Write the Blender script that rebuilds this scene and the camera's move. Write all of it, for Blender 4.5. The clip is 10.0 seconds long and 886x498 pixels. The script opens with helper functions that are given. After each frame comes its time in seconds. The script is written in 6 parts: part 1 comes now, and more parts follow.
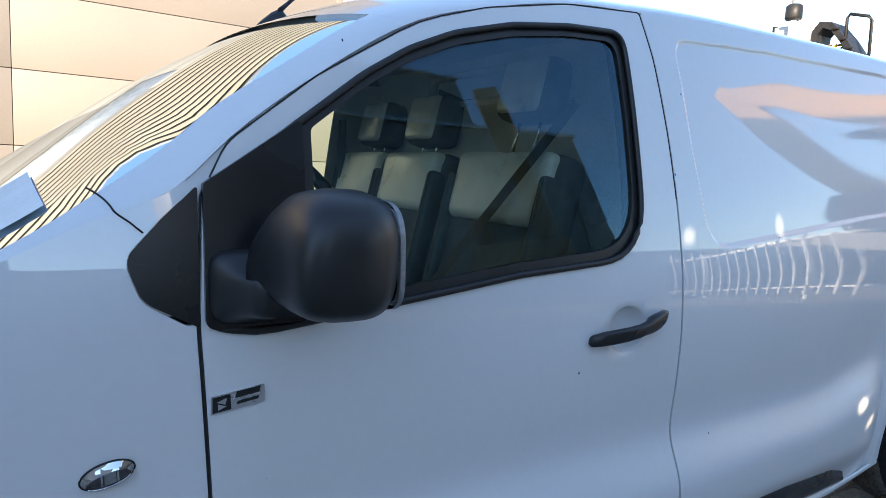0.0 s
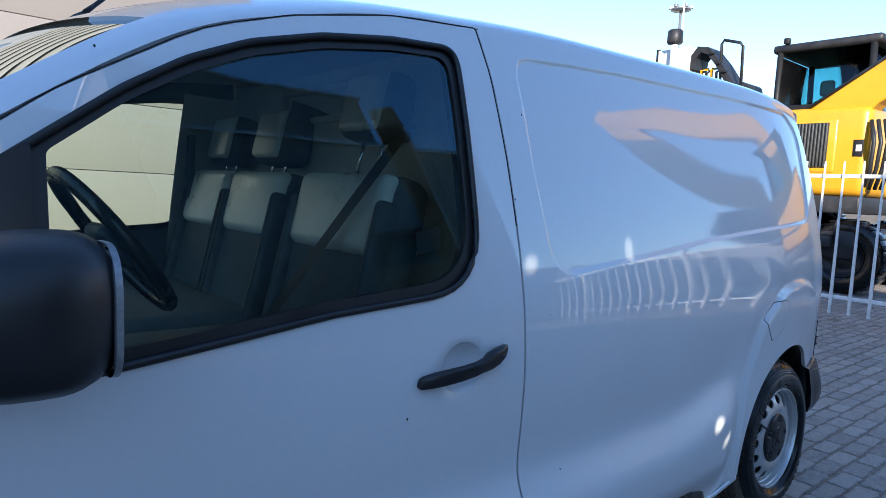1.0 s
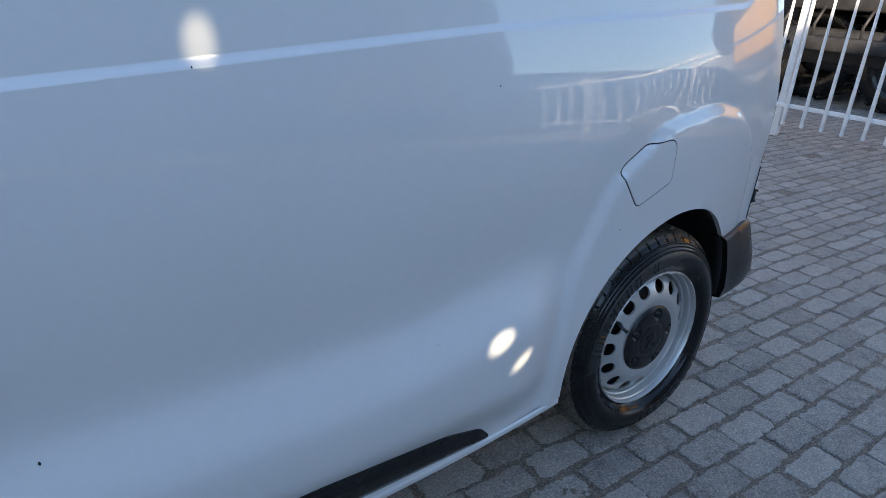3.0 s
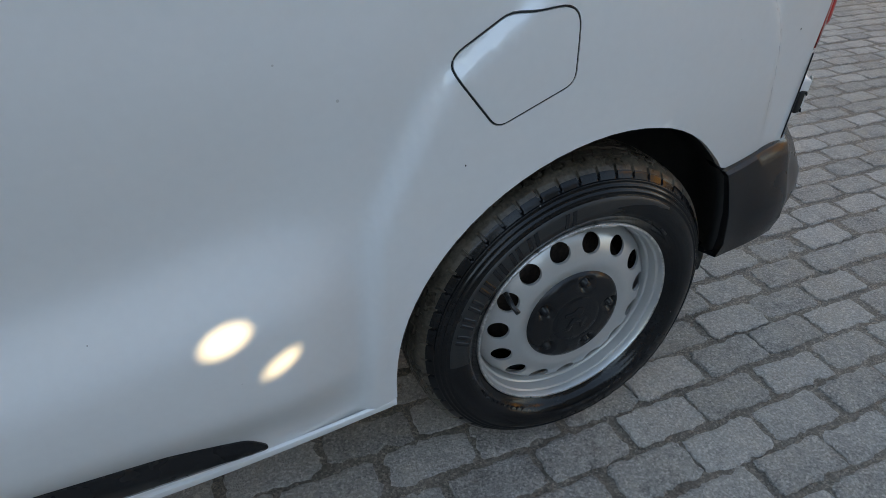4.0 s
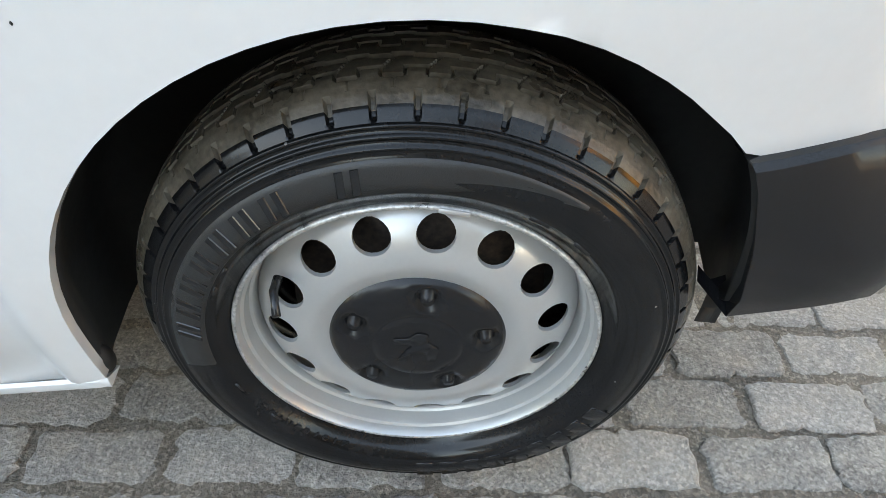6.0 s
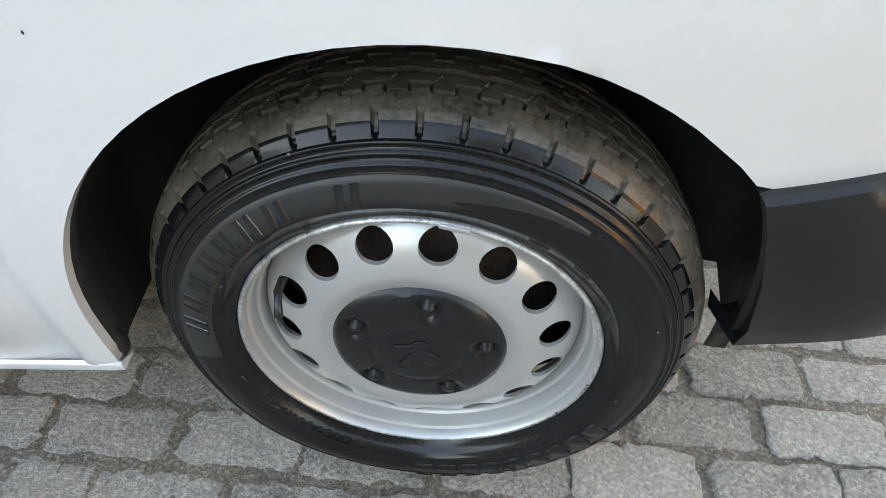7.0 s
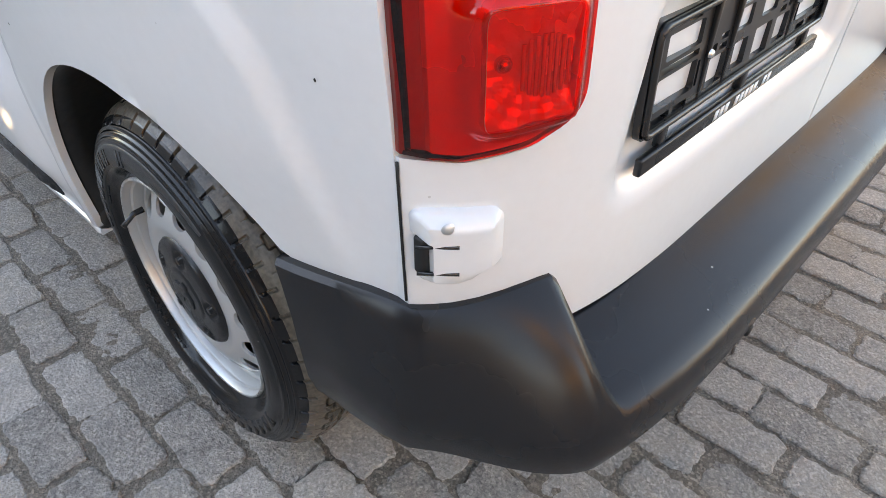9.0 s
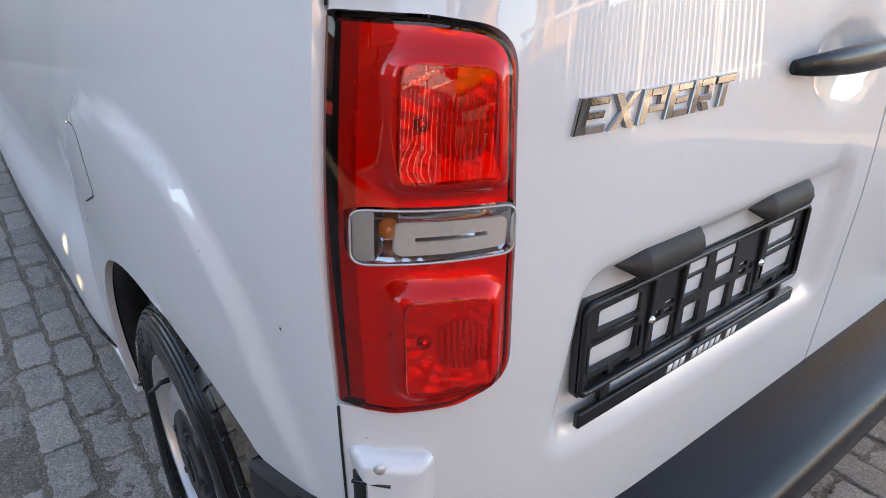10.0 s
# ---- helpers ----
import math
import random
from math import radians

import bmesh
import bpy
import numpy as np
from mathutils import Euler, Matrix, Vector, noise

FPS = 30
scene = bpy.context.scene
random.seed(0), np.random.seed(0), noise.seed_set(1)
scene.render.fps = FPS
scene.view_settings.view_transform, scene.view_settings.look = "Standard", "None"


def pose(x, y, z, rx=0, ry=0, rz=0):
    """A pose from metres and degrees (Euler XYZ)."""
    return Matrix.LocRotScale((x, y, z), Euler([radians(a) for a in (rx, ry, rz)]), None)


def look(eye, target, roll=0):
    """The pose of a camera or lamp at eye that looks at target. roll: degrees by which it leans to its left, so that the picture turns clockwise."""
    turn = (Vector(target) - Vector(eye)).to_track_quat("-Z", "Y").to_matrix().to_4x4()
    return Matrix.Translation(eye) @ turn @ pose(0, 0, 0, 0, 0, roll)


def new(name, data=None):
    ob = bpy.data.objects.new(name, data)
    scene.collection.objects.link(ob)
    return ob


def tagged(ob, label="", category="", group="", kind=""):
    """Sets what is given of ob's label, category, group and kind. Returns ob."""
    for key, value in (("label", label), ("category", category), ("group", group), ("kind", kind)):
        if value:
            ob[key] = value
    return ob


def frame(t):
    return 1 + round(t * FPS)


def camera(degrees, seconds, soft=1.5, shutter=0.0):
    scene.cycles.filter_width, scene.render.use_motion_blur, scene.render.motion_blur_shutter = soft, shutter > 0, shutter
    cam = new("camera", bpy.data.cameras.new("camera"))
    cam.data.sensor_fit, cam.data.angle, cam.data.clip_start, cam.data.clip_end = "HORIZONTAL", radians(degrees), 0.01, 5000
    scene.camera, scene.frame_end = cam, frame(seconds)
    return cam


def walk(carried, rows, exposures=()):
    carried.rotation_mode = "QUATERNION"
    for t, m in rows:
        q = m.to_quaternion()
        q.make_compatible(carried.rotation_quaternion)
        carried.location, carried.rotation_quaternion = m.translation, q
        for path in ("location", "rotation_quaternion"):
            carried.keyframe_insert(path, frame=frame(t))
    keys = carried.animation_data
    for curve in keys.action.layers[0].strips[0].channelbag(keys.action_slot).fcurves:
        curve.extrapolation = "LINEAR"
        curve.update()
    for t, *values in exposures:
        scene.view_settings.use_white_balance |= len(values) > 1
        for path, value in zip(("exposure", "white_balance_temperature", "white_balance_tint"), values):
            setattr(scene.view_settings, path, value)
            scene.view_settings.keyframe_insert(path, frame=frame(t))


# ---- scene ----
cam = camera(69.4, 10.0, 0.55)
PATH = [
    (0, (-3.156, -1.992, 1.305), (-2.084, -0.32, 1.068), 2.9),
    (0.5, (-3.099, -1.99, 1.339), (-1.908, -0.387, 1.222), 2.9),
    (1, (-2.906, -1.988, 1.342), (-1.612, -0.474, 1.161), 2.9),
    (1.5, (-2.645, -1.97, 1.361), (-1.368, -0.442, 1.168), 2.9),
    (2, (-2.329, -1.982, 1.343), (-1.113, -0.413, 1.094), 3.1),
    (2.5, (-1.968, -1.95, 1.311), (-0.791, -0.411, 0.814), 3.5),
    (3, (-1.538, -1.864, 1.289), (-0.422, -0.389, 0.527), 3.8),
    (3.2, (-1.367, -1.846, 1.282), (-0.286, -0.388, 0.441), 3.6),
    (4.3, (-0.438, -1.58, 1.132), (0.052, -0.13, -0.157), 1.8),
    (4.5, (-0.313, -1.511, 1.094), (0.054, -0.105, -0.28), 1.7),
    (5, (-0.072, -1.397, 1.017), (0.137, 0.011, -0.388), 2.3),
    (5.5, (0.02, -1.373, 0.955), (0.091, 0.068, -0.431), 1.8),
    (6.8, (0.025, -1.364, 0.978), (0.011, 0.048, -0.438), 1.6),
    (7, (0.061, -1.347, 0.985), (-0.029, 0.047, -0.446), 1.6),
    (7.5, (0.274, -1.317, 1.045), (-0.202, -0.057, -0.432), 0.9),
    (8, (0.53, -1.32, 1.062), (-0.373, -0.099, -0.239), 0.8),
    (8.5, (0.768, -1.276, 1.113), (-0.339, -0.223, -0.178), 0.0),
    (9, (0.9, -1.169, 1.124), (-0.171, -0.065, -0.156), 0.2),
    (9.5, (0.962, -1.081, 1.205), (-0.281, -0.041, 0.034), 1.1),
    (10, (0.998, -1.076, 1.266), (-0.405, 0.023, 0.358), 1.3),
]
EXPOSURE = [(0.0, 1.72, 6600, 12), (0.5, 1.20, 5600, 12), (1.0, 1.18, 5400, 12), (2.0, 1.26, 5700, 12), (3.2, 1.62, 6950, 12), (4.3, 2.02, 9200, 11), (5.0, 2.82, 10000, 12), (5.7, 3.22, 10600, 13),
            (7.0, 3.24, 10700, 13), (8.0, 2.98, 10000, 15), (9.0, 2.88, 9800, 19), (10.0, 2.28, 8400, 20)]
walk(cam, [(t, look(eye, target, roll)) for t, eye, target, roll in PATH], EXPOSURE)

# ---------------------------------------------------------------- light
SUN_DIR = Vector((-0.65, -0.68, 0.34)).normalized()      # towards the sun
world = bpy.data.worlds.new("sky_world")
scene.world = world
world.use_nodes = True
_wn = world.node_tree.nodes
_sky = _wn.new("ShaderNodeTexSky")
_sky.sky_type = "NISHITA"
_sky.sun_disc = False
_sky.sun_elevation = math.asin(SUN_DIR.z)
_sky.sun_rotation = math.atan2(SUN_DIR.x, SUN_DIR.y)
_sky.air_density, _sky.dust_density, _sky.ozone_density = 1.0, 0.05, 1.7
_wn["Background"].inputs["Strength"].default_value = 0.15
world.node_tree.links.new(_sky.outputs[0], _wn["Background"].inputs["Color"])

sun = new("sun", bpy.data.lights.new("sun", "SUN"))
sun.data.energy, sun.data.angle, sun.data.color = 4.4, radians(0.5), (1.0, 0.82, 0.6)
sun.matrix_world = look(SUN_DIR * 40, (0, 0, 0))


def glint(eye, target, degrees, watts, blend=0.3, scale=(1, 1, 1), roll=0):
    """Added spot lamp imitating low sun thrown onto the van by a pane opposite."""
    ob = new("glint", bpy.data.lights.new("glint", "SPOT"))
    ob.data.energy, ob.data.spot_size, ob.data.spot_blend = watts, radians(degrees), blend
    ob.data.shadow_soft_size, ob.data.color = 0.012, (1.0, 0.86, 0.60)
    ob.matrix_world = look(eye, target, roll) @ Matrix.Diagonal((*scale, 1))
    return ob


# added lamps, aimed and squeezed to match bright patches on the flank
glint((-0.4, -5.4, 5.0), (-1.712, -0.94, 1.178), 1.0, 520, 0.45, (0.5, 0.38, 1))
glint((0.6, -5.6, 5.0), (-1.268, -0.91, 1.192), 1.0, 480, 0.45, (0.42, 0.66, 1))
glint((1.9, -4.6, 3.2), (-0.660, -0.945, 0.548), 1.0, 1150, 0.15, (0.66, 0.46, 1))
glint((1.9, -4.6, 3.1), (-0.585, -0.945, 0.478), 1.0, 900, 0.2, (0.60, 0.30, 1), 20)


# ---------------------------------------------------------------- materials
def mat(name, colour, rough=0.5, metal=0.0, spread=0.08, scale=8.0, fine=120.0, bump=0.0, coat=0.0, coat_rough=0.03,
        rough_spread=0.1, vary=0.0, spec=0.5, depth=0.002, detail=None):
    """A surface with colour and roughness varied at two scales and a fine relief."""
    m = bpy.data.materials.new(name)
    m.use_nodes = True
    n, link = m.node_tree.nodes, m.node_tree.links.new
    b = n["Principled BSDF"]
    tc = n.new("ShaderNodeTexCoord")
    big, small = n.new("ShaderNodeTexNoise"), n.new("ShaderNodeTexNoise")
    for tex, s in ((big, scale), (small, fine)):
        tex.inputs["Scale"].default_value = s
        tex.inputs["Detail"].default_value = 4
        link(tc.outputs["Object"], tex.inputs["Vector"])
    add = n.new("ShaderNodeMath")
    add.operation = "ADD"
    link(big.outputs["Fac"], add.inputs[0])
    link(small.outputs["Fac"], add.inputs[1])
    last = add.outputs[0]
    if vary:
        info, mul, add2 = n.new("ShaderNodeObjectInfo"), n.new("ShaderNodeMath"), n.new("ShaderNodeMath")
        geo, mx = n.new("ShaderNodeNewGeometry"), n.new("ShaderNodeMath")
        mx.operation = "ADD"
        link(info.outputs["Random"], mx.inputs[0])
        link(geo.outputs["Random Per Island"], mx.inputs[1])
        fr = n.new("ShaderNodeMath")
        fr.operation = "FRACT"
        link(mx.outputs[0], fr.inputs[0])
        mul.operation, mul.inputs[1].default_value = "MULTIPLY_ADD", vary
        mul.inputs[2].default_value = -vary / 2
        link(fr.outputs[0], mul.inputs[0])
        add2.operation = "ADD"
        link(last, add2.inputs[0])
        link(mul.outputs[0], add2.inputs[1])
        last = add2.outputs[0]
    ramp = n.new("ShaderNodeMapRange")
    ramp.inputs["From Min"].default_value, ramp.inputs["From Max"].default_value = 0.6, 1.4
    ramp.inputs["To Min"].default_value, ramp.inputs["To Max"].default_value = 1 - spread * 2, 1 + spread * 2
    link(last, ramp.inputs["Value"])
    hsv = n.new("ShaderNodeHueSaturation")
    hsv.inputs["Color"].default_value = (*colour, 1)
    link(ramp.outputs[0], hsv.inputs["Value"])
    link(hsv.outputs[0], b.inputs["Base Color"])
    rr = n.new("ShaderNodeMapRange")
    rr.inputs["From Min"].default_value, rr.inputs["From Max"].default_value = 0.3, 0.7
    rr.inputs["To Min"].default_value, rr.inputs["To Max"].default_value = max(0.0, rough - rough_spread), min(1.0, rough + rough_spread)
    link(big.outputs["Fac"], rr.inputs["Value"])
    link(rr.outputs[0], b.inputs["Roughness"])
    b.inputs["Metallic"].default_value = metal
    b.inputs["Specular IOR Level"].default_value = spec
    b.inputs["Coat Weight"].default_value = coat
    b.inputs["Coat Roughness"].default_value = coat_rough
    if bump:
        bp = n.new("ShaderNodeBump")
        bp.inputs["Strength"].default_value, bp.inputs["Distance"].default_value = bump, depth
        link(small.outputs["Fac"], bp.inputs["Height"])
        link(bp.outputs[0], b.inputs["Normal"])
    return m


def glass(name, tint, ior=1.5, rough=0.0, mirror_tint=(1.0, 1.0, 1.0)):
    """A thin pane: it lets tinted light through and mirrors by Fresnel in a chosen tint."""
    m = bpy.data.materials.new(name)
    m.use_nodes = True
    n, link = m.node_tree.nodes, m.node_tree.links.new
    n.remove(n["Principled BSDF"])
    tr, gl, fr, mix = n.new("ShaderNodeBsdfTransparent"), n.new("ShaderNodeBsdfGlossy"), n.new("ShaderNodeFresnel"), n.new("ShaderNodeMixShader")
    tr.inputs["Color"].default_value = (*tint, 1)
    gl.inputs["Color"].default_value = (*mirror_tint, 1)
    gl.inputs["Roughness"].default_value = rough
    fr.inputs["IOR"].default_value = ior
    link(fr.outputs[0], mix.inputs[0])
    link(tr.outputs[0], mix.inputs[1])
    link(gl.outputs[0], mix.inputs[2])
    link(mix.outputs[0], n["Material Output"].inputs["Surface"])
    return m


def lens(name, colour, trans, rough=0.06, ior=1.45):
    m = bpy.data.materials.new(name)
    m.use_nodes = True
    b = m.node_tree.nodes["Principled BSDF"]
    b.inputs["Base Color"].default_value = (*colour, 1)
    b.inputs["Roughness"].default_value = rough
    b.inputs["Transmission Weight"].default_value = trans
    b.inputs["IOR"].default_value = ior
    b.inputs["Coat Weight"].default_value = 0.6
    b.inputs["Coat Roughness"].default_value = 0.03
    return m


def dirt_paint():
    """White van paint with a clear coat, a dull film of road dust and small specks."""
    m = mat("white_paint", (0.75, 0.75, 0.745), 0.36, spread=0.012, scale=2.2, fine=60, coat=1.0, coat_rough=0.012, rough_spread=0.06)
    n, link = m.node_tree.nodes, m.node_tree.links.new
    b = n["Principled BSDF"]
    tc = n.new("ShaderNodeTexCoord")
    vor = n.new("ShaderNodeTexVoronoi")
    vor.inputs["Scale"].default_value = 17
    link(tc.outputs["Object"], vor.inputs["Vector"])
    lt, gate, both = n.new("ShaderNodeMath"), n.new("ShaderNodeMath"), n.new("ShaderNodeMath")
    lt.operation, lt.inputs[1].default_value = "LESS_THAN", 0.035
    link(vor.outputs["Distance"], lt.inputs[0])
    sep = n.new("ShaderNodeSeparateColor")
    link(vor.outputs["Color"], sep.inputs[0])
    gate.operation, gate.inputs[1].default_value = "GREATER_THAN", 0.93
    link(sep.outputs[0], gate.inputs[0])
    both.operation = "MULTIPLY"
    link(lt.outputs[0], both.inputs[0])
    link(gate.outputs[0], both.inputs[1])
    mix = n.new("ShaderNodeMixRGB")
    mix.inputs["Color2"].default_value = (0.16, 0.15, 0.14, 1)
    old = b.inputs["Base Color"].links[0].from_socket
    link(both.outputs[0], mix.inputs["Fac"])
    link(old, mix.inputs["Color1"])
    link(mix.outputs[0], b.inputs["Base Color"])
    b.inputs["Coat IOR"].default_value = 1.7
    # vertical runs left by rain on the clear coat
    wave, mp = n.new("ShaderNodeTexNoise"), n.new("ShaderNodeMapping")
    wave.inputs["Detail"].default_value = 1.0
    mp.inputs["Scale"].default_value = (28, 28, 0.3)
    link(tc.outputs["Object"], mp.inputs["Vector"])
    link(mp.outputs[0], wave.inputs["Vector"])
    bp = n.new("ShaderNodeBump")
    bp.inputs["Strength"].default_value, bp.inputs["Distance"].default_value = 0.026, 0.001
    link(wave.outputs["Fac"], bp.inputs["Height"])
    link(bp.outputs[0], b.inputs["Coat Normal"])
    # the runs show on the upper flank, where water drips from the roof edge
    sxyz, zr_, xr_, both2 = n.new("ShaderNodeSeparateXYZ"), n.new("ShaderNodeMapRange"), n.new("ShaderNodeMapRange"), n.new("ShaderNodeMath")
    link(tc.outputs["Object"], sxyz.inputs[0])
    zr_.inputs["From Min"].default_value, zr_.inputs["From Max"].default_value, zr_.inputs["To Max"].default_value = 0.92, 1.15, 0.05
    xr_.inputs["From Min"].default_value, xr_.inputs["From Max"].default_value = -1.5, -0.7
    link(sxyz.outputs["Z"], zr_.inputs["Value"])
    link(sxyz.outputs["X"], xr_.inputs["Value"])
    both2.operation = "MULTIPLY"
    link(zr_.outputs[0], both2.inputs[0])
    link(xr_.outputs[0], both2.inputs[1])
    tail_, all3 = n.new("ShaderNodeMapRange"), n.new("ShaderNodeMath")
    tail_.inputs["From Min"].default_value, tail_.inputs["From Max"].default_value = 0.50, 0.44
    link(sxyz.outputs["X"], tail_.inputs["Value"])
    all3.operation = "MULTIPLY"
    link(both2.outputs[0], all3.inputs[0])
    link(tail_.outputs[0], all3.inputs[1])
    link(all3.outputs[0], bp.inputs["Strength"])
    # road film dulls the clear coat low down
    dull = n.new("ShaderNodeMapRange")
    dull.inputs["From Min"].default_value, dull.inputs["From Max"].default_value = 0.90, 0.70
    dull.inputs["To Min"].default_value, dull.inputs["To Max"].default_value = 0.012, 0.20
    link(sxyz.outputs["Z"], dull.inputs["Value"])
    link(dull.outputs[0], b.inputs["Coat Roughness"])
    return m


def specked(m, scale, size, share, colour):
    """Small specks of dust or droplets strewn over a material."""
    n, link = m.node_tree.nodes, m.node_tree.links.new
    b = n["Principled BSDF"]
    tc = n.new("ShaderNodeTexCoord")
    vor = n.new("ShaderNodeTexVoronoi")
    vor.inputs["Scale"].default_value = scale
    link(tc.outputs["Object"], vor.inputs["Vector"])
    sep = n.new("ShaderNodeSeparateColor")
    link(vor.outputs["Color"], sep.inputs[0])
    lim = n.new("ShaderNodeMath")
    lim.operation, lim.inputs[1].default_value = "MULTIPLY", size
    link(sep.outputs[1], lim.inputs[0])
    lt, gate, both = n.new("ShaderNodeMath"), n.new("ShaderNodeMath"), n.new("ShaderNodeMath")
    lt.operation = "LESS_THAN"
    link(vor.outputs["Distance"], lt.inputs[0])
    link(lim.outputs[0], lt.inputs[1])
    gate.operation, gate.inputs[1].default_value = "GREATER_THAN", 1 - share
    link(sep.outputs[0], gate.inputs[0])
    both.operation = "MULTIPLY"
    link(lt.outputs[0], both.inputs[0])
    link(gate.outputs[0], both.inputs[1])
    mix = n.new("ShaderNodeMixRGB")
    mix.inputs["Color2"].default_value = (*colour, 1)
    link(both.outputs[0], mix.inputs["Fac"])
    link(b.inputs["Base Color"].links[0].from_socket, mix.inputs["Color1"])
    link(mix.outputs[0], b.inputs["Base Color"])
    return m


PLASTIC = specked(mat("black_grained_plastic", (0.012, 0.012, 0.013), 0.25, spread=0.15, scale=5, fine=900, bump=0.10, depth=0.0004, rough_spread=0.05, spec=0.33, coat=0.06, coat_rough=0.2), 30, 0.09, 0.10, (0.35, 0.33, 0.30))
PAINT = specked(dirt_paint(), 26, 0.06, 0.10, (0.55, 0.54, 0.52))
SATIN = mat("black_satin_plastic", (0.012, 0.012, 0.013), 0.28, spread=0.1, scale=6, fine=300)
RUBBER = specked(mat("tyre_rubber", (0.0085, 0.0085, 0.009), 0.17, spread=0.3, scale=9, fine=160, bump=0.06, depth=0.0010, rough_spread=0.04, spec=0.33), 60, 0.10, 0.10, (0.16, 0.15, 0.14))
LETTER = mat("polished_rubber", (0.010, 0.010, 0.011), 0.13, spread=0.2, scale=40, fine=300, spec=0.6, rough_spread=0.04)
# paler than the sidewall: sky light caught by fine ridges is in its colour
SERRATED = mat("serrated_sidewall_rubber", (0.024, 0.024, 0.024), 0.34, spread=0.2, scale=12, fine=700, bump=0.5, depth=0.0008)
TREAD = mat("dusty_tread_rubber", (0.090, 0.074, 0.056), 0.33, spread=0.4, scale=14, fine=150, bump=0.35, depth=0.002)
LAMPCASE = mat("brown_black_plastic", (0.020, 0.018, 0.016), 0.55, spread=0.2, scale=12, fine=400, bump=0.2, depth=0.0005)
SEAL = mat("black_rubber_seal", (0.012, 0.012, 0.012), 0.45, spread=0.1)
LINER = mat("wheel_arch_liner", (0.012, 0.012, 0.012), 0.6, spread=0.3, scale=6, fine=60, bump=0.3)
STEEL = mat("silver_painted_steel", (0.59, 0.59, 0.58), 0.35, 0.60, spread=0.012, scale=10, fine=200, coat=0.3, coat_rough=0.15, rough_spread=0.03)
RUST = mat("chipped_rim_edge", (0.56, 0.55, 0.53), 0.36, 0.7, spread=0.3, scale=60, fine=220, bump=0.3)
CHROME = mat("chrome", (0.66, 0.66, 0.67), 0.07, 1.0, spread=0.02, rough_spread=0.02)
SILVER = mat("satin_silver", (0.55, 0.55, 0.55), 0.3, 0.7, spread=0.04)
# blue is put into the panes' reflections to deepen the mirrored sky
GLASS = glass("green_tinted_glass", (0.90, 1.0, 0.92), 1.75, mirror_tint=(0.38, 0.72, 1.0))
SCREEN = glass("windscreen_glass", (0.78, 0.87, 0.78), 1.8, mirror_tint=(0.80, 0.92, 1.0))
RED = glass("red_lamp_lens", (1.0, 0.075, 0.03))
DEEPRED = glass("dark_red_lamp_lens", (1.0, 0.07, 0.035))
RIBS = lens("ribbed_lamp_optic", (0.98, 0.92, 0.88), 0.2, 0.1)
# chrome darkened: the dark surroundings it would mirror are put into its colour
DARKENED_CHROME = mat("dark_chrome", (0.34, 0.34, 0.345), 0.07, 1.0, spread=0.05, rough_spread=0.02)
CLEAR = glass("clear_lamp_lens", (0.95, 0.95, 0.95))
AMBER = lens("amber_bulb", (0.9, 0.25, 0.01), 0.3)
REFLECT = mat("lamp_reflector", (0.98, 0.98, 0.98), 0.24, 0.35, spread=0.015)
FABRIC = mat("dark_grey_seat_fabric", (0.085, 0.09, 0.092), 0.8, spread=0.2, scale=20, fine=500, bump=0.3)
LEATHER = mat("light_grey_seat_leather", (0.72, 0.72, 0.65), 0.34, spread=0.1, scale=10, fine=260, bump=0.15)
TRIM = mat("dark_interior_trim", (0.05, 0.053, 0.056), 0.6, spread=0.15, scale=8, fine=300, bump=0.2)
LINING = mat("grey_headlining", (0.60, 0.60, 0.58), 0.85, spread=0.06, scale=12, fine=300, bump=0.15)
BULKHEAD = mat("pale_bulkhead_panel", (0.62, 0.62, 0.59), 0.7, spread=0.08)
PAPER = mat("white_paper", (0.8, 0.8, 0.78), 0.8, spread=0.03)
PRINT = mat("grey_print", (0.06, 0.065, 0.07), 0.6, spread=0.1)
WHITE = mat("white_print", (0.85, 0.85, 0.85), 0.5, spread=0.02)
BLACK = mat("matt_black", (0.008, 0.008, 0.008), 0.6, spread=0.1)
YELLOW = mat("yellow_machine_paint", (0.66, 0.33, 0.005), 0.38, spread=0.08, scale=3, fine=60, coat=0.3, coat_rough=0.12)
ORANGE = mat("weathered_orange_paint", (0.34, 0.19, 0.08), 0.5, spread=0.15, scale=2.5, fine=40)
MACHINE = mat("dark_machine_steel", (0.03, 0.03, 0.032), 0.5, 0.3, spread=0.3, scale=6, fine=50, bump=0.2)
SLAT = mat("grille_slat_steel", (0.10, 0.10, 0.09), 0.45, 0.4, spread=0.2)
GREYMETAL = mat("grey_steel", (0.33, 0.33, 0.33), 0.45, 0.6, spread=0.15, scale=10)
FENCE = mat("white_coated_steel", (0.84, 0.84, 0.82), 0.30, spread=0.07, scale=7, fine=90)
CREAM = mat("cream_wall_panel", (0.264, 0.236, 0.207), 0.55, spread=0.03, scale=0.6, fine=30, bump=0.05)
DARKHALL = mat("brown_hall_cladding", (0.13, 0.12, 0.11), 0.55, spread=0.08, scale=0.8, fine=20)
HALL = mat("grey_hall_cladding", (0.30, 0.30, 0.31), 0.5, spread=0.06, scale=0.8, fine=20)
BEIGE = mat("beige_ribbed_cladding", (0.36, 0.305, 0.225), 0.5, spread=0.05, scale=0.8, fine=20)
WOOD = mat("white_skirting", (0.75, 0.74, 0.70), 0.5, spread=0.04)
CAB = glass("machine_cab_glass", (0.55, 0.75, 0.75))
MATT = mat("black_matt_plastic", (0.014, 0.014, 0.015), 0.40, spread=0.1, scale=5, fine=900, bump=0.12, depth=0.0004, rough_spread=0.04)
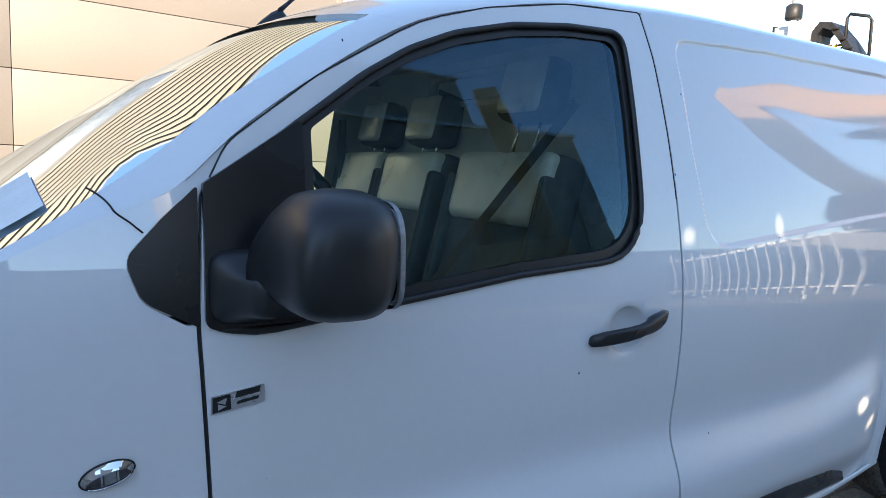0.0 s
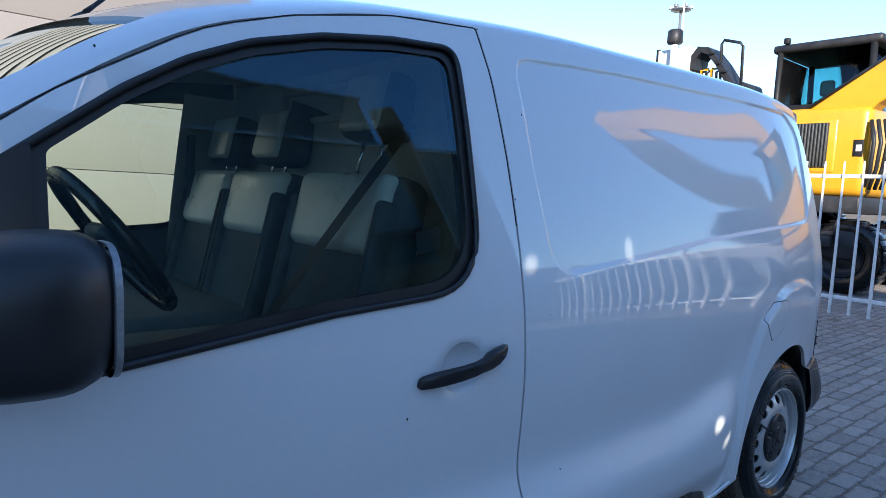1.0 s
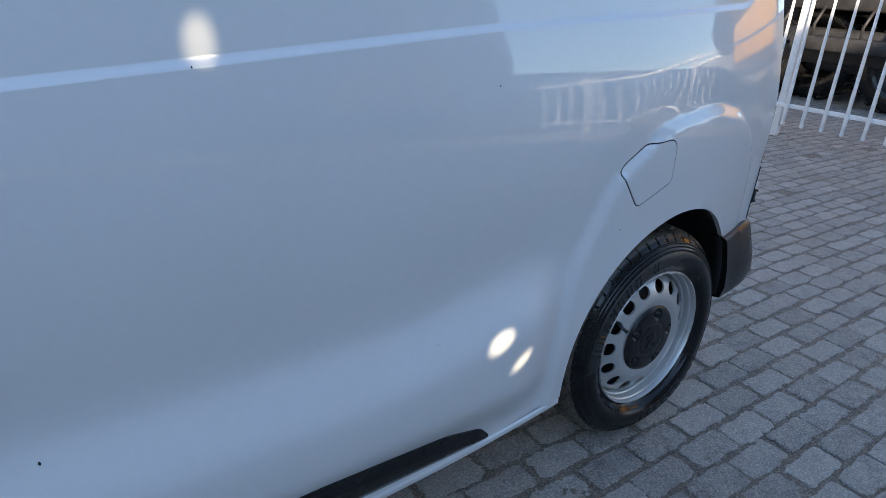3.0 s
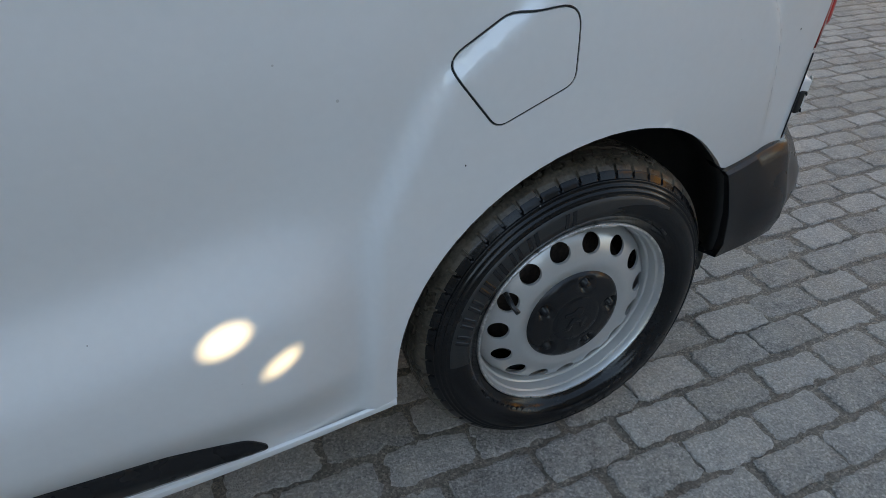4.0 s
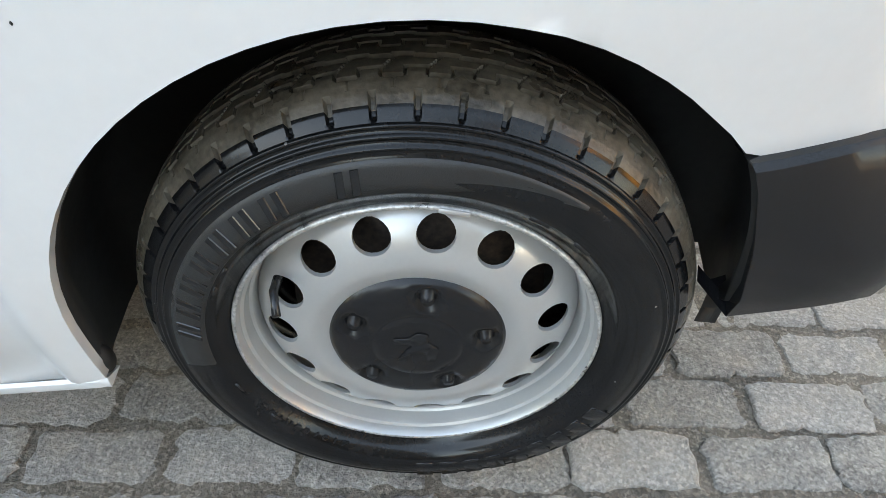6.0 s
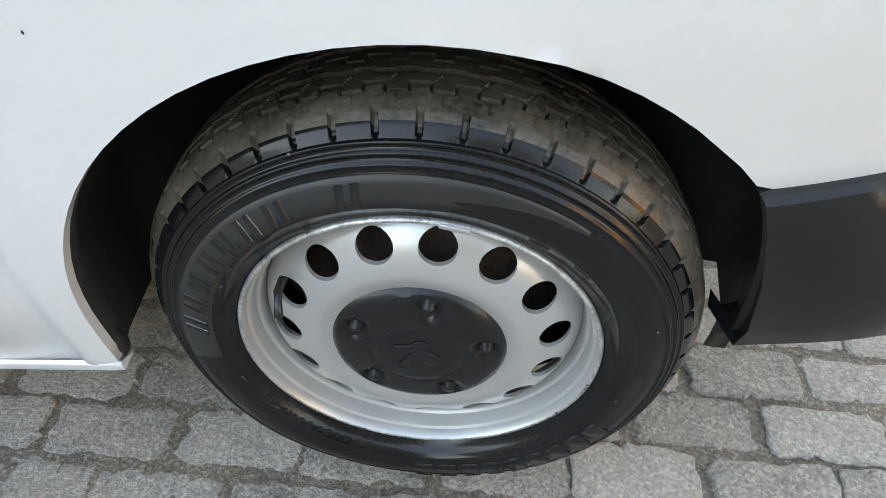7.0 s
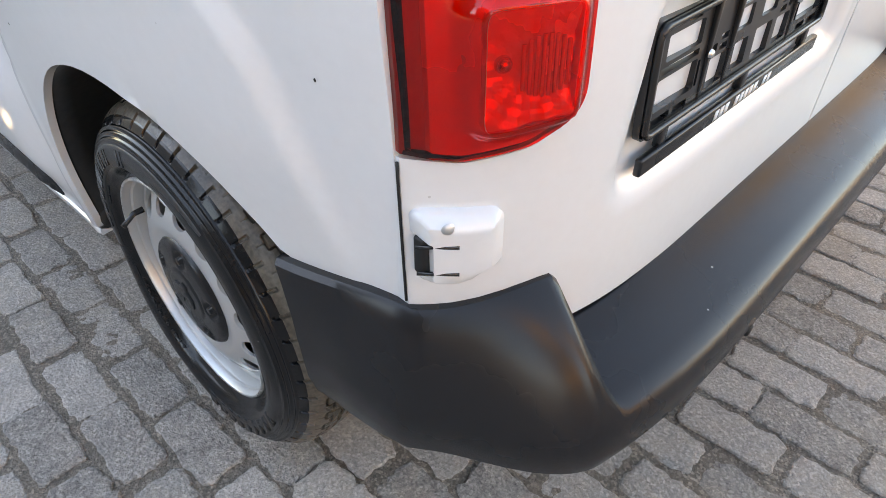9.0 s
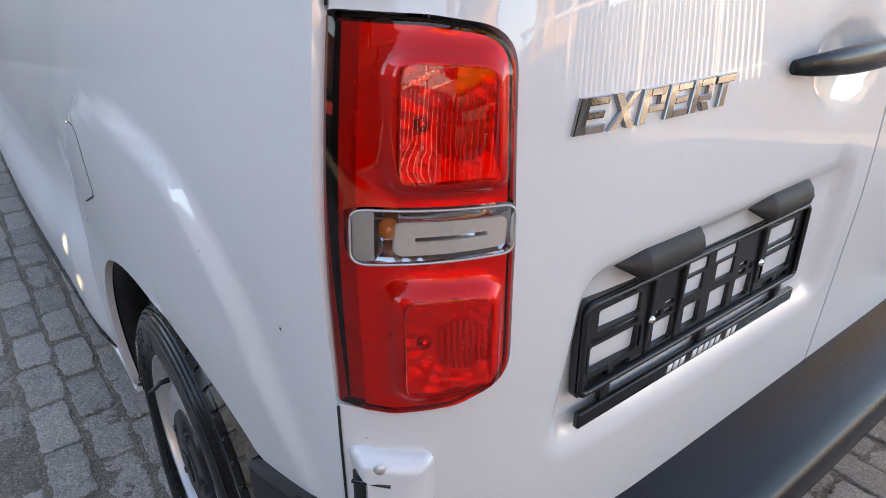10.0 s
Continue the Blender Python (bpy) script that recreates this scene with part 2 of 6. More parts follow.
MIRROR = mat("mirror_silver", (0.85, 0.86, 0.87), 0.02, 1.0, spread=0.01, rough_spread=0.0)


def yard_surface(name, stone, sand, film, bump, depth, vary, grit):
    """Worn concrete or sand: colour drifts over the yard, blown sand lies over it in patches, grit gives specks and relief."""
    m = bpy.data.materials.new(name)
    m.use_nodes = True
    n, link = m.node_tree.nodes, m.node_tree.links.new
    b = n["Principled BSDF"]
    geo, info = n.new("ShaderNodeNewGeometry"), n.new("ShaderNodeObjectInfo")
    noises = []
    for scale, detail in ((1.3, 5), (16, 7), (150, 4), (330, 2)):
        t = n.new("ShaderNodeTexNoise")
        t.inputs["Scale"].default_value, t.inputs["Detail"].default_value, t.inputs["Roughness"].default_value = scale, detail, 0.65
        link(geo.outputs["Position"], t.inputs["Vector"])
        noises.append(t.outputs["Fac"])
    grains = n.new("ShaderNodeTexVoronoi")
    grains.inputs["Scale"].default_value = 210
    link(geo.outputs["Position"], grains.inputs["Vector"])
    tone = n.new("ShaderNodeSeparateColor")
    link(grains.outputs["Color"], tone.inputs[0])

    def math2(op, a, c):
        q = n.new("ShaderNodeMath")
        q.operation = op
        for k, s in enumerate((a, c)):
            if isinstance(s, (int, float)):
                q.inputs[k].default_value = s
            else:
                link(s, q.inputs[k])
        return q.outputs[0]
    rnd = math2("FRACT", math2("ADD", info.outputs["Random"], geo.outputs["Random Per Island"]), 0)
    # single light and dark grains
    speck = math2("MULTIPLY", math2("POWER", tone.outputs[0], 3.0), grit)
    val = math2("ADD", math2("MULTIPLY", rnd, vary), math2("MULTIPLY", noises[1], 1.2))
    val = math2("ADD", val, math2("MULTIPLY", noises[2], 1.9))
    val = math2("ADD", math2("ADD", val, speck), -0.55 - vary / 2 - 0.25 * grit)
    hsv = n.new("ShaderNodeHueSaturation")
    hsv.inputs["Color"].default_value = (*stone, 1)
    link(val, hsv.inputs["Value"])
    mask = math2("ADD", noises[0], math2("MULTIPLY", noises[1], 1.1))
    rng_ = n.new("ShaderNodeMapRange")
    rng_.inputs["From Min"].default_value, rng_.inputs["From Max"].default_value = 1.02, 1.25
    rng_.inputs["To Max"].default_value = film
    link(mask, rng_.inputs["Value"])
    hs2 = n.new("ShaderNodeHueSaturation")
    hs2.inputs["Color"].default_value = (*sand, 1)
    link(math2("ADD", math2("ADD", math2("MULTIPLY", noises[3], 2.6), math2("MULTIPLY", speck, 1.3)), -0.3 - 0.3 * grit), hs2.inputs["Value"])
    mix = n.new("ShaderNodeMixRGB")
    link(rng_.outputs[0], mix.inputs["Fac"])
    link(hsv.outputs[0], mix.inputs["Color1"])
    link(hs2.outputs[0], mix.inputs["Color2"])
    link(mix.outputs[0], b.inputs["Base Color"])
    rr = n.new("ShaderNodeMapRange")
    rr.inputs["From Min"].default_value, rr.inputs["From Max"].default_value = 0.3, 0.7
    rr.inputs["To Min"].default_value, rr.inputs["To Max"].default_value = 0.38, 0.85
    link(noises[2], rr.inputs["Value"])
    link(rr.outputs[0], b.inputs["Roughness"])
    bp = n.new("ShaderNodeBump")
    bp.inputs["Strength"].default_value, bp.inputs["Distance"].default_value = bump, depth
    link(math2("ADD", math2("MULTIPLY", noises[2], 1.2), math2("ADD", math2("MULTIPLY", noises[3], 0.5), math2("MULTIPLY", speck, 0.5))), bp.inputs["Height"])
    link(bp.outputs[0], b.inputs["Normal"])
    return m


PAVER = yard_surface("worn_concrete_paver", (0.365, 0.333, 0.300), (0.31, 0.262, 0.205), 0.55, 1.0, 0.007, 0.40, 0.5)
SAND = yard_surface("sandy_joint", (0.21, 0.175, 0.14), (0.26, 0.215, 0.17), 0.6, 1.0, 0.010, 0.0, 0.9)


# ---------------------------------------------------------------- mesh tools
def part(name, bm, material, parent=None, label="", smooth=True, sharp=None):
    """Links a bmesh as one mesh object under a thing or a part."""
    me = bpy.data.meshes.new(name)
    bm.to_mesh(me)
    bm.free()
    me.materials.append(material)
    if smooth:
        for p in me.polygons:
            p.use_smooth = True
    if sharp is not None:
        me.set_sharp_from_angle(angle=radians(sharp))
    ob = new(name, me)
    ob.parent = parent
    if label:
        tagged(ob, label)
    return ob


def thing(name, label, category, at=(0, 0, 0), group="", kind=""):
    ob = new(name)
    ob.location = at
    ob.empty_display_size = 0.1
    return tagged(ob, label, category, group, kind)


def curve(xs, ys):
    """A smooth curve through a few stations."""
    xs, ys = np.array(xs, float), np.array(ys, float)
    d = np.gradient(ys, xs)

    def f(x):
        x = np.clip(np.asarray(x, float), xs[0], xs[-1])
        i = np.clip(np.searchsorted(xs, x) - 1, 0, len(xs) - 2)
        h = xs[i + 1] - xs[i]
        t = (x - xs[i]) / h
        return ((1 + 2 * t) * (1 - t) ** 2 * ys[i] + t * (1 - t) ** 2 * h * d[i] + t * t * (3 - 2 * t) * ys[i + 1] + t * t * (t - 1) * h * d[i + 1])
    return f


def loop(corners, step=0.02):
    """A closed outline from corners (u, v, radius), with rounded corners, cut into short steps."""
    n, out = len(corners), []
    for i in range(n):
        a, b, c = corners[i - 1], corners[i], corners[(i + 1) % n]
        p, q, r = Vector(a[:2]), Vector(b[:2]), Vector(c[:2])
        u, v = p - q, r - q
        lu, lv = u.length, v.length
        u, v = u / lu, v / lv
        ang = math.acos(max(-1, min(1, u.dot(v))))
        rad = b[2] if len(b) > 2 else 0
        cut = min(rad / max(math.tan(ang / 2), 1e-4), 0.49 * lu, 0.49 * lv) if rad else 0
        if cut < 1e-5 or ang > math.pi - 1e-3:
            out.append(q)
            continue
        s, e = q + u * cut, q + v * cut
        k = max(2, int(math.ceil((math.pi - ang) / 0.2)))
        for j in range(k + 1):
            t = j / k
            out.append(s * (1 - t) ** 2 + q * 2 * t * (1 - t) + e * t * t)
    pts = []
    for i, p in enumerate(out):
        q = out[(i + 1) % len(out)]
        k = max(1, int((q - p).length / step))
        pts += [p.lerp(q, j / k) for j in range(k)]
    clean = []
    for p in pts:
        if not clean or (p - clean[-1]).length > 1e-4:
            clean.append(p)
    if (clean[0] - clean[-1]).length < 1e-4:
        clean.pop()
    return clean


def area2(pts):
    return sum(a.x * b.y - b.x * a.y for a, b in zip(pts, pts[1:] + pts[:1]))


def shrink(pts, d):
    """The outline moved inwards by d (outwards if minus)."""
    s = 1 if area2(pts) > 0 else -1
    out, n = [], len(pts)
    for i in range(n):
        t = (pts[(i + 1) % n] - pts[i - 1]).normalized()
        out.append(pts[i] + Vector((-t.y, t.x)) * d * s)
    return out


def within(pts, u, v):
    """Which of the points u, v lie inside the outline."""
    u, v = np.asarray(u, float), np.asarray(v, float)
    res = np.zeros(u.shape, bool)
    for a, b in zip(pts, pts[1:] + pts[:1]):
        if a.y == b.y:
            continue
        hit = ((a.y > v) != (b.y > v)) & (u < (b.x - a.x) * (v - a.y) / (b.y - a.y) + a.x)
        res ^= hit
    return res


def signed(pts, u, v):
    """Distance to the outline, positive inside."""
    u, v = np.asarray(u, float), np.asarray(v, float)
    best = np.full(u.shape, 1e9)
    for a, b in zip(pts, pts[1:] + pts[:1]):
        dx, dy = b.x - a.x, b.y - a.y
        t = np.clip(((u - a.x) * dx + (v - a.y) * dy) / (dx * dx + dy * dy + 1e-12), 0, 1)
        best = np.minimum(best, np.hypot(u - a.x - t * dx, v - a.y - t * dy))
    return np.where(within(pts, u, v), best, -best)


def sstep(t):
    t = np.clip(t, 0, 1)
    return t * t * (3 - 2 * t)


from mathutils.geometry import delaunay_2d_cdt


def sheet(outline, place, step=0.03, holes=(), rings=(), flange=0.014, inward=(0, 1, 0), flip=False, edge=0.0015):
    """A skin over a plane outline, with openings, laid onto a curved surface by place(u, v), with turned-in edges."""
    pts, segs = [], []
    for lp in (outline, *holes, *rings):
        k = len(pts)
        pts += list(lp)
        segs += [(k + i, k + (i + 1) % len(lp)) for i in range(len(lp))]
    fixed = np.array([(p.x, p.y) for p in pts])
    us = np.arange(fixed[:, 0].min() + step / 2, fixed[:, 0].max(), step)
    vs = np.arange(fixed[:, 1].min() + step / 2, fixed[:, 1].max(), step)
    gu, gv = [a.ravel() for a in np.meshgrid(us, vs)]
    keep = within(outline, gu, gv)
    for h in holes:
        keep &= ~within(h, gu, gv)
    gu, gv = gu[keep], gv[keep]
    if len(gu):
        near = np.full(gu.shape, 1e9)
        for i in range(0, len(fixed), 64):
            f = fixed[i:i + 64]
            near = np.minimum(near, np.hypot(gu[:, None] - f[None, :, 0], gv[:, None] - f[None, :, 1]).min(1))
        gu, gv = gu[near > step * 0.45], gv[near > step * 0.45]
        pts += [Vector((a, b)) for a, b in zip(gu, gv)]
    vo, eo, fo, *_ = delaunay_2d_cdt(pts, segs, [], 0, 1e-6)
    uu, vv = np.array([p.x for p in vo]), np.array([p.y for p in vo])
    tri = np.array([t[:3] for t in fo])
    cu, cv = uu[tri].mean(1), vv[tri].mean(1)
    ok = within(outline, cu, cv)
    for h in holes:
        ok &= ~within(h, cu, cv)
    xyz = np.array(place(uu, vv)).T
    bm = bmesh.new()
    vert = [bm.verts.new(p) for p in xyz]
    for t in tri[ok]:
        t = t[::-1] if flip else t
        try:
            bm.faces.new([vert[i] for i in t])
        except ValueError:
            pass
    bmesh.ops.delete(bm, geom=[v for v in bm.verts if not v.link_faces], context="VERTS")
    if flange:
        rim = [e for e in bm.edges if len(e.link_faces) == 1]
        for e in rim:
            e.smooth = False
        made = bmesh.ops.extrude_edge_only(bm, edges=rim)["geom"]
        inw = Vector(inward) * flange
        for g in made:
            if isinstance(g, bmesh.types.BMVert):
                g.co += inw
    return bm


def mirrored(bm):
    out = bm.copy()
    for v in out.verts:
        v.co.y = -v.co.y
    bmesh.ops.reverse_faces(out, faces=out.faces[:])
    return out


def box(bm, lo, hi, bevel=0.0, seg=2, m=None):
    """A box between two corners, with bevelled edges."""
    made = bmesh.ops.create_cube(bm, size=1)["verts"]
    lo, hi = Vector(lo), Vector(hi)
    for v in made:
        v.co = Vector(((lo[i] + hi[i]) / 2 + v.co[i] * (hi[i] - lo[i]) for i in range(3)))
    if bevel:
        geom = list({e for v in made for e in v.link_edges})
        res = bmesh.ops.bevel(bm, geom=geom, offset=bevel, segments=seg, profile=0.5, affect="EDGES")
        made = list({v for f in res["faces"] for v in f.verts} | {v for v in made if v.is_valid})
    if m is not None:
        bmesh.ops.transform(bm, matrix=m, verts=[v for v in made if v.is_valid])
    return bm


def boxed(lo, hi, bevel=0.0, seg=2, m=None):
    return box(bmesh.new(), lo, hi, bevel, seg, m)


def tube(bm, path, r, sides=8, close=False):
    """A round bar along a path; r is one radius or one for each point."""
    path = [Vector(p) for p in path]
    n = len(path)
    rs = r if isinstance(r, (list, tuple)) else [r] * n
    rings = []
    for i, p in enumerate(path):
        if close:
            d = (path[(i + 1) % n] - path[i - 1]).normalized()
        else:
            d = (path[min(i + 1, n - 1)] - path[max(i - 1, 0)]).normalized()
        up = Vector((0, 0, 1)) if abs(d.z) < 0.9 else Vector((1, 0, 0))
        a = d.cross(up).normalized()
        b = d.cross(a).normalized()
        rings.append([bm.verts.new(p + (a * math.cos(t) + b * math.sin(t)) * rs[i]) for t in (2 * math.pi * k / sides for k in range(sides))])
    for i in range(n if close else n - 1):
        p, q = rings[i], rings[(i + 1) % n]
        for k in range(sides):
            bm.faces.new((p[k], p[(k + 1) % sides], q[(k + 1) % sides], q[k]))
    if not close:
        bm.faces.new(rings[0][::-1])
        bm.faces.new(rings[-1])
    bmesh.ops.recalc_face_normals(bm, faces=bm.faces[:])
    return bm


def lathe(profile, seg=96, axis_pose=None, close=False):
    """Turns a profile of (radius, along) about the local -y axis (along = -y)."""
    bm = bmesh.new()
    rows = []
    for r, a in profile:
        rows.append([bm.verts.new((r * math.sin(t), -a, r * math.cos(t))) for t in (2 * math.pi * k / seg for k in range(seg))])
    pairs = list(zip(rows, rows[1:])) + ([(rows[-1], rows[0])] if close else [])
    for p, q in pairs:
        for k in range(seg):
            bm.faces.new((p[k], p[(k + 1) % seg], q[(k + 1) % seg], q[k]))
    bmesh.ops.recalc_face_normals(bm, faces=bm.faces[:])
    if axis_pose is not None:
        bmesh.ops.transform(bm, matrix=axis_pose, verts=bm.verts[:])
    return bm


def prism(outline, depth, place, bevel=0.0):
    """A solid slab: an outline (2D points) pushed from 0 to depth; place(u, v, w) gives its points."""
    bm = bmesh.new()
    lo = [bm.verts.new(place(p.x, p.y, 0)) for p in outline]
    if bevel:
        mid = [bm.verts.new(place(p.x, p.y, depth - bevel)) for p in outline]
        hi = [bm.verts.new(place(p.x, p.y, depth)) for p in shrink(outline, bevel)]
        rings = (lo, mid, hi)
    else:
        hi = [bm.verts.new(place(p.x, p.y, depth)) for p in outline]
        rings = (lo, hi)
    n = len(outline)
    for a, b in zip(rings, rings[1:]):
        for i in range(n):
            bm.faces.new((a[i], a[(i + 1) % n], b[(i + 1) % n], b[i]))
    bm.faces.new(lo[::-1])
    bm.faces.new(hi)
    bmesh.ops.recalc_face_normals(bm, faces=bm.faces[:])
    return bm


def grid(place, us, vs, flip=False):
    bm = bmesh.new()
    rows = [[bm.verts.new(place(u, v)) for v in vs] for u in us]
    for a, b in zip(rows, rows[1:]):
        for j in range(len(vs) - 1):
            f = (a[j], b[j], b[j + 1], a[j + 1])
            bm.faces.new(f[::-1] if flip else f)
    return bm

# ---------------------------------------------------------------- the van: x to its tail, y to its right side, rear hub at x = 0
HUB = (0.005, -0.887, 0.337)
BASE = 3.275                                              # wheelbase
half_w = curve([0.10, 0.22, 0.30, 0.42, 0.55, 0.66, 0.80, 0.95, 1.05, 1.15, 1.40, 1.69, 1.78, 1.86],
               [0.912, 0.920, 0.926, 0.936, 0.942, 0.944, 0.949, 0.954, 0.950, 0.936, 0.884, 0.802, 0.770, 0.735])


def taper(x):
    x = np.asarray(x, float)
    tail = 0.03 + 0.085 * (np.clip(x + 0.3, 0, None) / 0.81) ** 2.5
    mid = 0.03 * sstep((x + 1.7) / 1.4)
    nose = 0.06 * (np.clip(-2.7 - x, 0, None) / 1.0) ** 2 + 0.16 * (np.clip(-3.6 - x, 0, None) / 0.5) ** 2
    return np.where(x > -0.3, tail, mid) + nose


# cargo side: pressed-in blank panel, wheel-arch shoulder
BLANK = loop([(-1.690, 1.700, 0.07), (-1.20, 1.733, 0.5), (-0.40, 1.765, 0.5), (0.17, 1.772, 0.17), (0.325, 1.70, 0.16), (0.275, 1.40, 0.3),
              (0.235, 1.285, 0.09), (-0.70, 1.217, 0.6), (-1.627, 1.130, 0.11), (-1.672, 1.40, 0.4)], 0.018)
SHOULDER = loop([(-0.46, 0.05), (-0.43, 0.66, 0.2), (-0.33, 0.88, 0.2), (-0.16, 1.005, 0.2), (0.06, 1.035, 0.2), (0.24, 1.005, 0.2), (0.36, 0.88, 0.2),
                 (0.45, 0.62, 0.2), (0.47, 0.05)], 0.02)
CUP = (-1.944, 0.948)                                     # hollow behind the door handle


def hw(x, z):
    """Half width of the body at x, z."""
    x, z = np.asarray(x, float), np.asarray(z, float)
    h = half_w(z) - taper(x)
    inner = (x > -1.75) & (x < 0.6)
    h = h - np.where(inner, 0.0075 * np.clip((signed(BLANK, x, z) + 0.001) / 0.013, 0, 1), 0)
    h = h + np.where((x > -0.7) & (x < 0.7) & (z < 1.15), 0.016 * sstep((signed(SHOULDER, x, z) + 0.006) / 0.021) * np.where(x > 0.1, sstep((z - 0.56) / 0.25), 1) - 0.004 * sstep((signed(SHOULDER, x, z) + 0.10) / 0.09), 0)
    # the lower flank swells out again below a rising line
    rise = 0.65 + 0.07 * sstep((x + 1.0) / 0.5)
    swell = (1 - sstep((x + 0.60) / 0.22)) * sstep((x + 2.95) / 0.15)
    h = h + swell * (0.034 * sstep((rise - z) / 0.17) * sstep((z - 0.25) / 0.15) - 0.012 * np.exp(-((z - rise) / 0.12) ** 2))
    d = np.hypot((x - CUP[0]) / 0.063, (z - CUP[1]) / 0.058)
    h = h - 0.030 * np.clip(1 - d ** 2, 0, 1) ** 0.6
    # waisted line under the glass: the door skin turns out below the sill of the window
    return h


def on_side(x, z, w=0.0):
    return x, -(hw(x, z) + w), z


gut = curve([-4.05, -3.9, -3.6, -3.3, -3.1, -2.96, -2.89, -2.72, -2.5, -2.3, -2.07, -1.8, -1.1, -0.3, 0.52],
            [0.78, 0.86, 0.98, 1.10, 1.200, 1.268, 1.338, 1.471, 1.606, 1.671, 1.7225, 1.7475, 1.785, 1.81, 1.80])
crown = curve([-4.05, -3.9, -3.6, -3.35, -3.2, -2.9, -2.65, -2.45, -2.2, -1.8, -1.1, -0.3, 0.3, 0.52],
              [0.82, 0.95, 1.08, 1.20, 1.31, 1.53, 1.672, 1.752, 1.812, 1.852, 1.888, 1.915, 1.91, 1.885])


def top(x, r, w=0.0):
    """A point of the roof, windscreen or bonnet at x, a share r of the half width to the right."""
    zg, zc = float(gut(x)), float(crown(x))
    h = float(half_w(zg) - taper(x))
    return Vector((x, r * h, zg + (zc - zg) * max(0.0, 1 - abs(r) ** 2.5) ** (0.55 + 0.19 * float(1 - sstep((x + 2.3) / 0.9))) + w))


REAR_CUP_DEPTH = 0.020
PLATE_WELL = loop([(-0.635, 0.70, 0.05), (0.035, 0.70, 0.05), (0.035, 0.955, 0.05), (-0.60, 0.945, 0.06)], 0.02)


tail_w = curve([0.40, 0.60, 0.80, 1.0, 1.2, 1.4, 1.69, 1.82], [0.828, 0.830, 0.834, 0.833, 0.808, 0.766, 0.684, 0.645])


def tail_base(u, z):
    return 0.64 - 0.125 * (np.abs(u) / 0.84) ** 8 - 0.12 * np.clip(z - 0.85, 0, None) ** 1.5


def on_tail(u, z, w=0.0):
    """A point of the tail, w metres proud of its skin; u is the place across, stretched so that 0.84 is the corner at any height."""
    u, z = np.asarray(u, float), np.asarray(z, float)
    c = tail_w(z) / 0.84
    y = u * c
    x = tail_base(u, z) - 0.020 * sstep((signed(PLATE_WELL, u, z) + 0.002) / 0.03) \
        - REAR_CUP_DEPTH * np.clip(1 - np.hypot((u + 0.078) / 0.098, (z - 1.108) / 0.060) ** 2, 0, 1) ** 0.7
    e = 0.004
    ny, nz = -(tail_base(u + e, z) - tail_base(u - e, z)) / (2 * e) / c, -(tail_base(u, z + e) - tail_base(u, z - e)) / (2 * e)
    k = np.sqrt(1 + ny * ny + nz * nz)
    return x + w / k, y + w * ny / k, z + w * nz / k


van = thing("van", "white panel van with black bumpers, parked on worn block paving", "van", (0, 0, 0))
GAP = 0.0023

# door, windows
DOOR = loop([(-2.885, 0.225, 0.04), (-2.918, 0.737, 0.4), (-2.94, 1.04, 0.4), (-2.932, 1.25, 0.045), (-2.888, 1.338, 0.1), (-2.724, 1.468, 0.5), (-2.494, 1.608, 0.5),
             (-2.315, 1.668, 0.4), (-2.07, 1.722, 0.4), (-1.808, 1.747, 0.012), (-1.784, 1.63, 0.3), (-1.766, 1.43, 0.5), (-1.754, 1.22, 0.5), (-1.744, 1.01, 0.5),
             (-1.722, 0.69, 0.5), (-1.70, 0.45, 0.4), (-1.69, 0.225, 0.03)], 0.02)
DAYLIGHT = loop([(-2.928, 1.036, 0.03), (-2.928, 1.262, 0.05), (-2.745, 1.402, 0.4), (-2.632, 1.488, 0.4), (-2.527, 1.552, 0.3), (-2.413, 1.602, 0.3), (-2.256, 1.645, 0.3), (-2.08, 1.672, 0.3),
                 (-1.885, 1.685, 0.055), (-1.884, 1.48, 0.4), (-1.888, 1.118, 0.17), (-2.28, 1.090, 0.4), (-2.56, 1.054, 0.5), (-2.853, 1.018, 0.4)], 0.018)
PANE = loop([(-2.742, 1.062, 0.012), (-2.742, 1.372, 0.02), (-2.625, 1.462, 0.4), (-2.52, 1.524, 0.3), (-2.405, 1.574, 0.3), (-2.25, 1.617, 0.3), (-2.08, 1.644, 0.3), (-1.915, 1.655, 0.045),
             (-1.912, 1.48, 0.4), (-1.917, 1.148, 0.155), (-2.29, 1.118, 0.4), (-2.555, 1.084, 0.5)], 0.018)
SAIL = loop([(-2.948, 1.040, 0.01), (-2.948, 1.252, 0.01), (-2.990, 1.212, 0.05), (-3.045, 1.150, 0.035), (-3.022, 1.085, 0.05)], 0.015)
CORNER_TRIM = loop([(-2.9395, 1.040, 0.004), (-2.9375, 1.266, 0.004), (-2.990, 1.212, 0.05), (-3.045, 1.150, 0.035), (-3.022, 1.085, 0.05)], 0.015)
FLAP = loop([(-0.318, 0.905, 0.03), (-0.236, 0.805, 0.025), (-0.112, 0.858, 0.025), (-0.122, 0.972, 0.035), (-0.225, 0.962, 0.06)], 0.012)


def arch(cx, cz, r, a0, a1, n=26):
    return [Vector((cx + r * math.cos(t), cz + r * math.sin(t))) for t in (a0 + (a1 - a0) * i / n for i in range(n + 1))]


def side_skin(name, outline, holes=(), rings=(), step=0.03, label=""):
    bm = sheet(outline, lambda u, v: on_side(u, v), step, holes, rings)
    right = mirrored(bm)
    part(name, right, PAINT, van)
    return part(name, bm, PAINT, van, label)


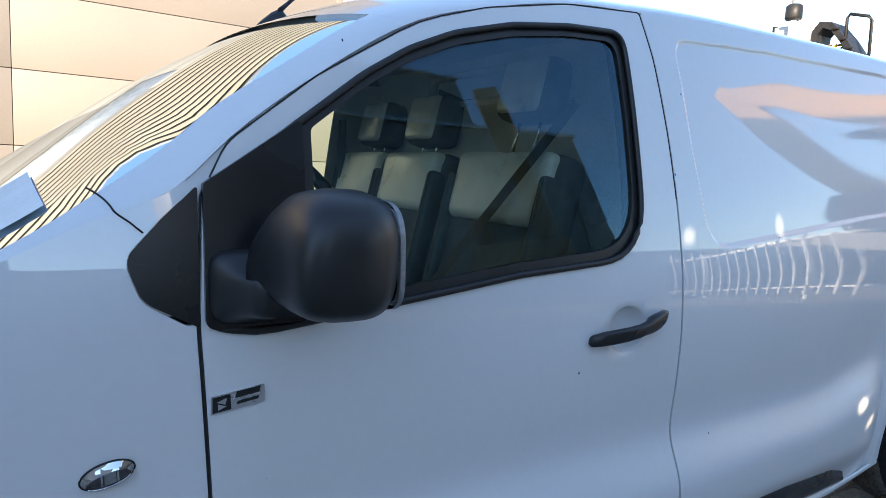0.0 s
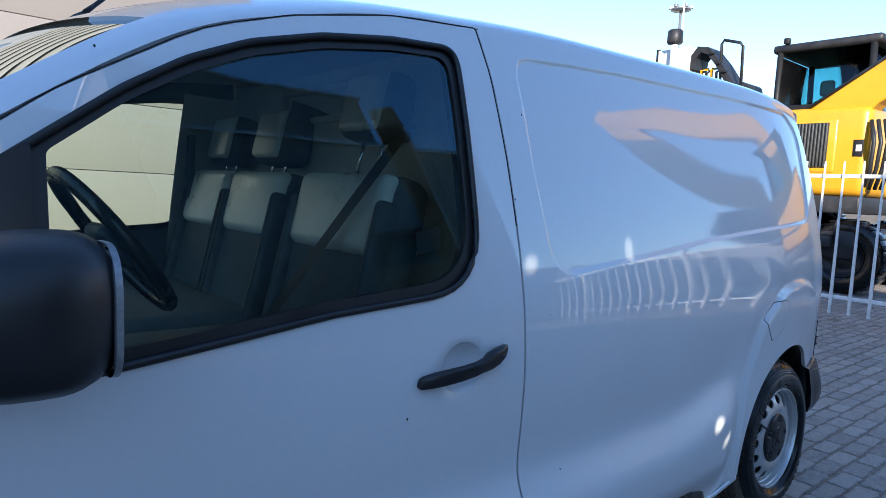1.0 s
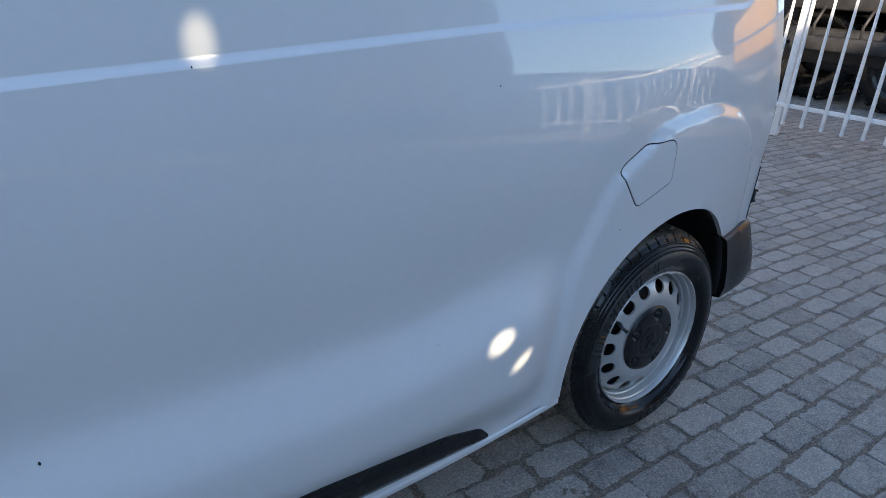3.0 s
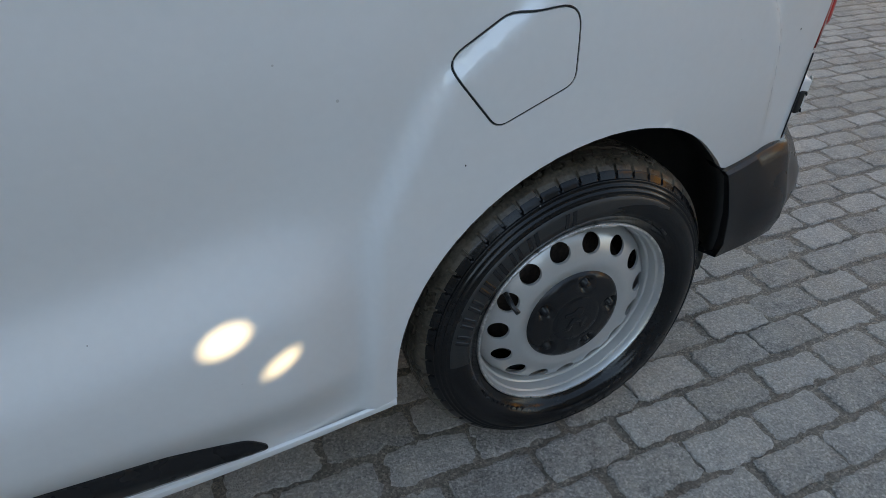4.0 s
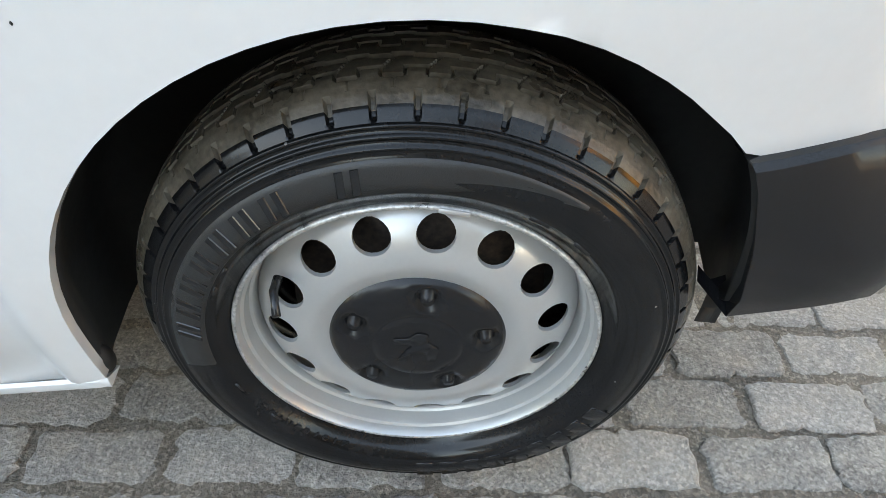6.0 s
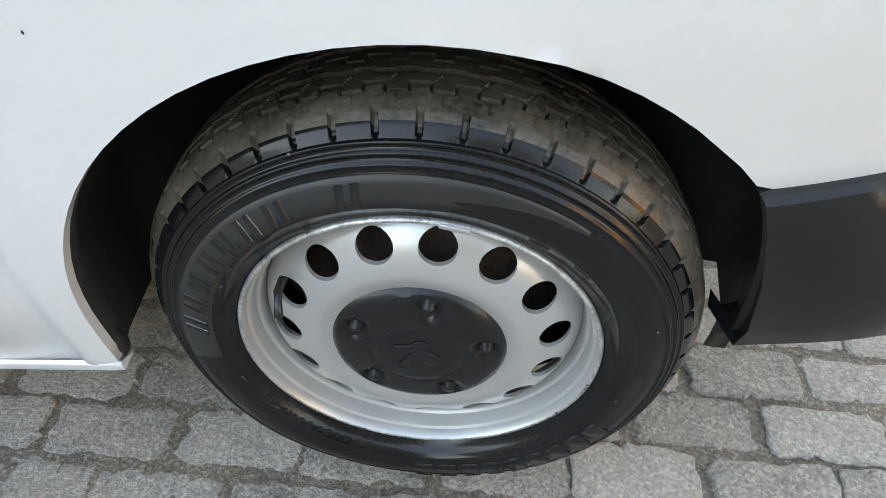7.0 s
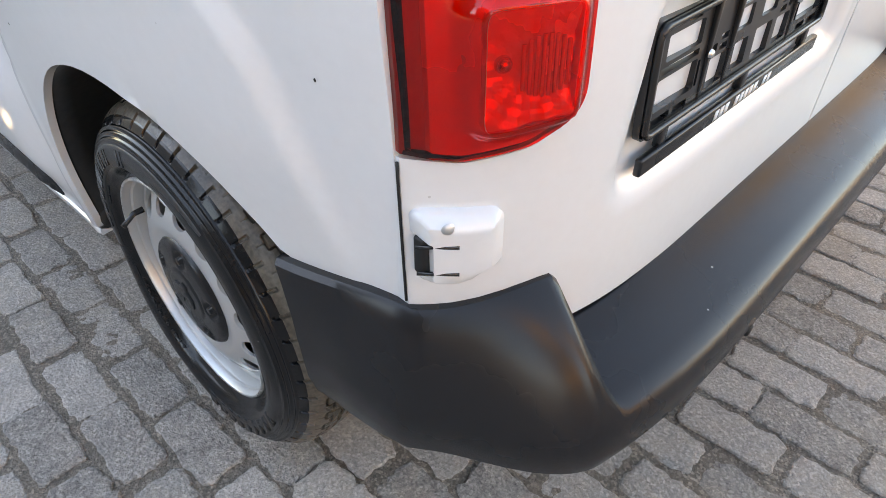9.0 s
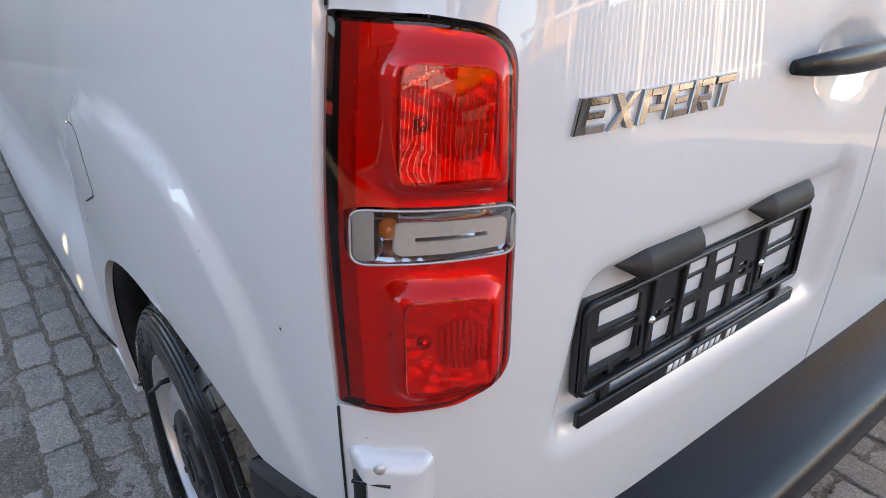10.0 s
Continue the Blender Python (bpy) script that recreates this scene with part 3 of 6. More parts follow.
left_door = side_skin("front_door", shrink(DOOR, GAP), [shrink(DAYLIGHT, 0.004)],
                      [[Vector((CUP[0] + q * 0.063 * math.cos(t), CUP[1] + q * 0.058 * math.sin(t))) for t in np.linspace(0, 2 * math.pi, 41)[:-1]] for q in (1.03, 0.995, 0.95, 0.87, 0.75, 0.58)], 0.026)

# cargo side with the wheel arch and the hole of the fuel flap
_top_edge = [Vector((x, float(gut(x)))) for x in np.arange(0.395, -1.80, -0.03)]
_shut = sorted((p for p in DOOR if p.x > -1.812 and 0.228 < p.y < 1.742), key=lambda p: -p.y)
arch_r = curve([5, 9.2, 15, 21.7, 28.6, 34.6, 40, 48, 56, 70, 90, 110, 130, 150, 165, 174, 182, 187, 192],
               [0.364, 0.369, 0.374, 0.383, 0.394, 0.405, 0.413, 0.4100, 0.4115, 0.4155, 0.4160, 0.4110, 0.4045, 0.3990, 0.3950, 0.3925, 0.392, 0.394, 0.395])
rear_edge = lambda deg, d=0.0: (0.004 + (float(arch_r(deg)) + d) * math.cos(radians(deg)), 0.341 + (float(arch_r(deg)) + d) * math.sin(radians(deg)))
sill_z = curve([-3.0, -0.90, -0.70, -0.59, -0.50, -0.40], [0.202, 0.203, 0.211, 0.221, 0.235, 0.256])
_ar = [Vector(rear_edge(t)) for t in np.linspace(189, 40, 32)]
CARGO = _top_edge + [Vector((p.x + 2 * GAP, p.y)) for p in _shut] + [Vector((x, float(sill_z(x)) + 0.010)) for x in (-1.684, *np.arange(-1.65, -0.40, 0.03))] \
    + _ar + [Vector((x, 0.600 + 0.016 * sstep((x - 0.31) / 0.2))) for x in np.arange(0.34, 0.505, 0.02)] + [Vector((0.511, 0.616))] \
    + [Vector((0.511 - 0.12 * max(0.0, z - 0.85) ** 1.5, z)) for z in np.arange(0.64, 1.79, 0.025)]
cargo = side_skin("cargo_side", CARGO, [shrink(FLAP, -0.0022)],
                  [shrink(BLANK, -0.0026), shrink(BLANK, -0.001), shrink(BLANK, 0.0055), shrink(BLANK, 0.012), shrink(BLANK, 0.0138)], 0.0145)
part("flap_recess", sheet(shrink(FLAP, -0.008), lambda u, v: on_side(u, v, -0.012), 0.02, flange=0), LINER, van)
part("fuel_flap", sheet(shrink(FLAP, 0.0012), lambda u, v: on_side(u, v, 0.001), 0.012, rings=[shrink(FLAP, 0.006)]), PAINT, van)
part("flap_joint", tube(bmesh.new(), [tuple(float(c) for c in on_side(p.x, p.y, -0.0005)) for p in shrink(FLAP, -0.0004)], 0.0010, 6, True), LINER, van)
part("flap_latch", boxed((-0.118, -0.932, 0.895), (-0.108, -0.908, 0.918), 0.003), SATIN, van)

# front wing with its arch
_wing_top = [Vector((x, float(gut(x)))) for x in np.arange(-2.955, -4.0, -0.03)]
WING = _wing_top + [Vector(p) for p in ((-3.99, 0.70), (-3.96, 0.45), (-3.70, 0.35))] + arch(-BASE, 0.34, 0.405, math.radians(178), math.radians(-16)) \
    + [Vector((-2.886 - GAP * 2, 0.23))] + [Vector((p.x - 2 * GAP, p.y)) for p in sorted((p for p in DOOR if p.x < -2.88 and 0.24 < p.y < 1.27), key=lambda p: p.y)]
wing = side_skin("front_wing", WING, [shrink(SAIL, -0.002)], (), 0.03)
for sgn in (1, -1):
    for nm, lp, w, stp, mt in (("corner_trim", CORNER_TRIM, 0.003, 0.02, PLASTIC),
                               ("sail_panel", [p for p in DAYLIGHT], -0.004, 0.03, SEAL)):
        bm = sheet(lp, lambda u, v: on_side(u, v, w), stp, [shrink(PANE, 0.002)] if nm == "sail_panel" else ())
        part("window_surround" if nm == "sail_panel" else nm, bm if sgn == 1 else mirrored(bm), mt, left_door if (sgn == 1 and nm == "sail_panel") else van)
    bm = sheet(PANE, lambda u, v: on_side(u, v, -0.010), 0.04, flange=0)
    g = part("door_glass", bm if sgn == 1 else mirrored(bm), GLASS, left_door if sgn == 1 else van)
    g.visible_shadow = False
# raised rubber lip round the glass and the matt mirror corner
bm = bmesh.new()
tube(bm, [on_side(p.x, p.y, 0.002) for p in shrink(DAYLIGHT, 0.007)], 0.0075, 6, True)
part("rubber_lip", bm, SEAL, left_door)
CORNER = loop([(-2.9315, 1.036, 0.02), (-2.9305, 1.268, 0.006), (-2.760, 1.388, 0.01), (-2.762, 1.04, 0.01)], 0.02)
part("mirror_corner", sheet(CORNER, lambda u, v: on_side(u, v, 0.0098), 0.03), PLASTIC, left_door)

# backing behind the pillar's foot
for flip in (0, 1):
    bm = sheet(loop([(-3.16, 1.06), (-2.86, 1.06), (-2.80, 1.412), (-2.90, 1.335), (-2.97, 1.266), (-3.10, 1.202)], 0.03), lambda u, v: on_side(u, v, -0.005), 0.03, flange=0)
    part("pillar_foot", mirrored(bm) if flip else bm, PAINT, van)
# rubber behind the door's rear joint, dark joint at its front edge
_back = [Vector((p.x - 0.018, p.y)) for p in _shut] + [Vector((p.x + 0.022, p.y)) for p in reversed(_shut)]
part("door_seal", sheet(_back, lambda u, v: on_side(u, v, -0.013), 0.03, flange=0), BLACK, van)
_fore = sorted((p for p in DOOR if p.x < -2.89 and 0.24 < p.y < 1.275), key=lambda p: p.y)
part("door_seam", tube(bmesh.new(), [on_side(p.x - GAP * 0.5, p.y, -0.0005) for p in _fore], 0.0019, 6), BLACK, van)
_over = sorted((p for p in DOOR if p.y > 1.26), key=lambda p: p.x)
part("door_seam", tube(bmesh.new(), [on_side(p.x, p.y, 0.0001) for p in _over], 0.0014, 6), BLACK, van)
# joint between wing and windscreen pillar
bm = bmesh.new()
tube(bm, [on_side(-3.018, 1.190, 0.0005), on_side(-3.036, 1.206, 0.0005), on_side(-3.052, float(gut(-3.052)) - 0.002, 0.0005)] + [top(-3.056 - 0.035 * (1 - r) / 0.07, -r, 0.0005) for r in np.linspace(0.998, 0.932, 8)], 0.0016, 6)
part("panel_joint", bm, BLACK, van)

# roof, pillars, windscreen, bonnet
screen_r = curve([-3.45, -3.30, -3.14, -2.94, -2.79, -2.53, -2.42], [0.990, 0.987, 0.974, 0.91, 0.920, 0.885, 0.875])
fan = lambda n, a=-1.0, b=1.0: [math.sin(t) for t in np.linspace(math.asin(a), math.asin(b), n)]
X_SCREEN = np.linspace(-3.42, -2.50, 30)


def head_x(r):
    return -2.525 - 0.20 * (1 - r * r)


def roof_end_x(r):
    return 0.505 - 0.11 * abs(r) ** 3


def roof_skin():
    bm = grid(lambda k, r: top(head_x(r) + (roof_end_x(r) - head_x(r)) * k, r), np.linspace(0, 1, 80), fan(49), True)
    rim = [e for e in bm.edges if len(e.link_faces) == 1 and abs(e.verts[0].co.y) > 0.6 and abs(e.verts[1].co.y) > 0.6]
    for e in rim:
        e.smooth = False
    for g in bmesh.ops.extrude_edge_only(bm, edges=rim)["geom"]:
        if isinstance(g, bmesh.types.BMVert):
            g.co += Vector((0, -0.014 if g.co.y > 0 else 0.014, -0.012))
    return bm


roof = part("roof", roof_skin(), PAINT, van)
part("bonnet", grid(lambda x, r: top(x, r), np.linspace(-4.02, -3.415, 22), fan(41), True), PAINT, van)
for sgn in (-1, 1):
    bm = bmesh.new()
    rows = []
    for x in X_SCREEN:
        rr = float(screen_r(x))
        edge = top(x, sgn)
        rows.append([bm.verts.new(edge + Vector((0, -sgn * 0.014, -0.012))), bm.verts.new(edge)] + [bm.verts.new(top(x, sgn * math.sin(t))) for t in np.linspace(math.pi / 2, math.asin(rr), 9)] + [bm.verts.new(top(x, sgn * rr, -0.02))])
    for a, b in zip(rows, rows[1:]):
        for j in range(len(a) - 1):
            q = (a[j], a[j + 1], b[j + 1], b[j])
            bm.faces.new(q if sgn < 0 else q[::-1])
    part("windscreen_pillar", bm, PAINT, van, sharp=50)


def on_screen(x, s, w=-0.006):
    k = max(0.0, (x + 3.24) / 0.74)
    rr = float(screen_r(x))
    xx = x - (0.20 * (1 - (0.855 * s) ** 2) * k + 0.12 * (1 - k) * (1 - s * s))
    p, z0, z1 = top(xx, s * rr), top(xx, rr).z, top(xx, 0).z
    p.z = z0 + (z1 - z0) * (1 - abs(s) ** (2.1 + 0.45 * float(sstep((x + 2.8) / 0.3)))) + w
    return p


screen = part("windscreen", grid(on_screen, X_SCREEN, np.linspace(-1, 1, 31), True), SCREEN, van)
screen.visible_shadow = False
# black band at the foot of the screen and the wiper scuttle, dark head band
bm = bmesh.new()
tube(bm, [top(x, -float(screen_r(x)), -0.006) for x in X_SCREEN], 0.0045, 6)
part("screen_seal", bm, SEAL, van)
for s0, s1 in ((-1.0, -0.925), (0.925, 1.0)):
    part("screen_band", grid(lambda x, s: on_screen(x, s, -0.009), X_SCREEN, np.linspace(s0, s1, 5), True), BLACK, van)
part("screen_band", grid(lambda x, s: on_screen(x, s, -0.012), np.linspace(-3.42, -3.25, 6), np.linspace(-1, 1, 25), True), BLACK, van)
# sheet placed on the outer glass to fit the camera view
part("paper_note", grid(lambda x, s: on_screen(x + 0.12 * (s + 0.72), s, 0.001), np.linspace(-3.165, -3.095, 5), np.linspace(-0.93, -0.70, 7), True), mat("white_paper", (0.82, 0.82, 0.80), 0.8, spread=0.05, scale=14, fine=200), screen, "white printed sheet laid on the glass to fit the camera view")
# nose and floor close the body
part("front_bumper", grid(lambda s, z: Vector((-4.02 - 0.16 * (1 - abs(s) ** 3) + 0.05 * ((z - 0.55) / 0.3) ** 2, s * float(half_w(z) - taper(-3.99)), z)),
                          np.linspace(-1, 1, 21), np.linspace(0.22, 0.80, 11)), PAINT, van)
part("underbody", boxed((-3.9, -0.60, 0.24), (0.36, 0.60, 0.30), 0.02), LINER, van)

# sill flange and lower moulding
bm = bmesh.new()
for k, x in enumerate([*np.linspace(-2.86, -0.400, 70), -0.393, -0.386]):
    z, s = float(sill_z(x)), 1.0 if x < -0.394 else 0.35
    base = -float(hw(min(x, -0.60), z + 0.03))
    pts = [(x, base + 0.001, z + 0.017), (x, base - 0.004 * s, z + 0.014), (x, base - 0.005 * s, z + 0.003), (x, base - 0.003 * s, z), (x, base + 0.03, z + 0.003)]
    row = [bm.verts.new(p) for p in pts]
    if k:
        for j in range(4):
            bm.faces.new((last[j], last[j + 1], row[j + 1], row[j]))
    last = row
bm.faces.new(last)
bmesh.ops.recalc_face_normals(bm, faces=bm.faces[:])
part("sill_flange", bm, PAINT, van, sharp=40)
MOULD = loop([(-2.86, 0.236), (-0.80, 0.236, 0.02), (-0.615, 0.238, 0.012), (-0.66, 0.285, 0.05), (-0.78, 0.322, 0.15), (-1.1, 0.345, 0.3), (-2.86, 0.36)], 0.03)
part("side_moulding", sheet(MOULD, lambda u, v: on_side(u, v, 0.004 + 0.018 * sstep(signed(MOULD, u, v) / 0.03)), 0.02, rings=[shrink(MOULD, 0.012), shrink(MOULD, 0.03)]), PLASTIC, van)

# wheel housings
def housing(sx, a0, a1):
    bm, rows = bmesh.new(), []
    for deg in np.linspace(a0, a1, 46):
        x, z = rear_edge(deg)
        y = -float(hw(x, max(z, 0.3))) + 0.006 if deg > 41 else -float(half_w(0.62) - taper(x)) - 0.004 - 0.010 * float(sstep((41 - deg) / 20))
        c, s = math.cos(radians(deg)), math.sin(radians(deg))
        row = []
        lip = 0.030 * (float(sstep((39 - deg) / 12)) if deg < 45 else float(sstep((deg - 48) / 10)))
        flare = float(sstep((41 - deg) / 12))
        for d, a, e in ((lip, 0.010, 0.004), (0.0, 0.012, 0.004), (0.010, 0.05, 0.014), (0.016, 0.12, 0.028), (0.018, 0.21, 0.04), (-0.28, 0.22, 0.0)):
            d = d + e * flare if d > -0.1 else d
            a = max(a, 0.05) if deg < 5 else a
            row.append(bm.verts.new((sx + x + d * c, y + a, z + d * s)))
        rows.append(row)
    for a, b in zip(rows, rows[1:]):
        for j in range(len(a) - 1):
            bm.faces.new((a[j], b[j], b[j + 1], a[j + 1]))
    return bm


for sx, a1 in ((0.0, 189), (-BASE, 192)):
    bm = housing(sx, -5.5, a1)
    part("wheel_housing", mirrored(bm), LINER, van)
    part("wheel_housing", bm, LINER, van)
part("inner_shield", boxed((-0.44, -0.670, 0.15), (0.28, -0.645, 0.45), 0.01), LINER, van)
# rubber stop at the foot of the housing
bm = bmesh.new()
bmesh.ops.create_uvsphere(bm, u_segments=12, v_segments=8, radius=1.0, matrix=Matrix.Translation((-0.393, -0.884, 0.288)) @ Matrix.Diagonal((0.013, 0.015, 0.024, 1)))
part("arch_stop", bm, LINER, van)

# small chips and fly specks on the paint
for x, z, r in ((0.430, 0.866, 0.0014), (-1.820, 0.986, 0.0022), (-2.095, 0.857, 0.0022), (-1.690, 1.545, 0.0020), (-1.752, 1.330, 0.0020), (-1.283, 1.163, 0.0012), (-1.550, 0.606, 0.0022), (-0.282, 0.752, 0.0012), (-2.668, 1.540, 0.0020)):
    part("paint_chip", prism([Vector((x + r * q * math.cos(t), z + 1.5 * r * q * math.sin(t))) for t, q in zip(np.linspace(0, 2 * math.pi, 9)[:-1], (1, 0.8, 1.1, 0.9, 1, 0.7, 1.05, 0.9))], 0.0006, lambda a, b, w: Vector([float(c) for c in on_side(a, b, w)])), BLACK, van)

# ---- rear bumper
def bumper():
    plan = []
    for x in np.linspace(0.323, 0.50, 12):
        y = -float(half_w(0.62) - taper(x)) - 0.004
        plan.append((Vector((x, y)), 0.0))
    for y in list(np.linspace(-0.829, -0.75, 10)) + list(np.linspace(-0.74, -0.62, 18)) + list(np.linspace(-0.58, 0.0, 12)):
        x = 0.64 - 0.125 * (abs(y) / 0.84) ** 8
        plan.append((Vector((x, y)), 0.0))
    n = len(plan)
    pts = [p for p, _ in plan]
    nor = []
    for i in range(n):
        t = (pts[min(i + 1, n - 1)] - pts[max(i - 1, 0)]).normalized()
        nor.append(Vector((t.y, -t.x)))
    nor[-1] = Vector((1, 0))
    rows = []
    for i in range(n):
        p, q = pts[i], nor[i]
        step_in = float(sstep((p.y + 0.695) / 0.026)) if p.x > 0.52 else 0.0
        corner = float(sstep((p.x - 0.32) / 0.30))
        zt = 0.600 + 0.018 * float(sstep((p.x - 0.31) / 0.2)) + (0.02 * float(sstep((p.y + 0.83) / 0.13)) if p.x > 0.5 else 0)
        g = 0.55 + 1.5 * corner
        zb = 0.372 + 0.028 * corner
        low = 0.018 + 0.030 * float(sstep((p.x - 0.32) / 0.2)) + (0.085 * float(sstep((p.y + 0.835) / 0.15)) if p.x > 0.5 else 0)
        side = [(-0.03, zt), (0.003, zt + 0.001), (0.010, zt - 0.005), (0.010 + 0.25 * (low - 0.01), zt - 0.03), (0.010 + 0.6 * (low - 0.01), zt - 0.08), (0.010 + 0.93 * (low - 0.01), 0.49),
                (low, zb + 0.050), (low - 0.010, zb + 0.010), (-0.06, zb)]
        rear = [(-0.05, 0.545), (0.0, 0.54), (0.055, 0.524), (0.095, 0.513), (0.118, 0.504), (0.130, 0.488), (0.135, 0.45), (0.123, 0.412), (-0.02, 0.40)]
        row = []
        for (o1, z1), (o2, z2) in zip(side, rear):
            o, z = o1 + (o2 - o1) * step_in, z1 + (z2 - z1) * step_in
            slant = float(np.interp(z, [0.373, 0.402, 0.443, 0.49, 0.538, 0.576, 0.604], [0.046, 0.047, 0.043, 0.035, 0.024, 0.012, 0.0])) * (1 - float(sstep((p.x - 0.323) / 0.15)))
            row.append(Vector((p.x + q.x * o + slant, p.y + q.y * o, z)))
        rows.append(row)
    rows += [[Vector((v.x, -v.y, v.z)) for v in r] for r in rows[-2::-1]]
    bm = bmesh.new()
    vr = [[bm.verts.new(v) for v in r] for r in rows]
    for a, b in zip(vr, vr[1:]):
        for j in range(len(a) - 1):
            bm.faces.new((a[j], a[j + 1], b[j + 1], b[j]))
    for r in (vr[0], vr[-1]):
        inner = [bm.verts.new(v.co + Vector((0.010, 0.03 * (1 if v.co.y < 0 else -1), 0))) for v in r]
        for j in range(len(r) - 1):
            bm.faces.new((r[j], r[j + 1], inner[j + 1], inner[j]))
    bmesh.ops.recalc_face_normals(bm, faces=bm.faces[:])
    return bm


rear_bumper = part("rear_bumper", bumper(), PLASTIC, van, "black grained plastic bumper with a step", sharp=34)
part("bumper_plug", lathe([(0, 0.004), (0.009, 0.004), (0.011, 0)], 14, pose(0.772, -0.40, 0.44, 0, 0, 90)), BLACK, rear_bumper)
part("housing_screw", lathe([(0, 0.006), (0.006, 0.005), (0.008, 0)], 12, pose(0.386, -0.852, 0.43, 0, 0, -90)), GREYMETAL, van)

# ---- rear doors
def tail_door(y0, y1):
    zt = 1.80
    lp = loop([(y0, 0.545 if abs(y0) < 0.7 and abs(y1) < 0.7 else 0.56, 0.01), (y1, 0.56, 0.01), (y1, zt, 0.03), (y0, zt, 0.03)], 0.03)
    return lp


LAMP = loop([(-0.8385, 0.812, 0.004), (-0.797, 0.806, 0.03), (-0.742, 0.815, 0.05), (-0.690, 0.842, 0.05), (-0.690, 1.0, 0.3), (-0.703, 1.186, 0.055), (-0.775, 1.197, 0.1), (-0.8385, 1.199, 0.004)], 0.012)
LEFT = loop([(-0.8385, 0.555, 0.008), (0.084, 0.52, 0.01), (0.094, 1.20, 0.3), (0.094, 1.80, 0.03), (-0.8385, 1.775, 0.03), (-0.8385, 1.40, 0.4)], 0.02)
RIGHT = loop([(0.090, 0.52, 0.01), (0.8375, 0.555, 0.008), (0.8385, 1.40, 0.4), (0.8385, 1.775, 0.03), (0.100, 1.80, 0.03), (0.100, 1.20, 0.3)], 0.03)
rear_door = part("rear_door", sheet(LEFT, lambda u, v: on_tail(u, v), 0.024, [shrink(LAMP, -0.002)], [shrink(PLATE_WELL, 0.0), shrink(PLATE_WELL, 0.014), shrink(PLATE_WELL, 0.028)], 0.016, (-1, 0, 0)), PAINT, van)
part("rear_door", sheet(RIGHT, lambda u, v: on_tail(u, v), 0.04, (), (), 0.016, (-1, 0, 0)), PAINT, van)
for z0, z1 in ((0.625, 0.806), (1.203, 1.77)):
    part("door_seam", tube(bmesh.new(), [tuple(float(c) for c in on_tail(-0.8400, z, 0.0008)) for z in np.linspace(z0, z1, 14)], 0.0017, 6), BLACK, van)
# the roof's hind edge, turned down to the doors
part("roof_end", grid(lambda r, k: top(0.505, r) + Vector((0.012 * k, 0, -0.16 * k * k)), fan(31), np.linspace(0, 1, 5)), PAINT, van)


def wtail(u, v, w):
    return Vector([float(c) for c in on_tail(u, v, w)])


# ---- tail lamp
tail_lamp = part("tail_lamp", sheet(shrink(LAMP, 0.002), lambda u, v: on_tail(u, v, -0.024), 0.03, flange=0.012, inward=(-1, 0, 0)), BLACK, van, "tall red tail lamp with a clear middle")
UP = loop([(-0.804, 1.045, 0.03), (-0.698, 1.050, 0.022), (-0.708, 1.174, 0.035), (-0.806, 1.180, 0.03)], 0.010)
LOW = loop([(-0.802, 0.825, 0.03), (-0.700, 0.838, 0.022), (-0.698, 0.968, 0.03), (-0.800, 0.966, 0.03)], 0.010)
MID = loop([(-0.822, 0.982, 0.012), (-0.694, 0.990, 0.012), (-0.694, 1.038, 0.012), (-0.822, 1.036, 0.012)], 0.010)


def lamp_rise(u, v):
    return 0.007 + 0.016 * np.maximum(sstep(signed(UP, u, v) / 0.014), sstep(signed(LOW, u, v) / 0.014)) - 0.006 * sstep(1 - (u + 0.8385) / 0.014)


outer_lens = part("outer_lens", sheet([Vector((min(p.x, -0.838) if p.x < -0.828 else p.x, p.y)) for p in shrink(LAMP, 0.004)], lambda u, v: on_tail(u, v, lamp_rise(u, v)), 0.012, [shrink(MID, -0.002), shrink(UP, 0.016), shrink(LOW, 0.016)],
                                      [UP, shrink(UP, 0.007), shrink(UP, 0.014), LOW, shrink(LOW, 0.007), shrink(LOW, 0.014)], 0.012, (-1, 0.2, 0)), DEEPRED, tail_lamp)
# pale tray behind the lens, with a dark strip along the wing
TRAY = [p for p in shrink(LAMP, 0.007)]
part("lamp_tray", sheet([Vector((max(p.x, -0.819), p.y)) for p in TRAY], lambda u, v: on_tail(u, v, lamp_rise(u, v) - 0.0055), 0.010, [shrink(MID, -0.002), shrink(UP, 0.0150), shrink(LOW, 0.0150)], flange=0.006, inward=(-1, 0, 0)), REFLECT, tail_lamp)
part("dark_tray", sheet([Vector((min(p.x, -0.8195), p.y)) for p in TRAY], lambda u, v: on_tail(u, v, -0.004), 0.014, flange=0.0), mat("lamp_dark_tray", (0.5, 0.48, 0.48), 0.35, spread=0.05), tail_lamp)
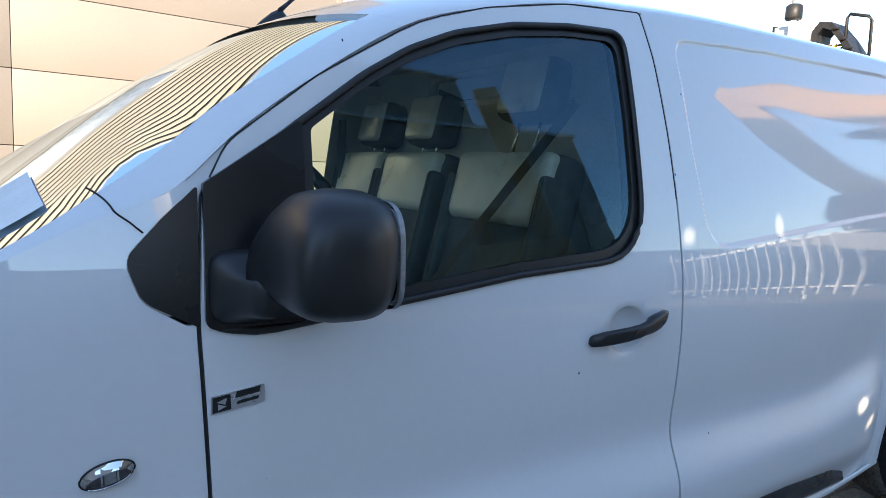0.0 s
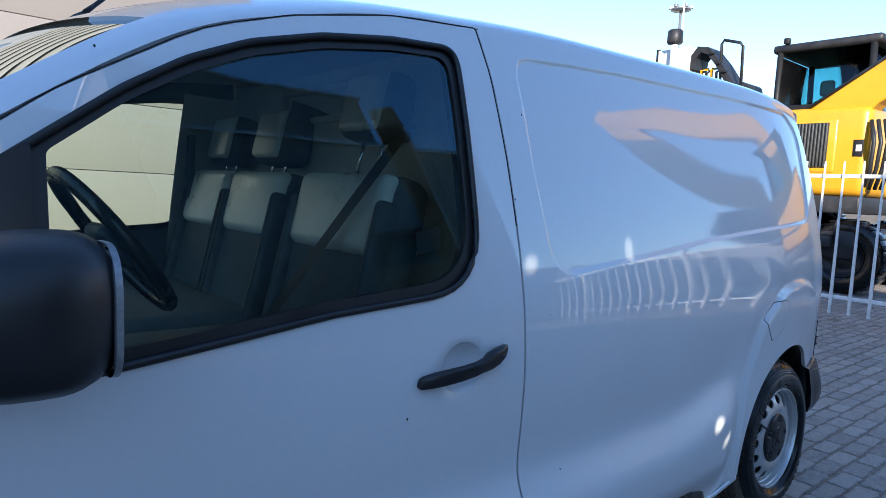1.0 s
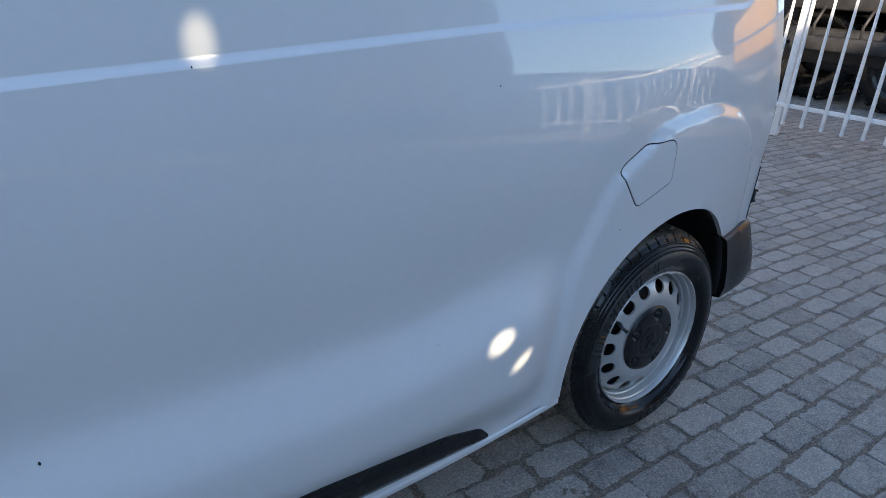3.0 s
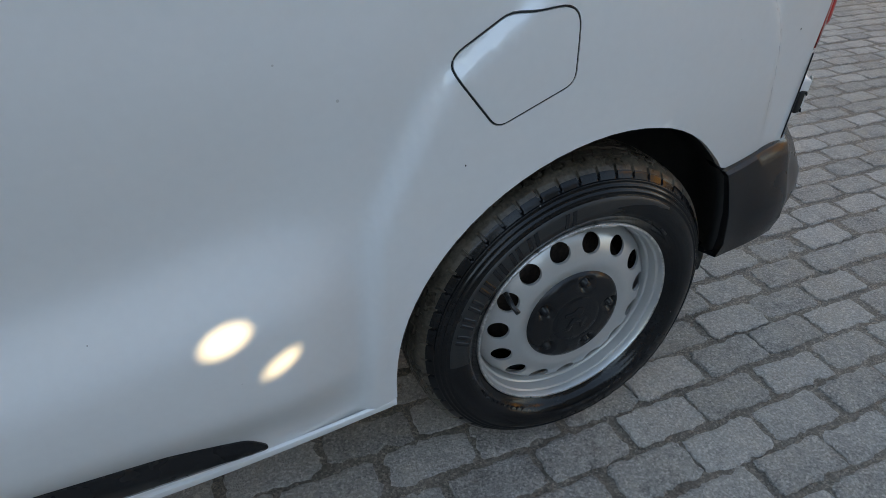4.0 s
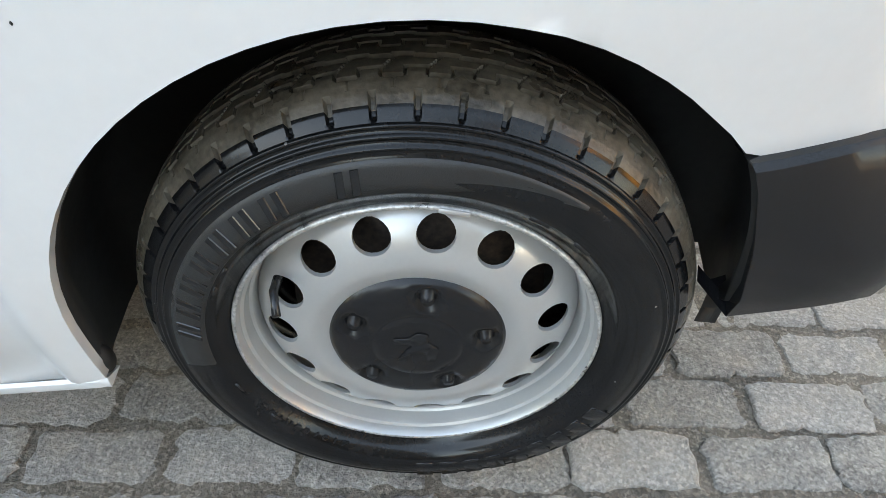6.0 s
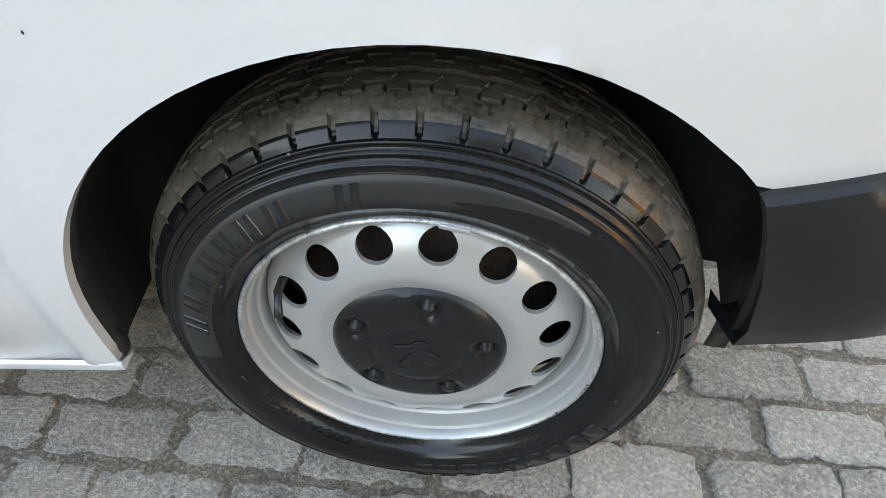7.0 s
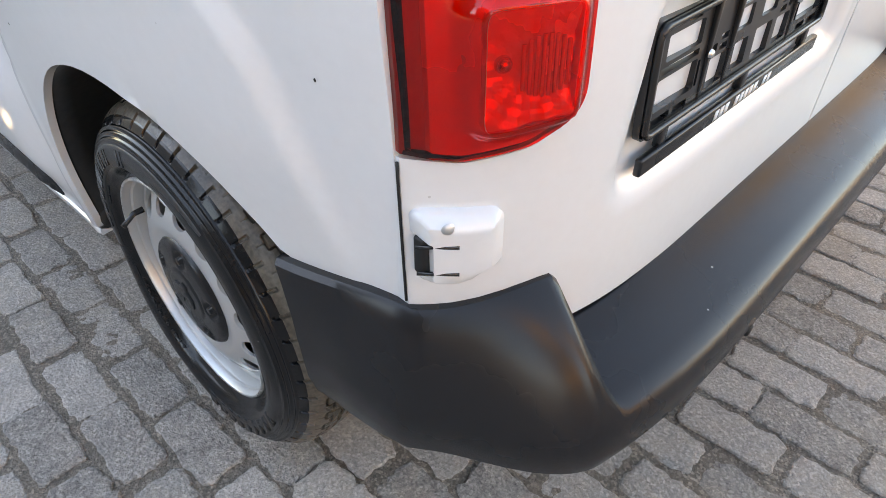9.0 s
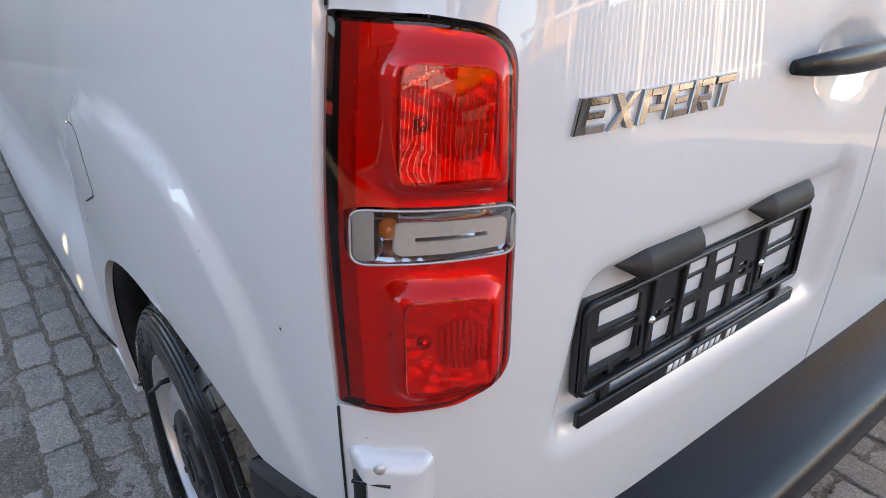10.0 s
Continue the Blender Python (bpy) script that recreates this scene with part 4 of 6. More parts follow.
for cell in (UP, LOW):
    inner = shrink(cell, 0.0165)
    part("red_lens", sheet(inner, lambda u, v: on_tail(u, v, 0.0225), 0.016, flange=0.0, inward=(-1, 0, 0)), RED, tail_lamp)
    cu, cv = sum(p.x for p in inner) / len(inner), sum(p.y for p in inner) / len(inner)

    def bowl(u, v):
        q, t = np.hypot(u - cu, v - cv), np.arctan2(v - cv, u - cu)
        facet = 0.0045 * np.abs(((t * 14 / (2 * math.pi)) % 1.0) - 0.5) * sstep((q - 0.018) / 0.01) + 0.002 * np.abs(((q * 90) % 1.0) - 0.5)
        return on_tail(u, v, 0.006 + 0.010 * np.clip(q / 0.06, 0, 1) ** 2 + facet)
    part("reflector", sheet(shrink(cell, 0.0140), bowl, 0.0036, flange=0.0), REFLECT, tail_lamp, sharp=12)
    # ribbed optic in front of the bulb
    for k in range(8):
        u0 = cu + 0.010 + (k - 3.5) * 0.0052
        half = 0.027 * math.sqrt(max(0.2, 1 - ((k - 3.5) / 5.2) ** 2))
        part("optic_rib", tube(bmesh.new(), [wtail(u0, cv - half, 0.0135), wtail(u0, cv + half, 0.0135)], 0.0019, 6), RIBS, tail_lamp)
    bm = bmesh.new()
    bmesh.ops.create_uvsphere(bm, u_segments=14, v_segments=10, radius=0.008, matrix=Matrix.Translation(wtail(cu - 0.022, cv + 0.004, 0.010)))
    part("bulb", bm, CHROME, tail_lamp)
part("clear_lens", sheet(shrink(MID, 0.001), lambda u, v: on_tail(u, v, 0.010), 0.014, flange=0.006, inward=(-1, 0, 0)), CLEAR, tail_lamp)
part("clear_reflector", sheet(shrink(MID, -0.001), lambda u, v: on_tail(u, v, -0.016 + 0.018 * np.clip(np.abs(v - 1.011) / 0.026, 0, 1) ** 2), 0.006, flange=0), CHROME, tail_lamp)
BAR = loop([(-0.793, 0.9905, 0.008), (-0.701, 0.9965, 0.008), (-0.700, 1.0255, 0.008), (-0.791, 1.0235, 0.008)], 0.008)
part("clear_optic", sheet(BAR, lambda u, v: on_tail(u, v, 0.005), 0.008, [loop([(-0.777, 1.0045, 0.002), (-0.718, 1.0080, 0.002), (-0.718, 1.0125, 0.002), (-0.777, 1.0090, 0.002)], 0.006)], flange=0.003, inward=(-1, 0, 0)),
     mat("frosted_optic", (0.74, 0.73, 0.70), 0.25, spread=0.05, coat=0.5), tail_lamp)
part("clear_end", sheet(loop([(-0.821, 0.984, 0.010), (-0.806, 0.986, 0.004), (-0.806, 1.034, 0.004), (-0.821, 1.034, 0.010)], 0.008), lambda u, v: on_tail(u, v, 0.006), 0.008, flange=0.003, inward=(-1, 0, 0)), SILVER, tail_lamp)
bm = bmesh.new()
bmesh.ops.create_uvsphere(bm, u_segments=14, v_segments=10, radius=0.0105, matrix=Matrix.Translation(wtail(-0.797, 1.014, -0.004)))
part("amber_bulb", bm, AMBER, tail_lamp)
part("lamp_rim", tube(bmesh.new(), [wtail(p.x, p.y, 0.0095) for p in shrink(MID, 0.0005)], 0.0013, 6, True), SILVER, tail_lamp)
part("tail_lamp", mirrored(sheet(LAMP, lambda u, v: on_tail(u, v, 0.006), 0.03, flange=0.02, inward=(-1, 0, 0))), DEEPRED, van)

# ---- hinges of the rear door
def door_hinge(dz):
    hp_ = loop([(-0.829, 0.662 + dz, 0.01), (-0.80, 0.654 + dz, 0.02), (-0.762, 0.682 + dz, 0.012), (-0.762, 0.752 + dz, 0.014), (-0.833, 0.755 + dz, 0.012)], 0.012)
    slot = loop([(-0.832, 0.675 + dz, .002), (-0.818, 0.678 + dz, .004), (-0.818, 0.722 + dz, .004), (-0.832, 0.725 + dz, .002)], 0.01)
    hg = part("door_hinge", sheet(hp_, lambda u, v: on_tail(u, v, 0.005 + 0.016 * sstep(signed(hp_, u, v) / 0.012)), 0.012, [slot], [shrink(hp_, 0.006), shrink(hp_, 0.013)], 0.012, (-1, 0.3, 0)), PAINT, van, sharp=50)
    part("hinge_pocket", boxed((-0.008, -0.006, -0.024), (0.008, 0.006, 0.024), 0.003, m=Matrix.Translation(wtail(-0.826, 0.70 + dz, 0.008))), BLACK, hg)
    for z in (0.682 + dz, 0.718 + dz):
        part("hinge_pin", tube(bmesh.new(), [wtail(-0.83, z, 0.018), wtail(-0.80, z + 0.001, 0.0215)], 0.0022, 6), SATIN, hg)
    part("hinge_screw", lathe([(0, 0.003), (0.005, 0.003), (0.007, 0)], 14, Matrix.Translation(wtail(-0.808, 0.742 + dz, 0.020)) @ pose(0, 0, 0, 0, 0, 60)), STEEL, hg)


door_hinge(0.0)
door_hinge(0.73)

# ---- number-plate holder without a plate
PL0, PL1, PZ0, PZ1 = -0.585, -0.062, 0.766, 0.896
X_PLATE = 0.628


def on_plate(u, v, w=0.0):
    u, v = np.asarray(u, float), np.asarray(v, float)
    return X_PLATE - 0.05 * (v - PZ0) + w + 0 * u, u, v


holes = []


def cut(a, b, c, d, r=0.003):
    g = 0.0022 if min(b - a, d - c) > 0.012 else 0.0008
    a, b, c, d = a - g, b + g, c - g, d + g
    holes.append(loop([(PL0 + a, PZ0 + c, r), (PL0 + b, PZ0 + c, r), (PL0 + b, PZ0 + d, r), (PL0 + a, PZ0 + d, r)], 0.02))


for m in (False, True):
    f0 = (lambda a, b: (0.523 - b, 0.523 - a)) if m else (lambda a, b: (a, b))
    for a, b, c, d in ((0.022, 0.060, 0.012, 0.019), (0.070, 0.100, 0.012, 0.019), (0.024, 0.108, 0.030, 0.062), (0.024, 0.108, 0.070, 0.076), (0.034, 0.108, 0.084, 0.108), (0.072, 0.098, 0.115, 0.121), (0.012, 0.017, 0.030, 0.070),
                       (0.113, 0.117, 0.030, 0.060), (0.146, 0.186, 0.018, 0.050), (0.146, 0.156, 0.060, 0.068), (0.164, 0.182, 0.058, 0.064), (0.164, 0.182, 0.070, 0.076),
                       (0.202, 0.244, 0.070, 0.092), (0.202, 0.250, 0.100, 0.122)):
        cut(*f0(a, b), c, d, 0.002 if min(b - a, d - c) < 0.012 else 0.004)
cut(0.212, 0.246, 0.020, 0.050)
cut(0.272, 0.318, 0.016, 0.052)
plate_holder = part("plate_holder", sheet(loop([(PL0, PZ0, 0.012), (PL1, PZ0, 0.012), (PL1, PZ1, 0.014), (PL0, PZ1, 0.014)], 0.03), on_plate, 0.03, holes, (), 0.009, (-1, 0, 0)), SATIN, van,
                    "empty black lattice number-plate holder", sharp=30)
rim = [Vector([float(c) for c in on_plate(p.x, p.y, 0.003)]) for p in loop([(PL0 + .005, PZ0 + .005, 0.012), (PL1 - .005, PZ0 + .005, 0.012), (PL1 - .005, PZ1 - .005, 0.014), (PL0 + .005, PZ1 - .005, 0.014)], 0.03)]
part("holder_rim", tube(bmesh.new(), rim, 0.0045, 6, True), SATIN, plate_holder)
for u in (0.131, 0.194, 0.392):
    part("holder_rib", boxed((X_PLATE - 0.010, PL0 + u - 0.0035, PZ0 + 0.004), (X_PLATE + 0.001, PL0 + u + 0.0035, PZ1 - 0.004), 0.002), SATIN, plate_holder)
for u in (0.131, 0.392):
    part("holder_screw", lathe([(0, 0.004), (0.004, 0.004), (0.006, 0)], 12, pose(X_PLATE + 0.001, PL0 + u, 0.83, 0, 0, 90)), CHROME, plate_holder)
strip = part("holder_strip", boxed((X_PLATE - 0.002, -0.580, 0.7225), (X_PLATE + 0.008, -0.060, 0.7460), 0.003), SATIN, plate_holder)
for u in (-0.53, -0.32, -0.11):
    part("strip_clip", boxed((X_PLATE - 0.006, u - 0.009, 0.742), (X_PLATE + 0.004, u + 0.009, 0.772), 0.003), SATIN, plate_holder)
# the strip's lettering as plain bars
for k in range(12):
    if k == 3:
        continue
    u = -0.405 + k * 0.0145
    bm = boxed((X_PLATE + 0.0082, u, 0.728), (X_PLATE + 0.0088, u + 0.0105 if k != 9 else u + 0.003, 0.741 if k != 9 else 0.7305))
    for v in bm.verts:
        v.co.y += (v.co.z - 0.728) * 0.2
    part("print_bar", bm, WHITE, strip)
# plate lamps
for u in (-0.450, -0.172):
    bm = bmesh.new()
    sec = [(0.0, 0.025), (0.008, 0.028), (0.017, 0.024), (0.025, 0.014), (0.029, 0.002), (0.027, -0.009), (0.020, -0.015), (0.0, -0.004)]
    rows = [[bm.verts.new((0.618 + a * q, y, 0.921 + 0.012 * (1 - q) + b * q)) for a, b in sec] for q, y in ((0.05, u - 0.092), (0.97, u - 0.052), (1, u - 0.047), (1, u + 0.050), (0.97, u + 0.055))]
    for a, b in zip(rows, rows[1:]):
        for j in range(len(sec)):
            bm.faces.new((a[j], a[(j + 1) % len(sec)], b[(j + 1) % len(sec)], b[j]))
    bm.faces.new(rows[0])
    bm.faces.new(rows[-1][::-1])
    bmesh.ops.recalc_face_normals(bm, faces=bm.faces[:])
    part("plate_lamp", bm, LAMPCASE, van, sharp=40)

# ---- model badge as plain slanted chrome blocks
badge = part("chrome_badge", boxed((0.600, -0.615, 1.096), (0.602, -0.605, 1.098)), CHROME, van, "row of raised chrome lettering shapes")
W = 0.0365
for k in range(6):
    u = -0.638 + k * 0.0418
    lean = 0.006
    if k == 1:
        shapes = [[(0, 0), (0.32, 0), (1, 1), (0.68, 1)], [(0.68, 0), (1, 0), (0.32, 1), (0, 1)]]
    elif k == 5:
        shapes = [[(0, 0.74), (1, 0.74), (1, 1), (0, 1)], [(0.34, 0), (0.66, 0), (0.66, 0.74), (0.34, 0.74)]]
    elif k in (0, 3):
        shapes = [[(0, 0), (0.34, 0), (0.34, 1), (0, 1)], [(0.34, 0), (1, 0), (1, 0.24), (0.34, 0.24)], [(0.34, 0.40), (0.9, 0.40), (0.9, 0.62), (0.34, 0.62)], [(0.34, 0.77), (1, 0.77), (1, 1), (0.34, 1)]]
    else:
        shapes = [[(0, 0), (0.32, 0), (0.32, 1), (0, 1)], [(0.32, 0.76), (0.9, 0.76), (1, 0.66), (1, 1), (0.32, 1)], [(0.32, 0.30), (1, 0.30), (1, 0.52), (0.32, 0.52)], [(0.74, 0.52), (1, 0.52), (1, 0.78), (0.74, 0.78)]]
        if k == 4:
            shapes.append([(0.66, 0), (1.02, 0), (0.80, 0.30), (0.44, 0.30)])
    bm = bmesh.new()
    for sh in shapes:
        poly = [Vector((u + a * W + b * lean, 1.091 + b * 0.034)) for a, b in sh]
        one = prism(poly, 0.0050, lambda a, b, w: wtail(a, b, w), 0.0010)
        tmp = bpy.data.meshes.new("tmp")
        one.to_mesh(tmp)
        one.free()
        bm.from_mesh(tmp)
        bpy.data.meshes.remove(tmp)
    part("chrome_shape", bm, DARKENED_CHROME, badge, smooth=False)

# ---- rear door handle
bm = bmesh.new()
rows = []
for k, u in enumerate(np.linspace(-0.262, 0.060, 16)):
    s = math.sin(math.pi * (k + 0.6) / 16.4) ** 0.35
    o = 0.012 + 0.030 * math.sin(math.pi * k / 15) ** 0.6
    c = wtail(u, 1.116 + 0.004 * s, o + 0.0)
    c.x = 0.640 - 0.02 + o
    rows.append([bm.verts.new(c + Vector((0.012 * s * math.cos(t), 0, 0.020 * s * math.sin(t)))) for t in np.linspace(0, 2 * math.pi, 13)[:-1]])
for a, b in zip(rows, rows[1:]):
    for j in range(12):
        bm.faces.new((a[j], a[(j + 1) % 12], b[(j + 1) % 12], b[j]))
bm.faces.new(rows[0][::-1])
bm.faces.new(rows[-1])
bmesh.ops.recalc_face_normals(bm, faces=bm.faces[:])
part("rear_handle", bm, SATIN, van)

# ---- door handle with key lock
def side_bar(name, path, material, parent, ra=0.011, rb=0.016):
    bm = bmesh.new()
    rows = []
    square = lambda v: math.copysign(abs(v) ** 0.62, v)
    for x, z, o, s in path:
        y = -(float(half_w(z) - taper(x)) + o)
        rows.append([bm.verts.new((x + 0.25 * rb * s * square(math.sin(t)), y + ra * min(s, 1.25) * square(math.cos(t)), z + rb * s * square(math.sin(t)))) for t in np.linspace(0, 2 * math.pi, 15)[:-1]])
    for a, b in zip(rows, rows[1:]):
        for j in range(14):
            bm.faces.new((a[j], a[(j + 1) % 14], b[(j + 1) % 14], b[j]))
    bm.faces.new(rows[0][::-1])
    bm.faces.new(rows[-1])
    bmesh.ops.recalc_face_normals(bm, faces=bm.faces[:])
    return part(name, bm, material, parent)


hp = [(-2.074, 0.934, 0.006, 0.62), (-2.069, 0.934, 0.009, 0.88), (-2.040, 0.937, 0.014, 1.08), (-2.01, 0.940, 0.020, 1.10), (-1.97, 0.944, 0.025, 1.08), (-1.93, 0.949, 0.026, 1.05),
      (-1.905, 0.954, 0.024, 1.08), (-1.890, 0.958, 0.020, 1.40), (-1.870, 0.962, 0.018, 1.50), (-1.845, 0.968, 0.015, 1.42), (-1.826, 0.974, 0.012, 1.05), (-1.817, 0.978, 0.008, 0.60)]
handle = side_bar("door_handle", hp, SATIN, left_door, 0.010, 0.0155)
part("key_lock", lathe([(0, 0.0275), (0.0065, 0.0275), (0.0075, 0.025), (0.0075, 0.0)], 18, pose(-1.846, -0.954, 0.966)), SATIN, handle)

# ---- dealer badge on the door, wing repeater
b0 = part("door_badge", sheet(loop([(-2.922, 0.893, 0.002), (-2.834, 0.905, 0.002), (-2.836, 0.936, 0.002), (-2.922, 0.924, 0.002)], 0.03), lambda u, v: on_side(u, v, 0.003), 0.02, flange=0.003), SILVER, left_door, "small silver and black metal badge")
part("badge_field", sheet(loop([(-2.920, 0.8955), (-2.890, 0.8995), (-2.892, 0.926), (-2.920, 0.922)], 0.03), lambda u, v: on_side(u, v, 0.0036), 0.02, flange=0), BLACK, b0)
for tri in (((-2.914, 0.914), (-2.897, 0.921), (-2.900, 0.909)), ((-2.912, 0.911), (-2.898, 0.906), (-2.911, 0.900))):
    part("badge_shape", sheet([Vector(p) for p in tri][::1 if True else -1], lambda u, v: on_side(u, v, 0.0042), 0.02, flange=0), SILVER, b0)
for u, v, l, hgt in ((-2.884, 0.918, 0.040, 0.011), (-2.882, 0.9065, 0.036, 0.006)):
    part("badge_bar", sheet([Vector(p) for p in ((u, v), (u + l, v + 0.0055), (u + l + 0.002, v + hgt + 0.0055), (u + 0.002, v + hgt))], lambda a, b: on_side(a, b, 0.0036), 0.02, flange=0), BLACK, b0)
def oval(u, v, a, b, lean=15.0, count=36):
    c, d = math.cos(radians(lean)), math.sin(radians(lean))
    ring = [(a * math.cos(2 * math.pi * k / count), b * math.sin(2 * math.pi * k / count)) for k in range(count)]
    return [Vector((u + p * c - q * d, v + p * d + q * c)) for p, q in ring]


REP = oval(-3.0720, 0.8205, 0.0375, 0.0185)
rep = part("wing_repeater", sheet(REP, lambda u, v: on_side(u, v, 0.003 + 0.009 * sstep(signed(REP, u, v) / 0.014)), 0.006, flange=0.004), CHROME, van, "oval chrome side repeater with a dark lens")
part("repeater_seal", tube(bmesh.new(), [on_side(p.x, p.y, 0.002) for p in oval(-3.0720, 0.8205, 0.0388, 0.0198)] + [on_side(*oval(-3.0720, 0.8205, 0.0388, 0.0198)[0], 0.002)], 0.0016, 6), BLACK, rep, "thin black seal")
SMOKED = mat("smoked_lens", (0.035, 0.032, 0.033), 0.08, 0.0, spread=0.2, scale=90, coat=1.0)
part("repeater_lens", sheet(oval(-3.0710, 0.8175, 0.0315, 0.0098), lambda u, v: on_side(u, v, 0.0128), 0.006, flange=0.002), SMOKED, rep)
part("repeater_bulb", sheet(loop([(-3.0765, 0.8085), (-3.0605, 0.8130), (-3.0615, 0.8300), (-3.0775, 0.8255)], 0.01), lambda u, v: on_side(u, v, 0.0145), 0.01, flange=0.002), GREYMETAL, rep)
for u, v in ((-3.0815, 0.8075), (-3.0595, 0.8135)):
    part("repeater_rib", sheet(loop([(u, v), (u + 0.0028, v + 0.0008), (u + 0.0018, v + 0.0178), (u - 0.001, v + 0.017)], 0.01), lambda a, b: on_side(a, b, 0.0150), 0.01, flange=0.001), CHROME, rep)
part("repeater_edge", tube(bmesh.new(), [on_side(p.x, p.y, 0.0125) for p in oval(-3.0710, 0.8170, 0.0320, 0.0112)[20:35]], 0.0011, 6), CHROME, rep)

# ---- door mirror
def mirror_head():
    bm = bmesh.new()
    secs = []
    # sections across y, from the arm to the outer end
    for y, sx, sz, cx, cz in (( y_, a_ * 0.86, b_ * 0.80, c_ + 0.012, d_ - 0.008) for y_, a_, b_, c_, d_ in ((-1.005, 0.030, 0.045, -2.868, 1.13), (-1.015, 0.062, 0.078, -2.845, 1.155), (-1.035, 0.088, 0.100, -2.815, 1.175), (-1.07, 0.103, 0.114, -2.80, 1.185), (-1.12, 0.108, 0.118, -2.797, 1.188),
                              (-1.17, 0.105, 0.113, -2.80, 1.187), (-1.205, 0.092, 0.100, -2.808, 1.184), (-1.225, 0.070, 0.078, -2.818, 1.182), (-1.233, 0.035, 0.04, -2.83, 1.18))):
        ring = []
        for t in np.linspace(0, 2 * math.pi, 41)[:-1]:
            c, s = math.cos(t), math.sin(t)
            e = 0.62
            px = math.copysign(abs(c) ** e, c)
            pz = math.copysign(abs(s) ** e, s)
            if px > 0:
                px = px * 0.88
            else:
                px *= 1.0 - 0.18 * max(0, pz)
            ring.append(bm.verts.new((cx + sx * px, y, cz + sz * pz)))
        secs.append(ring)
    for a, b in zip(secs, secs[1:]):
        for j in range(40):
            bm.faces.new((a[j], a[(j + 1) % 40], b[(j + 1) % 40], b[j]))
    bm.faces.new(secs[0][::-1])
    bm.faces.new(secs[-1])
    bmesh.ops.recalc_face_normals(bm, faces=bm.faces[:])
    return bm


mirror = part("door_mirror", mirror_head(), MATT, van, "black grained plastic door mirror")
bm, rows = bmesh.new(), []
for y, x0, x1, z0, z1 in ((-0.932, -2.930, -2.795, 1.040, 1.166), (-0.962, -2.926, -2.797, 1.044, 1.163), (-0.974, -2.915, -2.800, 1.052, 1.156), (-0.990, -2.900, -2.800, 1.060, 1.138), (-1.030, -2.885, -2.78, 1.066, 1.134), (-1.065, -2.870, -2.76, 1.072, 1.140)):
    ring = []
    for t in np.linspace(0, 2 * math.pi, 33)[:-1]:
        c, q = math.cos(t), math.sin(t)
        ring.append(bm.verts.new(((x0 + x1) / 2 + (x1 - x0) / 2 * math.copysign(abs(c) ** 0.5, c), y, (z0 + z1) / 2 + (z1 - z0) / 2 * math.copysign(abs(q) ** 0.5, q))))
    rows.append(ring)
for a, b in zip(rows, rows[1:]):
    for j in range(32):
        bm.faces.new((a[j], a[(j + 1) % 32], b[(j + 1) % 32], b[j]))
bm.faces.new(rows[0][::-1])
bm.faces.new(rows[-1])
bmesh.ops.recalc_face_normals(bm, faces=bm.faces[:])
part("mirror_arm", bm, MATT, mirror)
FACE = loop([(-1.198, 1.106, 0.04), (-1.055, 1.102, 0.035), (-1.05, 1.252, 0.05), (-1.190, 1.254, 0.06)], 0.015)
part("mirror_rim", sheet(shrink(FACE, -0.006), lambda u, v: (-2.7105 + 0 * v, u, v), 0.03, [shrink(FACE, 0.004)], (), 0.008, (-1, 0, 0)), GREYMETAL, mirror)
part("mirror_glass", sheet(FACE, lambda u, v: (-2.7135 + 0 * v, u, v), 0.03, flange=0), MIRROR, mirror)
part("door_mirror", mirrored(mirror_head()), PLASTIC, van)

# ---- aerial
bm = bmesh.new()
secs = []
for k, (s, h) in enumerate(((0, 0.012), (0.25, 0.03), (0.55, 0.045), (0.85, 0.052), (1, 0.03))):
    x = -2.595 + 0.10 * s
    zr = top(x, 0.0).z - 0.004
    secs.append([bm.verts.new((x, w, zr + zz * h)) for w, zz in ((-0.024 * (0.6 + 0.4 * s), 0), (-0.012, 0.75), (0, 1), (0.012, 0.75), (0.024 * (0.6 + 0.4 * s), 0))])
for a, b in zip(secs, secs[1:]):
    for j in range(4):
        bm.faces.new((a[j], a[j + 1], b[j + 1], b[j]))
bm.faces.new(secs[-1])
bmesh.ops.recalc_face_normals(bm, faces=bm.faces[:])
aerial = part("roof_aerial", bm, SATIN, van)
zr = top(-2.50, 0).z
part("aerial_rod", tube(bmesh.new(), [(-2.515, 0, zr + 0.035), (-2.49, 0, zr + 0.06), (-2.36, 0, zr + 0.19)], [0.008, 0.006, 0.0045], 8), SATIN, aerial)

# ---- wheels
def text_mesh(chars, size, extrude):
    cu = bpy.data.curves.new("lettering", "FONT")
    cu.body, cu.size, cu.extrude, cu.align_x = chars, size, extrude, "CENTER"
    ob = new("lettering", cu)
    bpy.context.view_layer.update()
    me = bpy.data.meshes.new_from_object(ob.evaluated_get(bpy.context.evaluated_depsgraph_get()))
    bpy.data.objects.remove(ob)
    bpy.data.curves.remove(cu)
    return me


